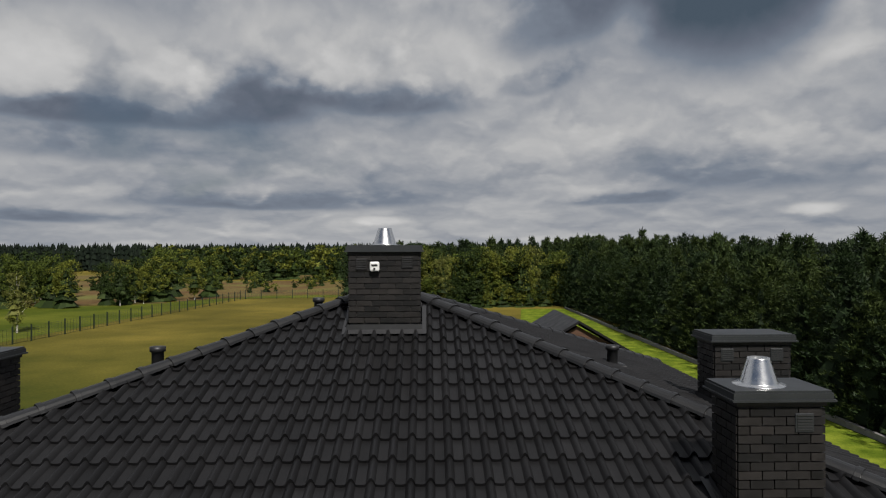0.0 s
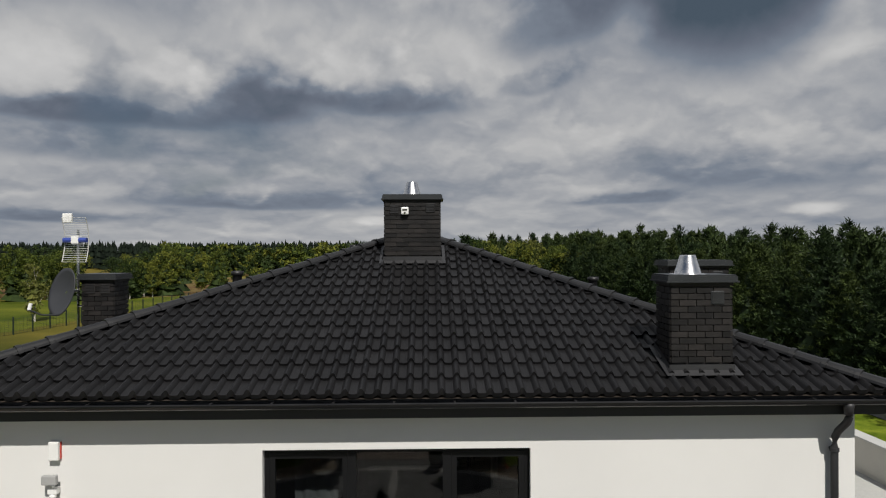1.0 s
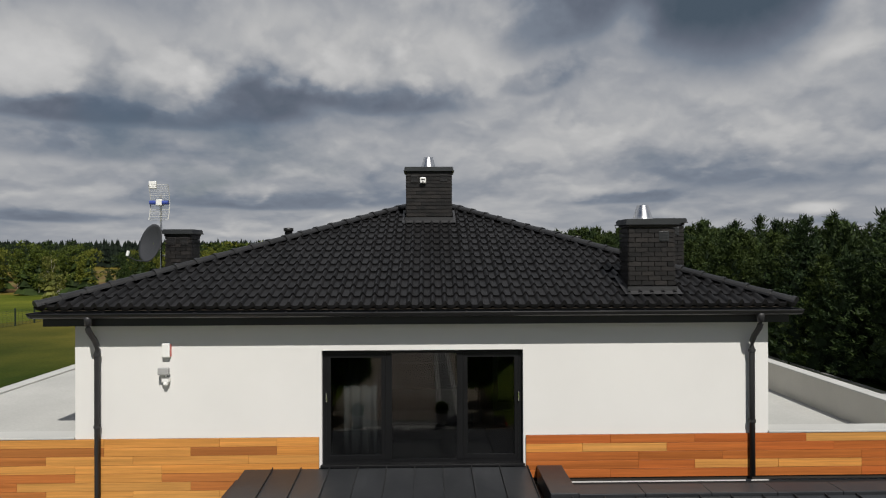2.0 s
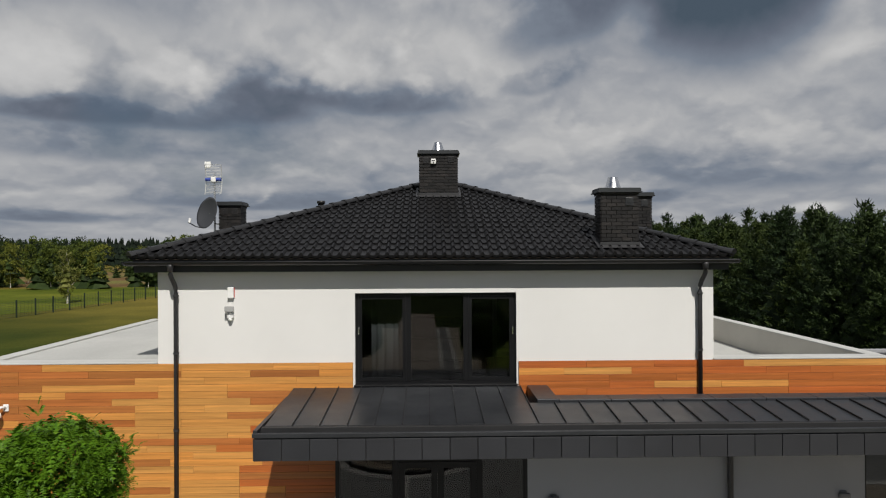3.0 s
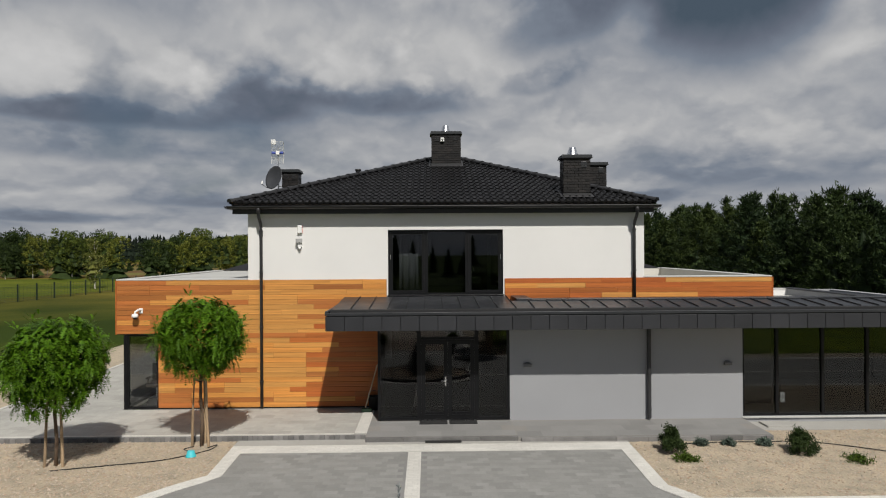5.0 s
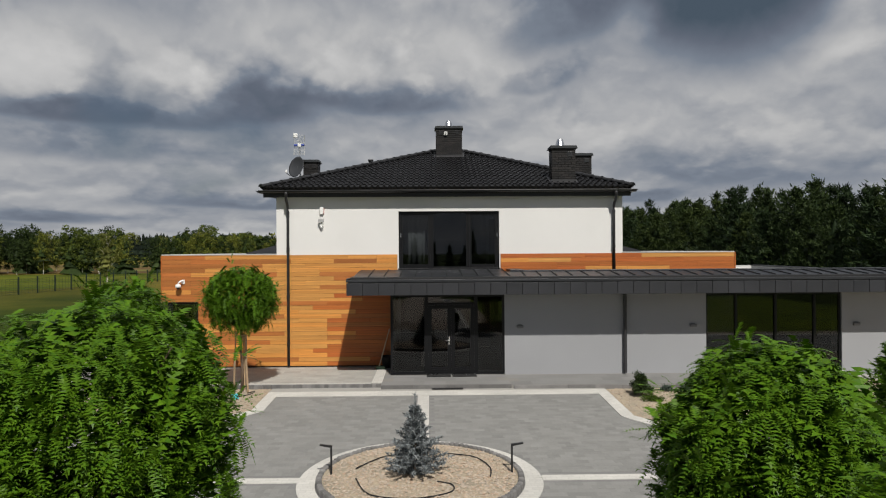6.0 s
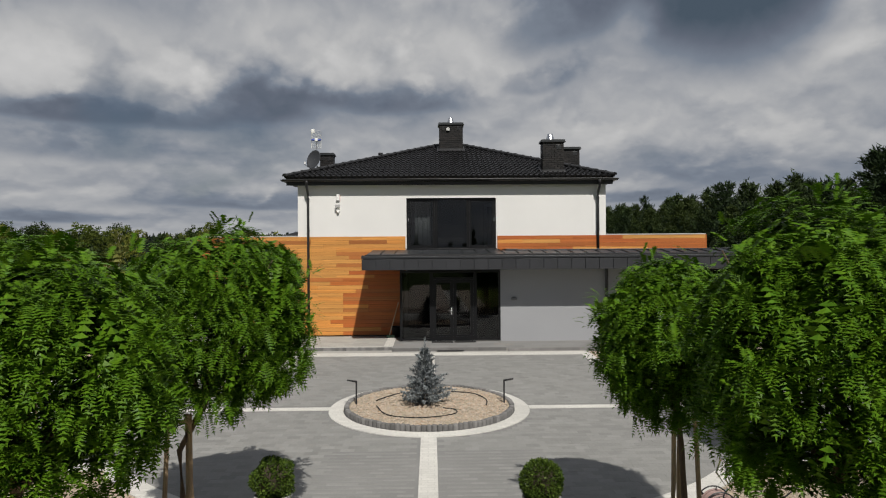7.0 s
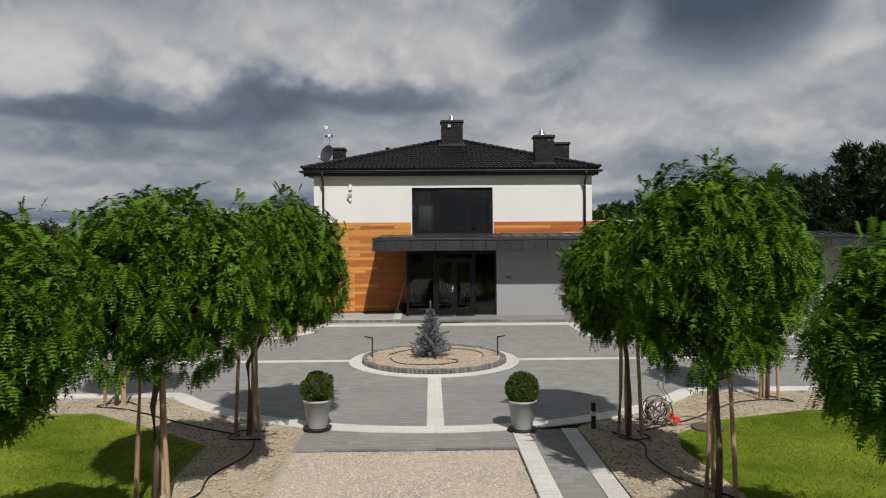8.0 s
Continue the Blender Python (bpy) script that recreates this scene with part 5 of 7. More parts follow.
def pavers(name, poly, box_, size, z_of, rows_near, material, rest, parent, avoid, seed):
    """Pavers in running bond, each with bevelled edges: the nearest as pieces, the others joined."""
    w, d = size
    g = np.random.default_rng(seed)
    me = shared(name, boxes((0.0012, w - 0.0012, 0.0012, d - 0.0012, -0.03, 0.006), bevel=0.0018), material)
    near, far = [], []
    r, y = 0, box_[2]
    while y < box_[3]:
        x = box_[0] - w * (0.5 if r % 2 else 0.0)
        while x < box_[1]:
            near_one = rows_near[0] < x < rows_near[1] and rows_near[2] < y < rows_near[3]
            (near if near_one else far).append((x, y))
            x += w
        y += d
        r += 1
    for group, is_near in ((near, True), (far, False)):
        if not group:
            continue
        P = np.array(group)
        ok = np.ones(len(P), bool)
        for dx in (0.0, w):
            for dy in (0.0, d):
                ok &= inside(poly, P[:, 0] + dx, P[:, 1] + dy)
        for a in avoid:
            ok &= ~a(P[:, 0] + w / 2, P[:, 1] + d / 2)
        P = P[ok]
        if is_near and len(P) > 300:
            print("many pieces", name, len(P))
        if is_near:
            for x, y in P:
                ob = new(name, me)
                ob.parent = parent
                ob.location = Vector((x, y, z_of(y) + g.uniform(-0.0005, 0.0005))) - where(parent)
        elif len(P):
            n = len(P)
            e = 0.0007
            q = np.array([(e, e), (w - e, e), (w - e, d - e), (e, d - e)])
            top = np.concatenate([q[None] + P[:, None], np.zeros((n, 4, 1))], -1)
            top[..., 2] = np.array([[z_of(v) for v in row] for row in top[..., 1]]) + 0.006 + g.uniform(-0.0005, 0.0005, (n, 1))
            low = top - np.array([0, 0, 0.02])
            V = np.concatenate([top, low], 1)
            F = np.array([(0, 1, 2, 3), (0, 4, 5, 1), (1, 5, 6, 2), (2, 6, 7, 3), (3, 7, 4, 0)])
            ob = mesh_np(name + "_rows", V.reshape(-1, 3), (F[None] + 8 * np.arange(n)[:, None, None]).reshape(-1, 4), [rest], kind="stuff")
            ob.parent = parent
            ob.location = -where(parent)
            ob["label"] = ""


def grass(name, poly, box_, count, seed):
    g = np.random.default_rng(seed)
    x, y = g.uniform(box_[0], box_[1], count), g.uniform(box_[2], box_[3], count)
    k = inside(poly, x, y)
    x, y = x[k], y[k]
    n = len(x)
    z = np.array([ground_z(v) for v in y]) - 0.02
    a, h, w = g.uniform(0, 2 * math.pi, n), g.uniform(0.015, 0.038, n), g.uniform(0.003, 0.007, n)
    lean = g.normal(0, 0.025, (n, 2))
    b = np.stack([x, y, z], -1)
    s = np.stack([np.cos(a) * w, np.sin(a) * w, 0 * a], -1)
    V = np.stack([b - s, b + s, b + np.stack([lean[:, 0], lean[:, 1], h], -1)], 1)
    mesh_np(name, V.reshape(-1, 3), np.arange(3 * n).reshape(-1, 3), [GRASS], label="short mown grass", kind="stuff", category="grass")


grass("grass_blades", [(2.95, -22), (9, -22), (9, -14.9), (5.8, -15.1), (3.95, -15.7), (3.1, -16.4), (2.9, -17.2)], (2.9, 9, -22, -14.9), 50000, 7)
grass("grass_blades", [(-4.3, -22), (-10, -22), (-10, -14.8), (-6.9, -14.8), (-5.3, -16.0), (-4.3, -16.9)], (-10, -4.2, -22, -14.8), 50000, 8)

# ---- clipped robinia trees on stakes ----
LEAF = leafy("robinia_leaf", (0.105, 0.205, 0.010), (0.038, 0.095, 0.006), 0.45, 0.07, 0.25)


def unit(v):
    return v / (np.linalg.norm(v, axis=1, keepdims=True) + 1e-9)


def compound_leaves(g, base, way, length, pairs=8, droop=0.25, wide=1.0):
    """Pinnate leaves: pairs of small narrow leaflets along arching stalks, one triangle each."""
    n = len(base)
    up = np.array([0, 0, 1.0])
    side = unit(np.cross(way, up))
    flat = np.cross(side, way)
    V = []
    for k in range(pairs):
        t = 0.14 + 0.82 * k / (pairs - 1)
        p = base + way * (length * t)[:, None] - up * (length * droop * t * t)[:, None]
        size = length * 0.21 * (1.1 - 0.45 * abs(t - 0.45))
        for s in (-1, 1):
            out = side * s + way * 0.30 - flat * g.uniform(-0.1, 0.3, (n, 1))
            wid = way * (size * 0.24 * wide)[:, None]
            V.append(np.stack([p - wid, p + wid, p + out * size[:, None]], 1))
    p = base + way * length[:, None] - up * (length * droop)[:, None]
    q = p + way * (length * 0.16)[:, None] - up * (length * 0.08)[:, None]
    w = side * (length * 0.05)[:, None]
    V.append(np.stack([p + w, q, p - w], 1))
    return np.concatenate(V, 0)


def boxy(u):
    """Pushes directions out to a rounded, slightly squared ball."""
    return u / (np.abs(u) ** 2.2).sum(1, keepdims=True) ** (1 / 2.2)


def robinia_crown(seed, rx, rz, boughs=88, tips=8, per=9):
    """Leaf mass of a ball-headed robinia about its own centre: domed boughs of leaf rosettes over a closed, shaded inside."""
    g = np.random.default_rng(seed)
    size = np.array([rx, rx, rz]) * 1.04
    k = np.arange(boughs) + 0.5
    zz = 1 - 1.93 * k / boughs
    a = k * 2.39996 + seed
    u = np.stack([np.cos(a) * np.sqrt(1 - zz * zz), np.sin(a) * np.sqrt(1 - zz * zz), zz], 1)
    u = unit(u + g.normal(0, 0.07, (boughs, 3)))
    c = boxy(u) * g.uniform(0.80, 1.0, (boughs, 1)) * size
    # shoot tips spread over each bough as over a small dome
    n = boughs * tips
    uu, cc = np.repeat(u, tips, 0), np.repeat(c, tips, 0)
    across = unit(np.cross(uu, g.normal(0, 1, (n, 3))))
    r = np.sqrt(g.uniform(0, 1, (n, 1))) * 0.24
    tip = cc + across * r - uu * (r * r * 2.6 + g.uniform(0, 0.04, (n, 1))) - np.array([0, 0, 0.3]) * r
    axis = unit(uu + across * r * 2.0 + np.array([0, 0, 0.25]))
    m = n * per
    ax = np.repeat(axis, per, 0)
    ring = unit(np.cross(ax, g.normal(0, 1, (m, 3))))
    way = unit(ring * g.uniform(0.6, 1.0, (m, 1)) + ax * g.uniform(0.05, 0.6, (m, 1)) - np.array([0, 0, 0.22]))
    base = np.repeat(tip, per, 0) - ax * 0.05 + g.normal(0, 0.02, (m, 3))
    low = base[:, 2:] < -0.6 * rz
    way = unit(np.where(low, way + np.array([0, 0, -0.6]), way))
    Q = compound_leaves(g, base, way, g.uniform(0.13, 0.20, m), 7 if boughs > 75 else 6)
    # closed, shaded inside
    m = 2100
    v = unit(g.normal(0, 1, (m, 3)))
    b = boxy(v) * g.uniform(0.48, 0.80, (m, 1)) * size
    Q1 = compound_leaves(g, b, unit(np.cross(v, g.normal(0, 1, (m, 3))) + v * 0.1), g.uniform(0.23, 0.32, m), 5, 0.1, 2.0)
    # single long shoots break the outline
    m = 22
    v = unit(g.normal(0, 1, (m, 3)) * np.array([1, 1, 0.8]))
    w = np.where(v[:, 2:] < -0.1, v * 0.4 + np.array([0, 0, -0.7]), v * 0.7 + np.array([0, 0, 0.35]))
    q = 6
    Q2 = compound_leaves(g, np.repeat(v * size * 0.94, q, 0) + g.normal(0, 0.05, (m * q, 3)), unit(np.repeat(w, q, 0) + g.normal(0, 0.4, (m * q, 3))), g.uniform(0.14, 0.22, m * q))
    return np.concatenate([Q, Q1, Q2], 0)


def robinia(name_seed, rx, rz, trunk_h, at, shift, mid_z, lean=0.0):
    """A grafted ball-headed tree: trunk, limbs, crown, and three stakes with a cross rail."""
    t = thing("robinia_tree", at, "ball-headed robinia with fresh green leaves, tied to three stakes", "tree", "trees along the drive")
    rng = random.Random(name_seed)
    x, y, z = at
    top = (x + shift[0] * 0.5 + lean, y + shift[1] * 0.5, z + trunk_h)
    bm = bmesh.new()
    tube(bm, [(x, y, z - 0.05), (x + 0.02, y + 0.01, z + trunk_h * 0.35), (x + lean * 0.6 - 0.015, y, z + trunk_h * 0.7), top], 0.05, 10, taper=[0.043, 0.037, 0.034, 0.037])
    part("trunk", bm, BARK, t, smooth=True)
    c = Vector((x + shift[0] + lean, y + shift[1], mid_z))
    for k in range(9):
        a = 2 * math.pi * k / 9 + rng.uniform(-0.2, 0.2)
        e = c + Vector((math.cos(a) * rx * 0.7, math.sin(a) * rx * 0.7, rz * rng.uniform(-0.3, 0.6)))
        m = Vector(top).lerp(e, 0.45) + Vector((0, 0, 0.16))
        bm = bmesh.new()
        tube(bm, [top, m, e], 0.02, 6, taper=[0.028, 0.018, 0.006])
        part("limb", bm, BARK, t)
    Q = robinia_crown(name_seed, rx, rz) if y < -15 else robinia_crown(name_seed, rx, rz, 70, 6, 7)
    n = len(Q)
    crown = mesh_np("crown", Q.reshape(-1, 3), np.arange(3 * n).reshape(-1, 3), [LEAF], kind="stuff", label="dense mass of pinnate green leaves", parent=t)
    crown.location = c - Vector(at)
    for k, (dx, dy) in enumerate(((-0.17, -0.08), (0.17, -0.06), (0.02, 0.2))):
        bm = bmesh.new()
        h = trunk_h - rng.uniform(0.02, 0.14)
        tube(bm, [(x + dx * 1.1, y + dy, z - 0.05), (x + dx * rng.uniform(0.8, 1.0), y + dy, z + h * 0.5), (x + dx * 0.75, y + dy * 0.8, z + h)], 0.032, 8, taper=[0.031, 0.029, 0.027])
        part("stake", bm, STAKE, t, "round wooden stake")
    part("cross_rail", boxes((x - 0.165, x + 0.165, y - 0.082, y - 0.062, z + trunk_h - 0.14, z + trunk_h - 0.10)), STAKE, t)
    bm = bmesh.new()
    tube(bm, [(x - 0.15, y - 0.06, z + trunk_h - 0.12), (x, y - 0.085, z + trunk_h - 0.16), (x + 0.15, y - 0.05, z + trunk_h - 0.12)], 0.012, 6)
    part("tie", bm, RUBBER, t)
    return t


def gz3(x, y, lift=-0.01):
    return (x, y, ground_z(y) + lift)


# seed, half width, half height, trunk, foot, sideways shift of the crown, height of its middle
TREES = [
    (11, 1.15, 1.17, 1.62, (-3.76, -16.25), (0.50, 0.0), 2.42),
    (12, 1.27, 1.16, 1.60, (-4.16, -18.98), (0.15, 0.0), 2.28),
    (13, 1.08, 1.06, 1.55, (-4.60, -21.7), (-0.1, 0.0), 2.05),
    (14, 0.93, 1.00, 1.66, (2.23, -16.50), (-0.15, 0.0), 2.18),
    (15, 1.14, 1.32, 1.58, (2.545, -19.13), (-0.10, 0.0), 2.38),
    (16, 1.02, 0.95, 1.50, (3.20, -21.8), (0.05, 0.0), 1.86),
    (17, 1.06, 0.98, 1.66, (-5.70, -3.22), (0.0, 0.0), 2.58),
    (18, 1.10, 1.10, 1.60, (-8.35, -4.45), (0.0, 0.0), 2.15),
    (19, 1.05, 1.00, 1.60, (-6.80, -14.15), (0.0, 0.0), 2.25),
    (20, 1.05, 1.00, 1.60, (5.55, -14.2), (0.0, 0.0), 2.2),
]
for seed, rx, rz, th, (x, y), sh, mid_z in TREES:
    robinia(seed, rx, rz, th, gz3(x, y), sh, mid_z)

# ---- small planting ----
BOXLEAF = leafy("box_leaf", (0.045, 0.085, 0.012), (0.075, 0.11, 0.018), 0.45, 0.15, 0.35)
SPRUCE = leafy("blue_spruce_needle", (0.115, 0.132, 0.138), (0.25, 0.27, 0.275), 0.6, 0.1, 0.35)
PINE = leafy("pine_needle", (0.022, 0.038, 0.012), (0.041, 0.061, 0.019), 0.6, 0.12, 0.30)
JUNIPER = leafy("juniper_needle", (0.065, 0.092, 0.072), (0.105, 0.135, 0.11), 0.6, 0.1, 0.3)


def tufts(g, base, way, size, wid=0.5, out=None):
    """Small pointed leaves, one triangle each, flat to the way that the clump faces where given."""
    n = len(base)
    s = np.cross(way, g.normal(0, 1, (n, 3)) if out is None else out + g.normal(0, 0.35, (n, 3)))
    s /= np.linalg.norm(s, axis=1, keepdims=True) + 1e-6
    L = size[:, None]
    return np.stack([base - s * L * wid * 0.5, base + s * L * wid * 0.5, base + way * L], 1)


def link_tris(name, T, material, parent=None, label="", kind="stuff", category=""):
    T = np.asarray(T)
    return mesh_np(name, T.reshape(-1, 3), np.arange(3 * len(T)).reshape(-1, 3), [material], label=label, kind=kind, parent=parent, category=category)


POT = surface("pale_pot", (0.36, 0.36, 0.355), 0.5, vary=0.07, scale=3, fine=40, bump=0.06)
SOIL = surface("soil", (0.05, 0.035, 0.025), 0.95, vary=0.3, bump=0.6)


def potted_box(x, y, seed, ragged):
    z = ground_z(y)
    t = thing("potted_box_ball", (x, y, z), "clipped box ball in a tall pale grey pot with black saucer", "plant pot", "pots at the drive")
    bm = bmesh.new()
    lathe(bm, [(0.0, 0.015), (0.155, 0.015), (0.16, 0.03), (0.225, 0.44), (0.238, 0.445), (0.24, 0.475), (0.22, 0.48), (0.212, 0.43)], (x, y, z + 0.02), 36)
    part("pot", bm, POT, t, smooth=True)
    bm = bmesh.new()
    lathe(bm, [(0.0, 0.0), (0.21, 0.0), (0.235, 0.035), (0.222, 0.035), (0.2, 0.014), (0.0, 0.014)], (x, y, z + 0.01), 32)
    part("saucer", bm, BLACK, t, "black saucer", smooth=True)
    bm = bmesh.new()
    bmesh.ops.create_circle(bm, cap_ends=True, radius=0.215, segments=24, matrix=Matrix.Translation((x, y, z + 0.46)))
    part("soil", bm, SOIL, t)
    g = np.random.default_rng(seed)
    n = 5200
    u = unit(g.normal(0, 1, (n, 3)))
    r = 0.265 * g.uniform(0.82, 1.0, (n, 1)) * (1 + ragged * 0.16 * np.sin(u[:, :1] * 6) * np.cos(u[:, 2:] * 5))
    c = u * r * np.array([1, 1, 1.0])
    T = tufts(g, c, unit(u + g.normal(0, 0.6, (n, 3))), g.uniform(0.02, 0.04, n), 0.7)
    ball = link_tris("ball", T, BOXLEAF, t, "dense clipped box leaves")
    ball.location = (0, 0, 0.68)
    bm = bmesh.new()
    bmesh.ops.create_icosphere(bm, subdivisions=2, radius=0.2, matrix=Matrix.Translation((x, y, z + 0.68)))
    part("core", bm, SOIL, t)


potted_box(-2.72, -15.98, 31, 1.0)
potted_box(0.60, -16.18, 32, 0.15)


def spruce(x, y, z, h, seed):
    t = thing("blue_spruce", (x, y, z), "young blue spruce in the round gravel bed", "spruce")
    bm = bmesh.new()
    tube(bm, [(x, y, z - 0.02), (x, y, z + h * 0.96)], 0.03, 8, taper=[0.035, 0.006])
    part("trunk", bm, BARK, t)
    g = np.random.default_rng(seed)
    T = []
    for k in range(14):
        f = k / 14
        zz = h * (0.04 + 0.9 * f)
        R = 0.58 * (1 - f) ** 0.85 * (1 if k % 2 else 0.8) + 0.02
        m = max(5, int(15 * (1 - f)))
        for j in range(m):
            a = 2 * math.pi * (j + g.uniform(-0.3, 0.3)) / m + k
            L = R * g.uniform(0.65, 1.25)
            d = np.array([math.cos(a), math.sin(a), 0.22 + 0.35 * f])
            d /= np.linalg.norm(d)
            q = 105
            s = g.uniform(0.15, 1, (q, 1))
            b = d * s * L + np.array([0, 0, zz]) + g.normal(0, 0.017, (q, 3)) * (1.4 - s)
            T.append(tufts(g, b, unit(d * 0.8 + g.normal(0, 0.75, (q, 3))), g.uniform(0.045, 0.075, q), 0.36))
    b = np.array([0, 0, h]) + g.normal(0, 0.012, (40, 3)) * np.array([1, 1, 7])
    T.append(tufts(g, b, unit(np.array([0, 0, 1.0]) + g.normal(0, 0.4, (40, 3))), g.uniform(0.04, 0.07, 40), 0.3))
    link_tris("needles", np.concatenate(T), SPRUCE, t, "silvery blue needle branches")


spruce(-0.88, -9.74, ground_z(-9.7) + 0.07, 1.30, 41)


def shrub(x, y, h, r, seed, name, material, label, dense=1500):
    z = ground_z(y)
    t = thing(name, (x, y, z), label, "shrub")
    g = np.random.default_rng(seed)
    T = []
    for k in range(14):
        a, s = g.uniform(0, 2 * math.pi), g.uniform(0.1, 1.15)
        c = np.array([math.cos(a) * r * s, math.sin(a) * r * s, h * g.uniform(0.2, 1.0) * (1 - 0.55 * s)])
        q = dense // 14
        T.append(tufts(g, c + g.normal(0, r * 0.19, (q, 3)) * np.array([1, 1, 1.1]), unit(np.array([0, 0, 0.6]) + g.normal(0, 0.8, (q, 3))), g.uniform(0.035, 0.07, q), 0.45))
        bm = bmesh.new()
        tube(bm, [(x, y, z), (x + c[0], y + c[1], z + max(c[2], 0.05))], 0.008, 5)
        if k < 5:
            part("stem", bm, BARK, t)
        else:
            bm.free()
    # leaves close up the middle
    q = dense
    u = unit(g.normal(0, 1, (q, 3)))
    c = u * g.uniform(0.2, 0.62, (q, 1)) * np.array([r, r, h * 0.5]) + np.array([0, 0, h * 0.45])
    T.append(tufts(g, c, unit(u + np.array([0, 0, 0.5]) + g.normal(0, 0.6, (q, 3))), g.uniform(0.035, 0.075, q), 0.5))
    V = np.concatenate(T)
    V[..., 2] = np.maximum(V[..., 2], 0.005)
    link_tris("leaves", V, material, t)


shrub(4.87, -4.03, 0.72, 0.24, 51, "mugo_pine", PINE, "dark green dwarf pine in the gravel bed", 3200)
shrub(7.68, -4.15, 0.62, 0.28, 52, "mugo_pine", PINE, "wide dark green dwarf pine in the gravel bed", 3200)
for k, (x, r) in enumerate(((5.70, 0.14), (6.34, 0.115), (7.13, 0.155))):
    shrub(x, -3.58, 0.14, r, 60 + k, "cushion_juniper", JUNIPER, "low blue-green cushion juniper beside the kerb", 900)
shrub(5.0, -4.55, 0.10, 0.22, 66, "cushion_plant", BOXLEAF, "low green cushion plant in the gravel bed", 700)
shrub(8.6, -4.7, 0.10, 0.22, 67, "cushion_plant", BOXLEAF, "low green cushion plant in the gravel bed", 700)


def cone_bush(x, y, seed):
    t = thing("cone_conifer", (x, y, TERRACE), "small clipped conical conifer in the gravel strip", "conifer")
    g = np.random.default_rng(seed)
    n = 2500
    f = g.uniform(0, 1, (n, 1)) ** 0.7
    a = g.uniform(0, 2 * math.pi, (n, 1))
    r = 0.17 * (1 - f) + 0.015
    b = np.concatenate([np.cos(a) * r, np.sin(a) * r, f * 0.5], 1)
    link_tris("needles", tufts(g, b, unit(np.concatenate([np.cos(a), np.sin(a), 0.8 + 0 * a], 1) + g.normal(0, 0.4, (n, 3))), g.uniform(0.04, 0.07, n), 0.5), BOXLEAF, t)
    bm = bmesh.new()
    tube(bm, [(x, y, 0.05), (x, y, TERRACE + 0.4)], 0.02, 6)
    part("stem", bm, BARK, t)


for k, (x, y) in enumerate(((-13.46, 5.99), (-13.19, 6.8), (-13.24, 8.14))):
    cone_bush(x, y, 70 + k)


# ---- lamps, hoses and other small things in the yard ----
def path_lamp(x, y, toward):
    z = ground_z(y) + 0.07
    t = thing("path_lamp", (x, y, z), "slim black garden lamp with a bent head", "garden lamp", "lamps in the round bed")
    part("post", boxes((x - 0.017, x + 0.017, y - 0.017, y + 0.017, z - 0.02, z + 0.50), bevel=0.004), BLACK, t)
    e = x + toward * 0.20
    bm = bmesh.new()
    vs = [bm.verts.new(p) for p in ((x - 0.017 * toward, y - 0.022, z + 0.47), (x - 0.017 * toward, y + 0.022, z + 0.47), (e, y + 0.022, z + 0.515), (e, y - 0.022, z + 0.515),
                                    (x - 0.017 * toward, y - 0.022, z + 0.51), (x - 0.017 * toward, y + 0.022, z + 0.51), (e, y + 0.022, z + 0.54), (e, y - 0.022, z + 0.54))]
    for q in ((0, 1, 2, 3), (4, 7, 6, 5), (0, 4, 5, 1), (2, 6, 7, 3), (1, 5, 6, 2), (0, 3, 7, 4)):
        bm.faces.new([vs[i] for i in q])
    bmesh.ops.recalc_face_normals(bm, faces=bm.faces[:])
    part("head", bm, BLACK, t)


path_lamp(-2.36, -9.72, -1)
path_lamp(0.825, -9.74, 1)


def hose(name, pts, r, label, material=None, lift=0.012):
    """A hose lying on the ground through plan points, smoothed."""
    P = [Vector((x, y, 0)) for x, y in pts]
    out = []
    for i in range(len(P) - 1):
        p0, p1, p2, p3 = P[max(i - 1, 0)], P[i], P[i + 1], P[min(i + 2, len(P) - 1)]
        for t in np.linspace(0, 1, 7)[:-1]:
            q = 0.5 * ((2 * p1) + (p2 - p0) * t + (2 * p0 - 5 * p1 + 4 * p2 - p3) * t * t + (3 * p1 - p0 - 3 * p2 + p3) * t ** 3)
            out.append((q.x, q.y, ground_z(q.y) + lift))
    out.append((P[-1].x, P[-1].y, ground_z(P[-1].y) + lift))
    bm = bmesh.new()
    tube(bm, out, r, 6)
    ob = part(name, bm, material or RUBBER, None, label)
    ob["category"] = "hose"
    return ob


hose("irrigation_hose", [(2.0, -16.35), (2.12, -16.75), (2.5, -16.72), (2.42, -16.3)], 0.011, "black irrigation hose looped at a tree")
hose("irrigation_hose", [(2.0, -16.35), (2.3, -17.0), (2.15, -17.7), (2.25, -18.4), (2.6, -19.0), (2.9, -19.5)], 0.011, "black irrigation hose lying on gravel")
hose("irrigation_hose", [(2.45, -16.35), (3.6, -15.6), (4.7, -14.6), (5.5, -14.35), (5.9, -14.5), (5.6, -13.95)], 0.011, "black irrigation hose lying on gravel")
hose("irrigation_hose", [(-3.6, -16.5), (-3.5, -17.3), (-3.75, -18.2), (-3.7, -18.9), (-4.1, -19.3)], 0.011, "black irrigation hose lying on gravel")
hose("irrigation_hose", [(-3.5, -16.1), (-3.95, -16.05), (-4.0, -16.5), (-3.5, -16.55)], 0.011, "black irrigation hose looped at a tree")
hose("irrigation_hose", [(-3.9, -16.3), (-5.0, -15.6), (-6.2, -14.7), (-6.7, -14.45), (-7.1, -14.3), (-6.75, -13.95), (-6.4, -14.2)], 0.011, "black irrigation hose lying on gravel")
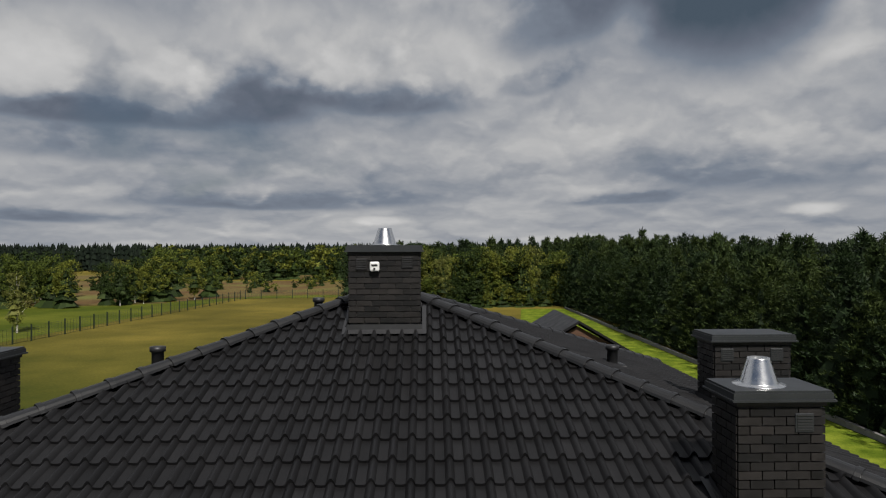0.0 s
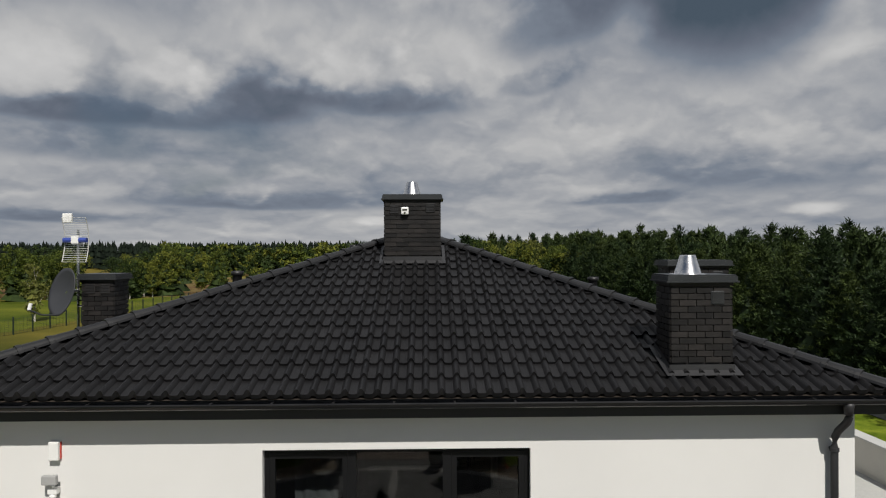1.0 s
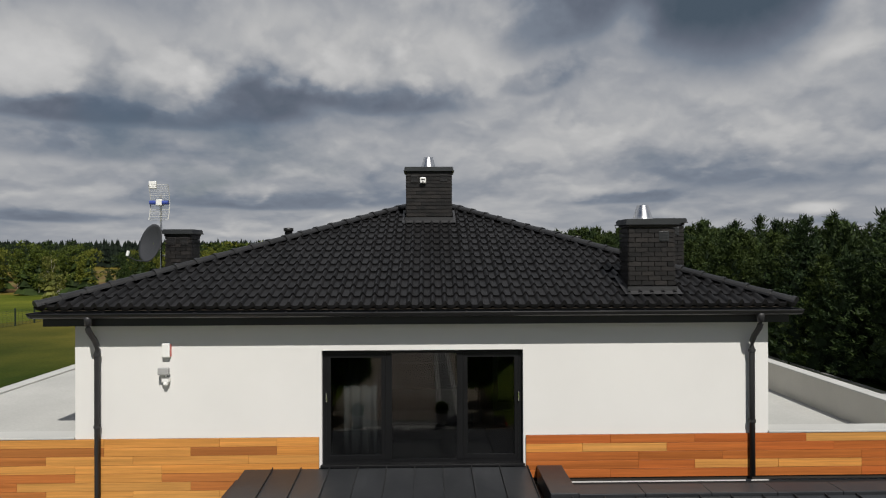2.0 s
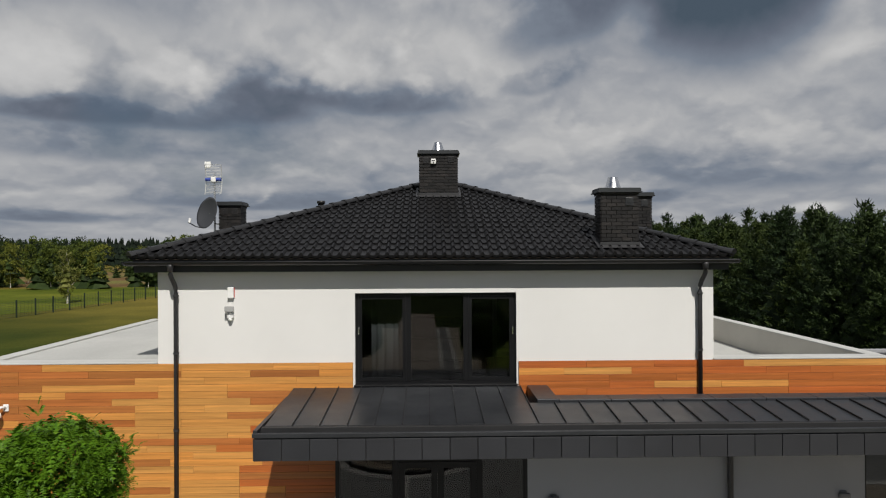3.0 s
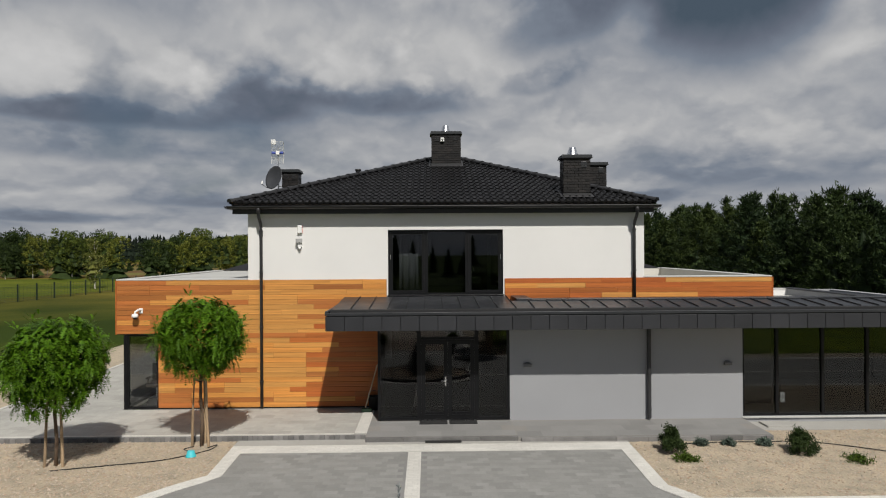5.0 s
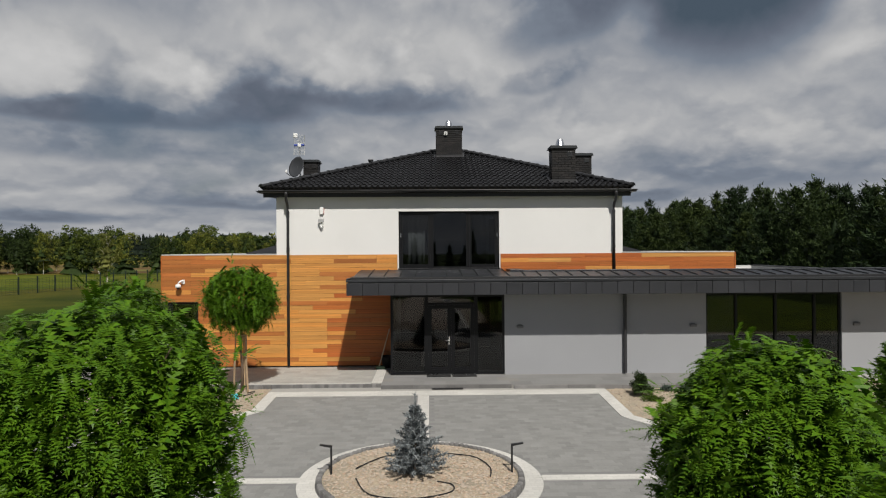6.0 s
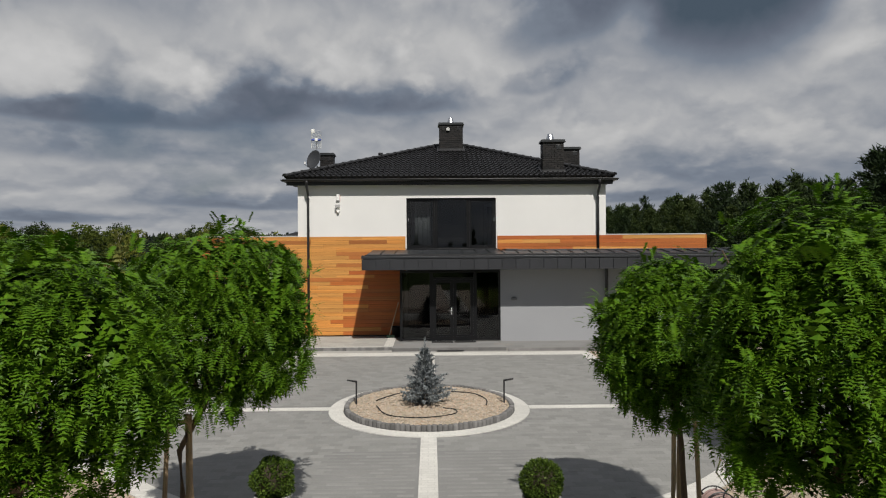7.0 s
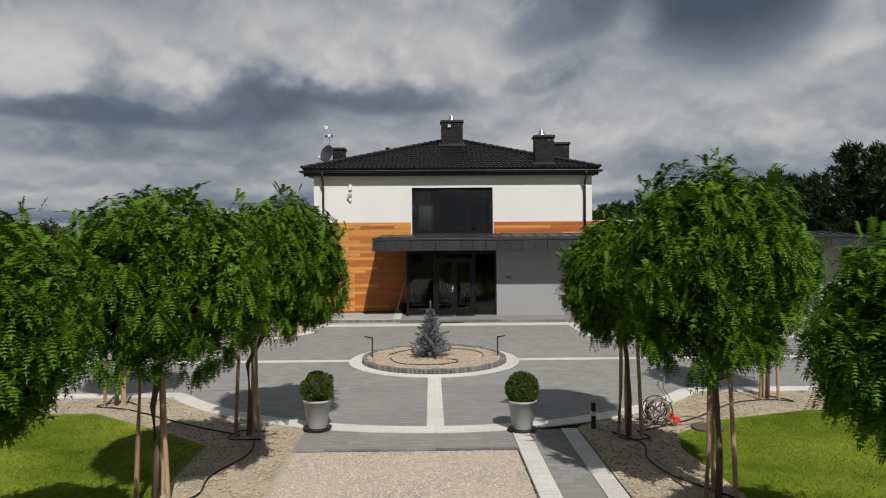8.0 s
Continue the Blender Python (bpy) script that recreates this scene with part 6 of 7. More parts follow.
hose("irrigation_hose", [(-5.5, -3.4), (-5.35, -3.2), (-5.45, -3.6), (-6.2, -4.2), (-7.2, -4.5), (-8.3, -4.8)], 0.011, "black irrigation hose lying on gravel")
hose("irrigation_hose", [(-5.85, -3.3), (-6.0, -3.5), (-5.8, -3.65)], 0.011, "black irrigation hose looped at a tree")
hose("irrigation_hose", [(5.2, -3.5), (6.0, -3.42), (7.0, -3.4), (8.2, -3.45), (9.2, -3.9), (10.2, -4.6)], 0.011, "black irrigation hose lying on gravel")
hose("irrigation_hose", [(-1.9, -10.0), (-1.6, -10.75), (-0.9, -10.95), (-0.3, -10.7), (-0.25, -10.35), (-0.5, -10.2)], 0.011, "black irrigation hose in the round bed", lift=0.10)
hose("irrigation_hose", [(-1.95, -9.5), (-1.5, -8.9), (-1.0, -8.75)], 0.011, "black irrigation hose in the round bed", lift=0.10)
hose("irrigation_hose", [(-0.3, -8.75), (0.2, -8.95), (0.45, -9.5), (0.42, -10.0)], 0.011, "black irrigation hose in the round bed", lift=0.10)

RED = surface("red_plastic", (0.55, 0.05, 0.03), 0.4, vary=0.1, bump=0)
HOSE_G = surface("hose_green", (0.05, 0.10, 0.06), 0.6, vary=0.15, bump=0)
PINKISH = surface("worn_pink_hose", (0.30, 0.20, 0.18), 0.6, vary=0.2, bump=0.05)


def hose_reel(x, y):
    z = ground_z(y)
    t = thing("hose_reel", (x, y, z), "garden hose reel on a metal frame with wound hose", "hose reel")
    for s in (-0.14, 0.14):
        bm = bmesh.new()
        tube(bm, [(x - 0.22, y + s, z + 0.01), (x + 0.20, y + s, z + 0.40), (x + 0.05, y + s, z + 0.62)], 0.013, 8)
        tube(bm, [(x + 0.25, y + s, z + 0.02), (x - 0.18, y + s, z + 0.38)], 0.013, 8)
        part("side_frame", bm, STEEL, t)
    bm = bmesh.new()
    tube(bm, [(x + 0.05, y - 0.14, z + 0.62), (x + 0.09, y - 0.1, z + 0.80), (x + 0.09, y + 0.1, z + 0.80), (x + 0.05, y + 0.14, z + 0.62)], 0.013, 8)
    part("pull_bar", bm, STEEL, t)
    bm = bmesh.new()
    for k in range(7):
        r = 0.16 + 0.012 * (k % 3)
        yy = y - 0.10 + k * 0.033
        tube(bm, [(x + r * math.cos(a), yy, z + 0.24 + r * math.sin(a)) for a in np.linspace(0, 2 * math.pi, 21)], 0.014, 6, cap=False)
    part("wound_hose", bm, PINKISH, t, "wound pinkish grey hose")
    for s in (-0.12, 0.12):
        bm = bmesh.new()
        tube(bm, [(x + 0.21 * math.cos(a), y + s, z + 0.24 + 0.21 * math.sin(a)) for a in np.linspace(0, 2 * math.pi, 25)], 0.010, 6, cap=False)
        for a in (0.3, 1.35, 2.4):
            tube(bm, [(x + 0.21 * math.cos(a), y + s, z + 0.24 + 0.21 * math.sin(a)), (x - 0.21 * math.cos(a), y + s, z + 0.24 - 0.21 * math.sin(a))], 0.008, 6)
        part("drum_side", bm, BLACK, t)
    bm = bmesh.new()
    tube(bm, [(x + 0.27, y - 0.17, z + 0.10), (x + 0.27, y - 0.11, z + 0.10)], 0.055, 18)
    part("wheel", bm, RED, t, "red plastic wheel")
    bm = bmesh.new()
    tube(bm, [(x + 0.27, y + 0.11, z + 0.10), (x + 0.27, y + 0.17, z + 0.10)], 0.055, 18)
    part("wheel", bm, RED, t, "red plastic wheel")


hose_reel(2.88, -15.9)
hose("garden_hose", [(3.0, -15.75), (3.5, -15.45), (3.75, -15.7), (3.3, -15.95), (2.95, -15.85)], 0.013, "loose loop of grey garden hose", PINKISH)
hose("garden_hose", [(2.75, -15.8), (2.5, -15.75), (2.35, -15.6), (2.6, -15.45)], 0.012, "loose loop of green garden hose", HOSE_G)

bm = boxes((1.745, 1.815, -16.09, -16.02, -0.34, 0.08), bevel=0.006)
post = thing("bollard_lamp", (1.78, -16.05, -0.33), "short black bollard lamp with a pale band", "bollard lamp")
part("post", bm, BLACK, post)
part("band", boxes((1.744, 1.816, -16.095, -16.015, -0.13, -0.06)), PLASTIC_W, post)
bm = bmesh.new()
lathe(bm, [(0.0, 0.02), (0.24, 0.02), (0.26, 0.012), (0.26, -0.02)], (3.62, -16.12, ground_z(-16.12)), 24)
lid = part("manhole_cover", bm, surface("worn_cast_lid", (0.085, 0.072, 0.058), 0.8, vary=0.3, scale=6, bump=0.3), None, "round grey manhole cover set in gravel")
lid["category"] = "manhole cover"

for x0, x1 in ((-0.72, -0.02), (0.03, 0.73)):
    m = part("door_mat", boxes((x0, x1, -1.98, -1.68, TERRACE + 0.006, TERRACE + 0.028), bevel=0.006), RUBBER, None, "black rubber mat before the entrance door")
    m["category"], m["group"] = "door mat", "mats at the entrance"
m = part("door_mat", boxes((-0.57, 0.27, -3.27, -3.07, 0.045, 0.066), bevel=0.006), RUBBER, None, "black rubber mat on the pale door step")
m["category"], m["group"] = "door mat", "mats at the entrance"

CYAN = surface("turquoise_plastic", (0.05, 0.45, 0.50), 0.4, vary=0.06, bump=0)
bm = bmesh.new()
lathe(bm, [(0.0, 0.13), (0.06, 0.128), (0.075, 0.12), (0.10, 0.02), (0.115, 0.015), (0.115, 0.0)], (-5.69, -3.95, ground_z(-3.95)), 24)
b = part("toy_bucket", bm, CYAN, None, "small turquoise plastic bucket lying upside down on gravel", smooth=True)
b["category"] = "bucket"

broom = thing("broom", (-1.98, -0.35, TERRACE), "broom with pale stick leaning beside the entrance", "broom")
bm = bmesh.new()
tube(bm, [(-2.20, -0.55, TERRACE + 0.08), (-1.90, -0.12, 1.34)], 0.016, 8)
part("stick", bm, surface("pale_stick", (0.62, 0.52, 0.36), 0.6, vary=0.1), broom)
part("brush", boxes((-2.30, -2.02, -0.62, -0.50, TERRACE + 0.005, TERRACE + 0.10), bevel=0.015), HOSE_G, broom)
sack = thing("bucket", (-1.97, -0.30, TERRACE), "black rubber bucket beside the entrance", "bucket")
bm = bmesh.new()
lathe(bm, [(0.0, 0.01), (0.13, 0.01), (0.17, 0.34), (0.18, 0.345), (0.18, 0.365), (0.16, 0.36), (0.13, 0.06), (0.0, 0.05)], (-1.98, -0.28, TERRACE + 0.005), 24)
part("tub", bm, RUBBER, sack, smooth=True)
bm = bmesh.new()
tube(bm, [(-1.98 + 0.17 * math.cos(a), -0.28, TERRACE + 0.35 + 0.17 * math.sin(a)) for a in np.linspace(0.1, 3.04, 12)], 0.006, 6)
part("handle", bm, STEEL, sack)

# ---- cameras, sensors, dish and aerials on the house ----


def dome_camera(x, y, z, label, big=True):
    t = thing("security_camera", (x, y, z), label, "camera")
    part("wall_plate", boxes((x - 0.02, x + 0.09, y - 0.03, y, z + 0.05, z + 0.19), bevel=0.012), PLASTIC_W, t)
    bm = bmesh.new()
    tube(bm, [(x + 0.035, y - 0.02, z + 0.13), (x + 0.0, y - 0.12, z + 0.15), (x - 0.06, y - 0.15, z + 0.10), (x - 0.07, y - 0.15, z + 0.02)], 0.028, 10)
    part("arm", bm, PLASTIC_W, t, smooth=True)
    bm = bmesh.new()
    lathe(bm, [(0.03, 0.06), (0.075, 0.04), (0.09, -0.01), (0.085, -0.05), (0.0, -0.055)], (x - 0.07, y - 0.15, z - 0.0), 20)
    part("housing", bm, PLASTIC_W, t, smooth=True)
    bm = bmesh.new()
    bmesh.ops.create_uvsphere(bm, u_segments=16, v_segments=8, radius=0.06, matrix=Matrix.Translation((x - 0.07, y - 0.15, z - 0.05)))
    part("dome", bm, BLACK, t, smooth=True)


dome_camera(-8.42, -0.036, 2.74, "white dome camera on a bracket on the cedar boards")

cam1 = thing("security_camera", (-0.03, 3.43, 8.05), "white box camera on the dark brick chimney", "camera")
part("housing", boxes((-0.075, 0.055, 3.365, 3.438, 8.03, 8.16), bevel=0.022), PLASTIC_W, cam1)
part("lens_bar", boxes((-0.05, 0.03, 3.358, 3.366, 8.10, 8.125), bevel=0.003), BLACK, cam1)
bm = bmesh.new()
tube(bm, [(-0.01, 3.355, 8.065), (-0.01, 3.37, 8.065)], 0.014, 12)
part("lens", bm, BLACK, cam1)

al = thing("alarm_siren", (-4.02, -0.05, 4.98), "white alarm siren box with a red side on the wall", "alarm box")
part("cover", boxes((-4.085, -3.965, -0.075, -0.001, 4.97, 5.19), bevel=0.012), PLASTIC_W, al)
part("strobe", boxes((-3.964, -3.957, -0.030, -0.003, 4.98, 5.18)), RED, al)
fl = thing("flood_light", (-4.03, -0.05, 4.6), "grey flood light with white sensor on the wall", "flood light")
part("lamp_body", boxes((-4.12, -3.95, -0.16, -0.09, 4.71, 4.82), bevel=0.012), POT, fl)
part("bracket", boxes((-4.05, -4.02, -0.10, 0.0, 4.66, 4.73)), PLASTIC_W, fl)
part("sensor", boxes((-4.08, -3.97, -0.10, -0.0, 4.58, 4.66), bevel=0.012), PLASTIC_W, fl)
bm = bmesh.new()
bmesh.ops.create_uvsphere(bm, u_segments=14, v_segments=8, radius=0.04, matrix=Matrix.Translation((-4.025, -0.07, 4.56)))
part("sensor_eye", bm, PLASTIC_W, fl, smooth=True)

DISH = surface("graphite_dish", (0.035, 0.037, 0.042), 0.55, vary=0.1, scale=3, fine=50, bump=0.05)
dish = thing("satellite_dish", (-5.25, 3.05, 6.1), "graphite satellite dish on a mast beside the chimney", "satellite dish")
axis = Vector((-0.55, -0.80, 0.25)).normalized()
dc = Vector((-5.34, 2.62, 6.80))
bm = bmesh.new()
u = axis.cross(Vector((0, 0, 1))).normalized()
w = u.cross(axis)
rings = []
for r in np.linspace(0.02, 1, 9):
    rings.append([bm.verts.new(dc + (u * math.cos(a) * 0.35 + w * math.sin(a) * 0.385) * r + axis * (0.085 * r * r - 0.085)) for a in np.linspace(0, 2 * math.pi, 33)[:-1]])
for a, b in zip(rings, rings[1:]):
    for k in range(32):
        bm.faces.new((a[k], a[(k + 1) % 32], b[(k + 1) % 32], b[k]))
bm.faces.new(rings[0][::-1])
r = bmesh.ops.extrude_face_region(bm, geom=bm.faces[:], use_keep_orig=True)
bmesh.ops.translate(bm, vec=-axis * 0.012, verts=[g for g in r["geom"] if isinstance(g, bmesh.types.BMVert)])
part("reflector", bm, DISH, dish, smooth=True)
bm = bmesh.new()
lnb = dc + axis * 0.42 - w * 0.36
tube(bm, [dc - w * 0.37, dc - w * 0.40 + axis * 0.2, lnb], 0.012, 8)
part("feed_arm", bm, DISH, dish)
bm = bmesh.new()
tube(bm, [lnb - axis * 0.02, lnb - axis * 0.02 + w * 0.10], 0.028, 12)
part("feed_horn", bm, PLASTIC_W, dish, "small white receiver head", smooth=False)
bm = bmesh.new()
tube(bm, [(-5.27, 3.0, roof_height(-5.27, 3.0) - 0.02), (-5.27, 3.0, 7.78)], 0.022, 10)
tube(bm, [(-5.27, 3.0, 6.8), dc - axis * 0.09], 0.025, 8)
tube(bm, [(-5.27, 3.0, 6.55), (-5.10, 3.0, 6.55)], 0.015, 8)
part("mast", bm, STEEL, dish, "galvanised mast")

BLUE = surface("blue_sleeve", (0.03, 0.06, 0.30), 0.5, vary=0.1, bump=0)
aer = thing("aerial", (-5.27, 3.0, 7.6), "white wire grid aerial with blue sleeves on the mast", "aerial")
WIRE = surface("white_wire", (0.50, 0.50, 0.47), 0.5, 0.0, vary=0.08, bump=0)
part("panel", boxes((-5.49, -5.34, 2.93, 2.99, 7.885, 8.04), bevel=0.012), PLASTIC_W, aer)


def bow(z):
    return 2.97 - 0.10 * ((z - 7.61) / 0.36) ** 2


for xx in (-5.465, -5.085):
    bm = bmesh.new()
    tube(bm, [(xx, bow(z), z) for z in np.linspace(7.26, 7.965, 9)], 0.008, 6)
    part("grid_side", bm, WIRE, aer)
for z in np.linspace(7.26, 7.965, 21):
    bm = bmesh.new()
    tube(bm, [(-5.465, bow(z), z), (-5.085, bow(z), z)], 0.0042, 5)
    part("grid_rod", bm, WIRE, aer)
for a, b in ((-5.46, -5.33), (-5.21, -5.09)):
    bm = bmesh.new()
    tube(bm, [(a, 2.92, 7.61), (b, 2.92, 7.61)], 0.042, 10)
    part("sleeve", bm, BLUE, aer, "blue sleeve")
part("clamp", boxes((-5.33, -5.21, 2.88, 3.01, 7.55, 7.67), bevel=0.012), PLASTIC_W, aer)

# ---- fields, fence and woods behind ----
BROAD = leafy("broad_leaf", (0.060, 0.086, 0.015), (0.092, 0.115, 0.020), 0.6, 0.2, 0.3)
BIRCHLEAF = leafy("birch_leaf", (0.115, 0.135, 0.028), (0.16, 0.16, 0.045), 0.6, 0.25, 0.3)
PINE_B = leafy("pine_needle_olive", (0.028, 0.044, 0.012), (0.048, 0.067, 0.018), 0.6, 0.12, 0.30)
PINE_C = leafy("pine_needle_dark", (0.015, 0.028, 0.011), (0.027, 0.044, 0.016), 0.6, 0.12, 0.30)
BROAD_B = leafy("broad_leaf_yellow", (0.11, 0.125, 0.018), (0.155, 0.165, 0.028), 0.6, 0.2, 0.3)
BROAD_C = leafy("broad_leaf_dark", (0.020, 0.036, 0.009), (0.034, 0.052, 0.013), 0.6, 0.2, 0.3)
PINEBARK = surface("pine_bark", (0.035, 0.025, 0.018), 0.95, vary=0.3, bump=0.4)
FARPINE = leafy("far_pine", (0.007, 0.012, 0.008), (0.012, 0.019, 0.011), 0.8, 0.1, 0.3)
BIRCHBARK = surface("birch_bark", (0.55, 0.52, 0.47), 0.8, vary=0.4, scale=3, fine=9, bump=0.2, stretch=(1, 1, 3))
STRIP = surface("green_meadow", (0.060, 0.088, 0.009), 0.95, vary=0.3, scale=0.08, fine=4, bump=0.3, tint=(0.110, 0.115, 0.016), spec=0.05)
FENCE = surface("green_fence", (0.008, 0.020, 0.012), 0.6, vary=0.1, bump=0)


def patch(name, pts, lift, material, label):
    bm = bmesh.new()
    bm.faces.new([bm.verts.new((x, y, ground_z(y) - 0.03 + lift)) for x, y in pts])
    bm.normal_update()
    bmesh.ops.triangulate(bm, faces=bm.faces[:])
    if sum(f.normal.z for f in bm.faces) < 0:
        bmesh.ops.reverse_faces(bm, faces=bm.faces[:])
    return tagged(part(name, bm, material, kind="structure"), label, "ground")


def wavy(pts, amp, seed, n=10):
    g = random.Random(seed)
    out = []
    for (xa, ya), (xb, yb) in zip(pts, pts[1:] + pts[:1]):
        for k in range(n):
            t = k / n
            out.append((xa + (xb - xa) * t + g.uniform(-amp, amp), ya + (yb - ya) * t + g.uniform(-amp, amp)))
    return out


patch("heath", wavy([(-140, 98), (-44, 104), (-30, 125), (4, 128), (2, 175), (-60, 190), (-160, 190)], 2.0, 1), 0.03, HEATH, "brown dry heath beyond the fence")
patch("heath", wavy([(-120, 205), (-20, 200), (-10, 230), (-120, 240)], 3.0, 2), 0.03, HEATH, "brown dry heath before the far wood")
patch("meadow_strip", [(-90, 40), (-46, 40), (-38.5, 57), (-33, 116), (-4, 120), (-6, 125), (-31, 123), (-46, 102), (-90, 92)], 0.02, STRIP, "fresh green meadow beyond the fence")
patch("turf_strip", wavy([(9.5, 8.9), (20.1, 8.9), (20.1, 92), (14, 92), (9.5, 60)], 0.0, 3), 0.012, TURF, "fresh green lawn between the house and the wood")
patch("rear_drive", [(11.5, 14), (17.0, 14), (17.5, 44), (13.5, 46), (11.5, 40)], 0.025, PAVER, "grey paved drive behind the house")
part("edging_wall", boxes((20.2, 20.4, 2, 92, -0.2, 0.28)), KERB, kind="structure")

fence = thing("mesh_fence", (-36, 60, 0), "green wire mesh fence across the meadow", "fence")
FP = [(-42.0, 0.0), (-36.6, 57.0), (-31.0, 115.0), (-2.0, 119.0)]
for (xa, ya), (xb, yb) in zip(FP, FP[1:]):
    L = math.hypot(xb - xa, yb - ya)
    m = int(L / 2.5)
    for k in range(m):
        t = k / m
        x, y = xa + (xb - xa) * t, ya + (yb - ya) * t
        part("post", boxes((x - 0.05, x + 0.05, y - 0.05, y + 0.05, -0.1, 1.6)), FENCE, fence)
    bm = bmesh.new()
    for h in np.linspace(0.1, 1.4, 9):
        tube(bm, [(xa, ya, h), (xb, yb, h)], 0.011, 3)
    for k in range(int(L / 0.5)):
        t = k * 0.5 / L
        tube(bm, [(xa + (xb - xa) * t, ya + (yb - ya) * t, 0.05), (xa + (xb - xa) * t, ya + (yb - ya) * t, 1.45)], 0.009, 3, cap=False)
    part("wire_mesh", bm, FENCE, fence, kind="stuff")


def puffs(g, C, R, q, leaf, wid, flat=0.75):
    """Clumps of leaves about the points C: shells of leaves that face outwards."""
    n = len(C)
    u = unit(g.normal(0, 1, (n * q, 3)) + np.array([0, 0, 0.35]))
    r = np.repeat(R, q)[:, None]
    b = np.repeat(C, q, 0) + u * g.uniform(0.55, 1.0, (n * q, 1)) * r * np.array([1, 1, flat])
    way = unit(np.cross(u, g.normal(0, 1, (n * q, 3))) + u * 0.55)
    return tufts(g, b, way, g.uniform(0.6, 1.35, n * q) * leaf, wid, u)


def pine_shape(seed, n, leaf, m=80):
    """A young pine of height 1 about its foot: rising boughs in whorls, needle brushes along their outer part."""
    g = np.random.default_rng(seed)
    B, D = [], []
    whorls = 14
    for k in range(whorls):
        f = 0.03 + 0.90 * k / (whorls - 1)
        rad = 0.235 * (1 - f ** 1.35) ** 0.95 + 0.010
        c = max(4, int(m / whorls * 1.5 * (1 - f * 0.55)))
        for j in range(c):
            a = 2 * math.pi * (j + g.uniform(-0.4, 0.4)) / c + k * 1.3
            L = rad * g.uniform(0.65, 1.22)
            rise = g.uniform(0.15, 0.5) + 0.5 * f
            d = np.array([math.cos(a), math.sin(a), rise])
            for s in np.linspace(0.40, 1.0, 4):
                B.append(d * L * s + np.array([0, 0, f]) + g.normal(0, 0.010, 3))
                D.append(d / np.linalg.norm(d))
    for z in np.linspace(0.90, 0.99, 5):
        B.append(np.array([0, 0, z]))
        D.append(np.array([0, 0, 1.0]))
    q = max(4, n // len(B))
    B, D = np.repeat(np.array(B), q, 0), np.repeat(np.array(D), q, 0)
    way = unit(D * 0.55 + np.array([0, 0, 0.45]) + g.normal(0, 0.55, B.shape))
    T = tufts(g, B + g.normal(0, 0.010, B.shape), way, g.uniform(0.7, 1.5, len(B)) * leaf, 0.30)
    # an added solid core stops light and hides the trunk
    return np.concatenate([T, spire_shape(seed) * np.array([0.72, 0.72, 0.86])])


def spire_shape(seed):
    """A far pine: a stack of ragged skirts."""
    g = np.random.default_rng(seed)
    T = []
    for k in range(5):
        z0, z1, r = 0.05 + 0.19 * k, 0.42 + 0.145 * k, 0.2 * (1 - k / 5.6)
        a = np.linspace(0, 2 * math.pi, 9)[:-1] + g.uniform(0, 1)
        P = np.stack([np.cos(a) * r * g.uniform(0.7, 1.3, 8), np.sin(a) * r * g.uniform(0.7, 1.3, 8), z0 + g.uniform(-0.04, 0.04, 8)], 1)
        for j in range(8):
            T.append((P[j], P[(j + 1) % 8], (0, 0, z1)))
    return np.array(T)


def broad_shape(seed, n, leaf, wide=0.30, low=0.22, m=60, foot=0.27):
    """A broad-leaved tree of height 1: many lumps of leaves with gaps between them."""
    g = np.random.default_rng(seed)
    C, R = [], []
    for k in range(m):
        f = g.uniform(low, 0.93)
        w = wide * math.sin(math.pi * min(max((f - low * 0.7) / (1.05 - low * 0.7), 0.05), 0.95)) ** 0.7
        a, s = g.uniform(0, 2 * math.pi), w * g.uniform(0.25, 0.95)
        C.append((math.cos(a) * s, math.sin(a) * s, f))
        R.append(g.uniform(0.045, 0.085))
    inner = spire_shape(seed) * np.array([0.7 if foot > 0.2 else 1.25, 0.7 if foot > 0.2 else 1.25, 0.77 - foot]) + np.array([0, 0, foot])
    return np.concatenate([puffs(g, np.array(C), np.array(R), max(4, n // m), leaf, 0.65, 0.8), inner])


def trunk_shape(r0, h):
    a = np.linspace(0, 2 * math.pi, 6)[:-1]
    lo = np.stack([np.cos(a) * r0, np.sin(a) * r0, 0 * a], 1)
    hi = np.stack([np.cos(a) * r0 * 0.3, np.sin(a) * r0 * 0.3, 0 * a + h], 1)
    T = []
    for k in range(5):
        j = (k + 1) % 5
        T += [(lo[k], lo[j], hi[j]), (lo[k], hi[j], hi[k])]
    return np.array(T)


def wood(name, spots, shapes, trunk, materials, label, seed):
    """Many trees joined: spots are (x, y, height, wide); the last material is the bark, each tree takes one of the others."""
    g = np.random.default_rng(seed)
    TT, II = [], []
    for x, y, h, wd in spots:
        s = shapes[g.integers(len(shapes))]
        a = g.uniform(0, 2 * math.pi)
        c, d = math.cos(a), math.sin(a)
        M = np.array([[c, -d, 0], [d, c, 0], [0, 0, 1]])
        leaf_i = int(g.integers(len(materials) - 1))
        for t, i in ((s, leaf_i), (trunk, len(materials) - 1)):
            W = t @ M.T * np.array([h * wd, h * wd, h]) + np.array([x, y, -0.05])
            TT.append(W)
            q = np.full(len(t), i)
            # the core takes the darkest leaf: shade within the crown, done by colour
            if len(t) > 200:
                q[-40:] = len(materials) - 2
            II.append(q)
    T = np.concatenate(TT)
    return mesh_np(name, T.reshape(-1, 3), np.arange(3 * len(T)).reshape(-1, 3), materials, np.concatenate(II), label=label, kind="stuff", category="wood")


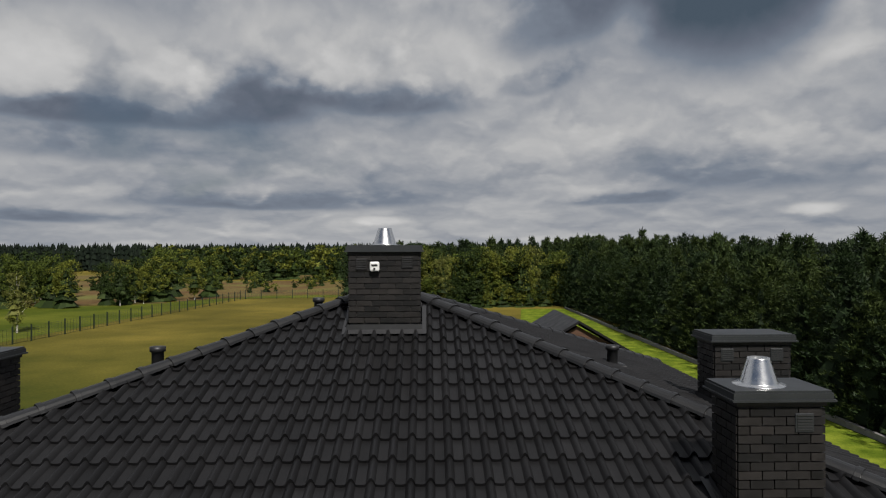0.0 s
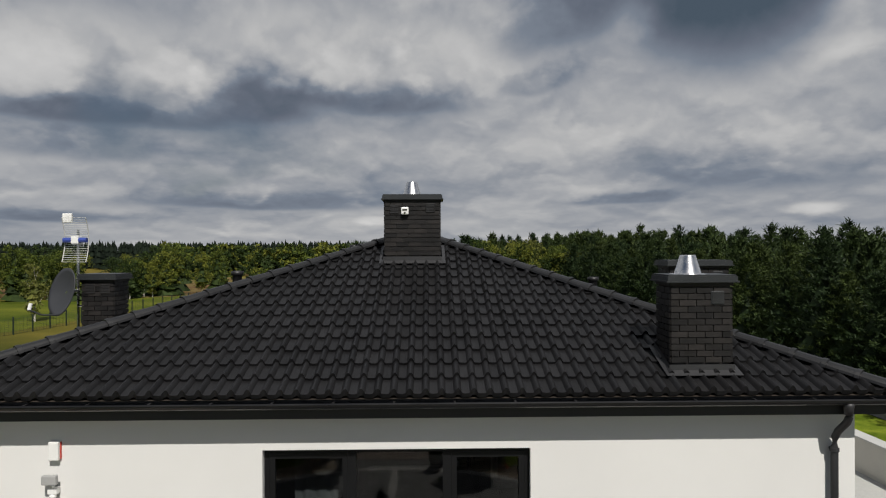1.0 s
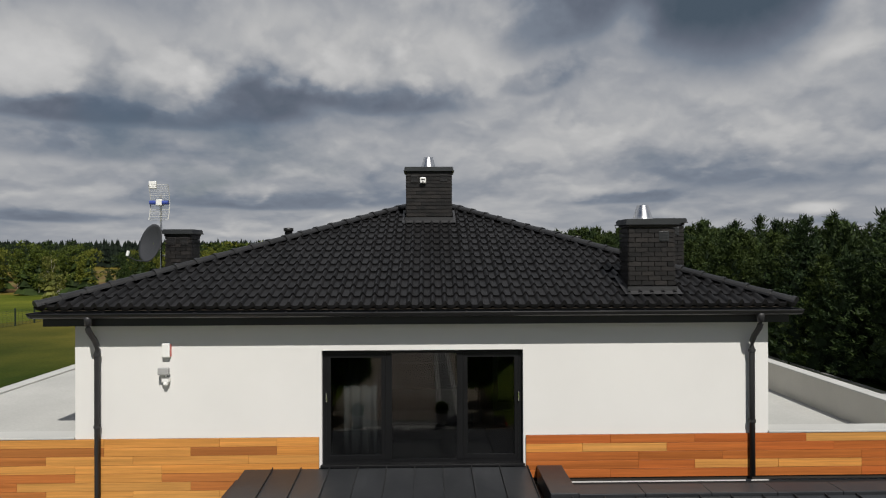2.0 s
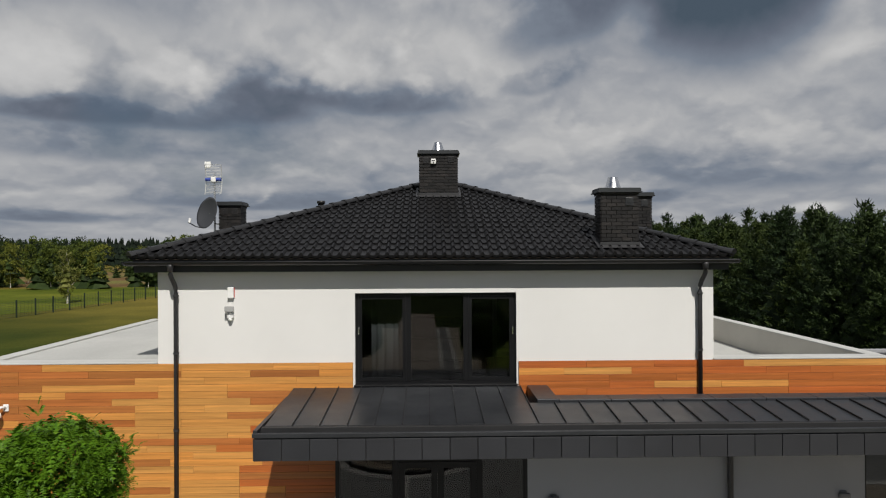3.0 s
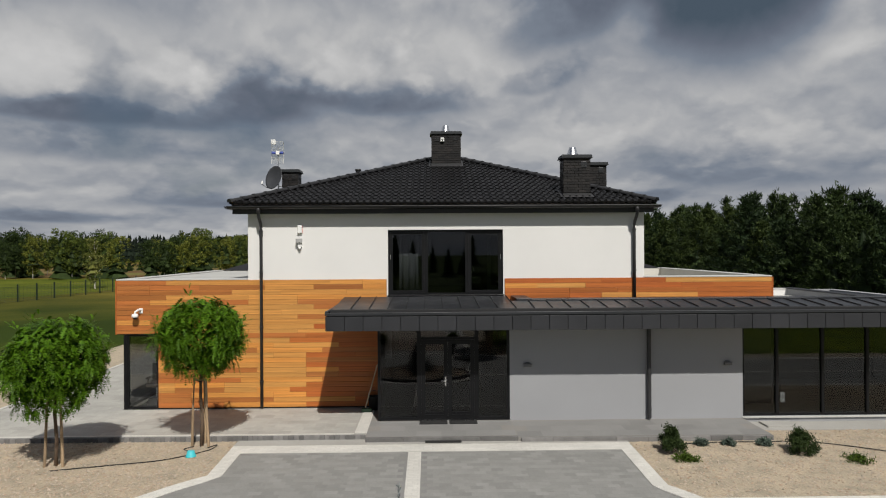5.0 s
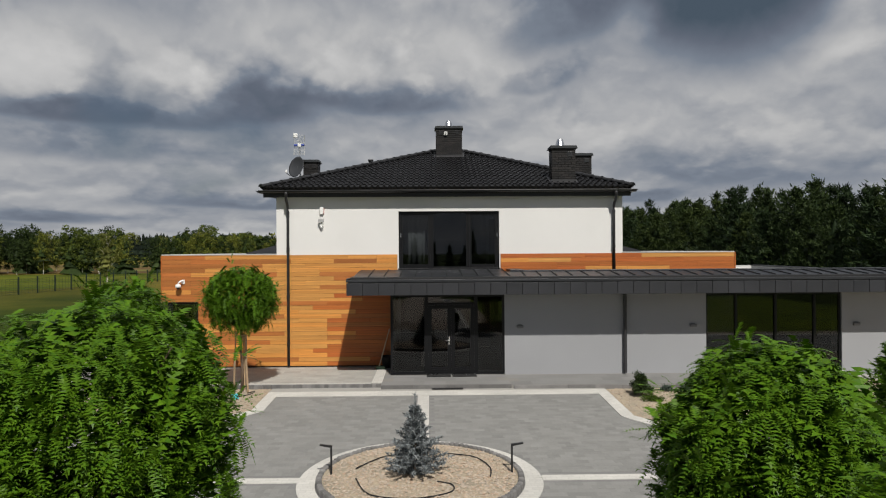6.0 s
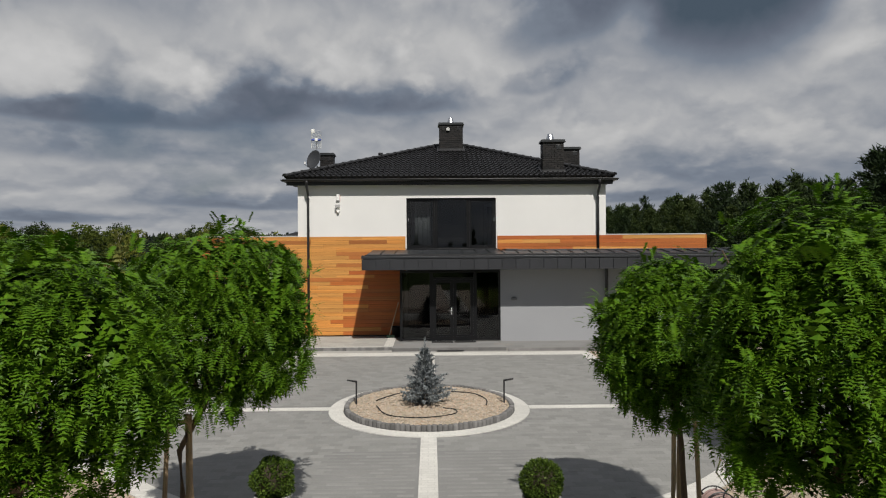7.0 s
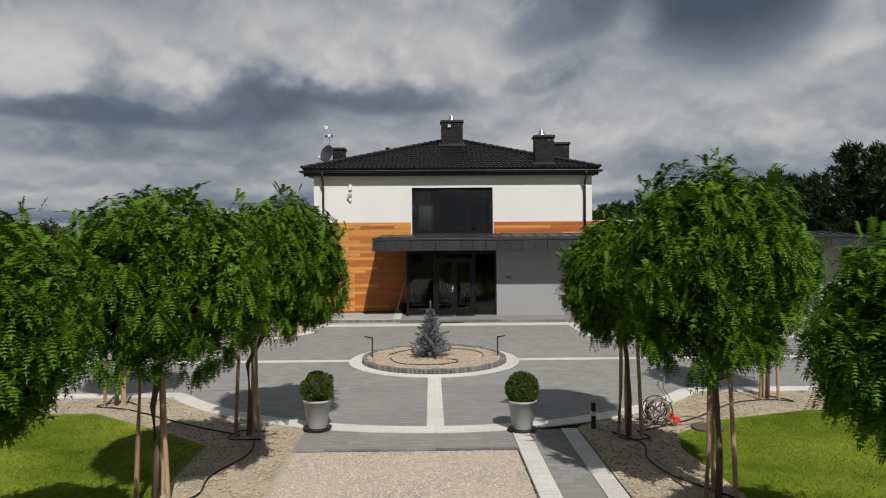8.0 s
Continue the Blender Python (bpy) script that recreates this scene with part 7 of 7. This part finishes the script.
rg = np.random.default_rng(77)
near_pines = [pine_shape(100 + k, 6200, 0.026, 95) for k in range(5)]
mid_pines = [pine_shape(120 + k, 1500, 0.042, 60) for k in range(4)]
far_pines = [spire_shape(140 + k) for k in range(6)]
near_broad = [broad_shape(160 + k, 1900, 0.036, 0.34, 0.06, 60, -0.02) for k in range(4)]
far_broad = [broad_shape(180 + k, 420, 0.085, 0.40, 0.02, 24, -0.05) for k in range(4)]
birches = [broad_shape(200 + k, 1800, 0.034, 0.25, 0.13) for k in range(4)]
PT, BT = trunk_shape(0.009, 0.8), trunk_shape(0.009, 0.75)
PINES, LEAVES = [PINE, PINE_B, PINE_C, PINEBARK], [BROAD, BROAD_B, BROAD_C, PINEBARK]

edge = []
for r, (dx, step) in enumerate(((0.0, 2.1), (2.3, 2.4))):
    y = 3.0 + r
    while y < 96:
        edge.append((22.3 + dx + rg.uniform(-0.8, 0.8) + 0.006 * max(0, y - 40), y + rg.uniform(-0.5, 0.5), rg.uniform(6.2, 8.5) + 0.4 * r, rg.uniform(1.05, 1.5)))
        y += step
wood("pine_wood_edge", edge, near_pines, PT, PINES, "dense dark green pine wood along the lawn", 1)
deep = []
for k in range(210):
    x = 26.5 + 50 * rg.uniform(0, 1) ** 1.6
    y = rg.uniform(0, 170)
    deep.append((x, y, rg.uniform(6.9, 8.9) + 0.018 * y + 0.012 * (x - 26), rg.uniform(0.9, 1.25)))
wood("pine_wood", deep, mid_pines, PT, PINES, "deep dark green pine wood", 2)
mixed, slim, firs = [], [], []
for k in range(66):
    x = rg.uniform(-8, 24)
    mixed.append((x, 96 + rg.uniform(0, 12) + 0.2 * abs(x - 10), rg.uniform(6.0, 9.4), rg.uniform(0.8, 1.2)))
for k in range(60):
    x = rg.uniform(-8, 24)
    mixed.append((x, 93.5 + rg.uniform(0, 5) + 0.2 * abs(x - 10), rg.uniform(2.2, 4.6), rg.uniform(1.1, 1.6)))
for k in range(18):
    x = rg.uniform(-2, 24)
    slim.append((x, 95 + rg.uniform(0, 6), rg.uniform(7.6, 9.6), rg.uniform(0.75, 1.0)))
for k in range(130):
    x = rg.uniform(-14, 44)
    firs.append((x, rg.uniform(108, 165), rg.uniform(8.0, 9.6 + 0.05 * (x + 14)), rg.uniform(0.8, 1.1)))
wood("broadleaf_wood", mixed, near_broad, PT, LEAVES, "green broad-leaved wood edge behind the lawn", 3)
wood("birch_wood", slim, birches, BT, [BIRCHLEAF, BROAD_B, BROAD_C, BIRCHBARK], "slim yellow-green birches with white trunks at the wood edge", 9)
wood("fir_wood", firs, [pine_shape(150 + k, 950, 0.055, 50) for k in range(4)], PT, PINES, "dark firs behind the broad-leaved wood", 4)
grove = []
for k in range(72):
    x = rg.uniform(-110, -38)
    grove.append((x, 90 + 0.12 * (x + 105) + rg.uniform(0, 26), rg.uniform(6.0, 9.6), rg.uniform(0.8, 1.15)))
for k in range(26):
    x = rg.uniform(-130, -62)
    grove.append((x, rg.uniform(58, 92), rg.uniform(5.5, 8.0), rg.uniform(0.95, 1.3)))
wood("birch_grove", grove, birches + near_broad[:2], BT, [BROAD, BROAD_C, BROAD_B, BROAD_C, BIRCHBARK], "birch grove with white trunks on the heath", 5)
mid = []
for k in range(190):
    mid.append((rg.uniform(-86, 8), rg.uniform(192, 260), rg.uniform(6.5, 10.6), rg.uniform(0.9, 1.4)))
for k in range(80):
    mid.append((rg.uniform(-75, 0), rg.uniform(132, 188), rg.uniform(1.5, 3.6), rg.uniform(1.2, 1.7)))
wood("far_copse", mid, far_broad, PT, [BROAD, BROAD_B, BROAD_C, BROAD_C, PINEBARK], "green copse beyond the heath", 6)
farw = []
for k in range(3600):
    farw.append((rg.uniform(-420, 420), rg.uniform(275, 400), rg.uniform(10.4, 12.6), rg.uniform(0.8, 1.2)))
wood("far_pine_wood", farw, far_pines, PT, [FARPINE, PINEBARK], "dark line of far pine wood", 7)
# the place goes on round the back of the camera
back = []
for k in range(160):
    a = rg.uniform(math.pi * 1.02, math.pi * 1.98)
    r = rg.uniform(75, 120)
    back.append((r * math.cos(a), r * math.sin(a) - 10, rg.uniform(4.0, 7.5), rg.uniform(1.0, 1.5)))
wood("rear_wood", back, far_pines, PT, PINES, "pine wood beyond the drive", 8)

# one birch standing alone by the fence
lone = thing("birch_tree", (-41.5, 66, 0), "lone slender birch with thin yellow-green leaves by the fence", "tree")
T = broad_shape(301, 2200, 0.030, 0.24, 0.14) * np.array([6.2, 6.2, 6.4])
link_tris("crown", T, BIRCHLEAF, lone)
bm = bmesh.new()
tube(bm, [(-41.5, 66, -0.05), (-41.4, 66, 3.0), (-41.55, 66, 5.8)], 0.08, 8, taper=[0.10, 0.06, 0.015])
part("trunk", bm, BIRCHBARK, lone)
for k in range(6):
    a = k * 1.1
    bm = bmesh.new()
    tube(bm, [(-41.45, 66, 1.6 + k * 0.55), (-41.45 + math.cos(a) * 0.9, 66 + math.sin(a) * 0.9, 2.6 + k * 0.55)], 0.02, 5, taper=[0.03, 0.008])
    part("limb", bm, BIRCHBARK, lone)

# ---- tiles of the main roof, last ----
for side in ("front", "right", "back", "left"):
    roof_side(side, roof)

# ---- pavers ----
yard = right_top + right_low + left_low[1:] + left_top


def off_bands(x, y):
    r = np.hypot(x - CC[0], y - CC[1])
    return (np.abs(x + 0.795) < 0.24) & (y > -16) | (np.abs(y + 9.8) < 0.19) | (r < 2.2) | (np.abs(y + 3.55) < 0.3)


paved = bpy.data.objects["courtyard"]
pavers("paver", yard, (-19, 19, -16.1, -3.3), (0.24, 0.16), lambda y: ground_z(y) - 0.0105, (-2.6, 1.1, -15.8, -12.8), PAVER, PAVER_REST, paved, [off_bands], 3)
apron = bpy.data.objects["drive_apron"]
pavers("paver", [(-2.85, -17.1), (0.42, -17.1), (0.42, -16.1), (-2.75, -16.1)], (-2.85, 0.42, -17.1, -16.1), (0.24, 0.16), lambda y: ground_z(y) - 0.0125, (-9, 9, -30, 0), PAVER, PAVER_REST, apron, [], 4)
footway = bpy.data.objects["garden_path"]
pavers("paver", [(0.70, -24), (1.235, -24), (1.235, -16.1), (0.70, -16.1)], (0.705, 1.235, -24, -16.1), (0.26, 0.16), lambda y: ground_z(y) - 0.0135, (-9, 9, -30, 0), PAVER, PAVER_REST, footway, [], 5)
terr = bpy.data.objects["terrace"]
pavers("slab", [(-12.3, -2.72), (-2.26, -2.72), (-2.26, -0.04), (-12.3, -0.04)], (-12.3, -2.26, -2.72, -0.04), (0.5, 0.33), lambda y: TERRACE - 0.0095, (-99, 99, -99, 99), SLAB_LIGHT, SLAB_LIGHT, terr, [], 6)
terr2 = bpy.data.objects["terrace.001"]
pavers("slab", [(-12.3, 0.0), (-8.93, 0.0), (-8.93, 14), (-12.3, 14)], (-12.3, -8.9, 0.0, 14), (0.5, 0.33), lambda y: TERRACE - 0.0095, (-99, 99, -99, 99), SLAB_LIGHT, SLAB_LIGHT, terr2, [], 7)
for owner, xa, xb, ya, z in (("entrance_terrace", -1.96, 1.60, -3.05, TERRACE - 0.004), ("entrance_terrace.001", 1.60, 7.55, -3.14, TERRACE - 0.0142)):
    pavers("slab", [(xa, ya), (xb, ya), (xb, -1.6), (xa, -1.6)], (xa, xb, ya, -1.6), (0.59, 0.48), lambda y, z=z: z, (-99, 99, -99, 99), SLAB_GREY, SLAB_GREY, bpy.data.objects[owner], [], 8)
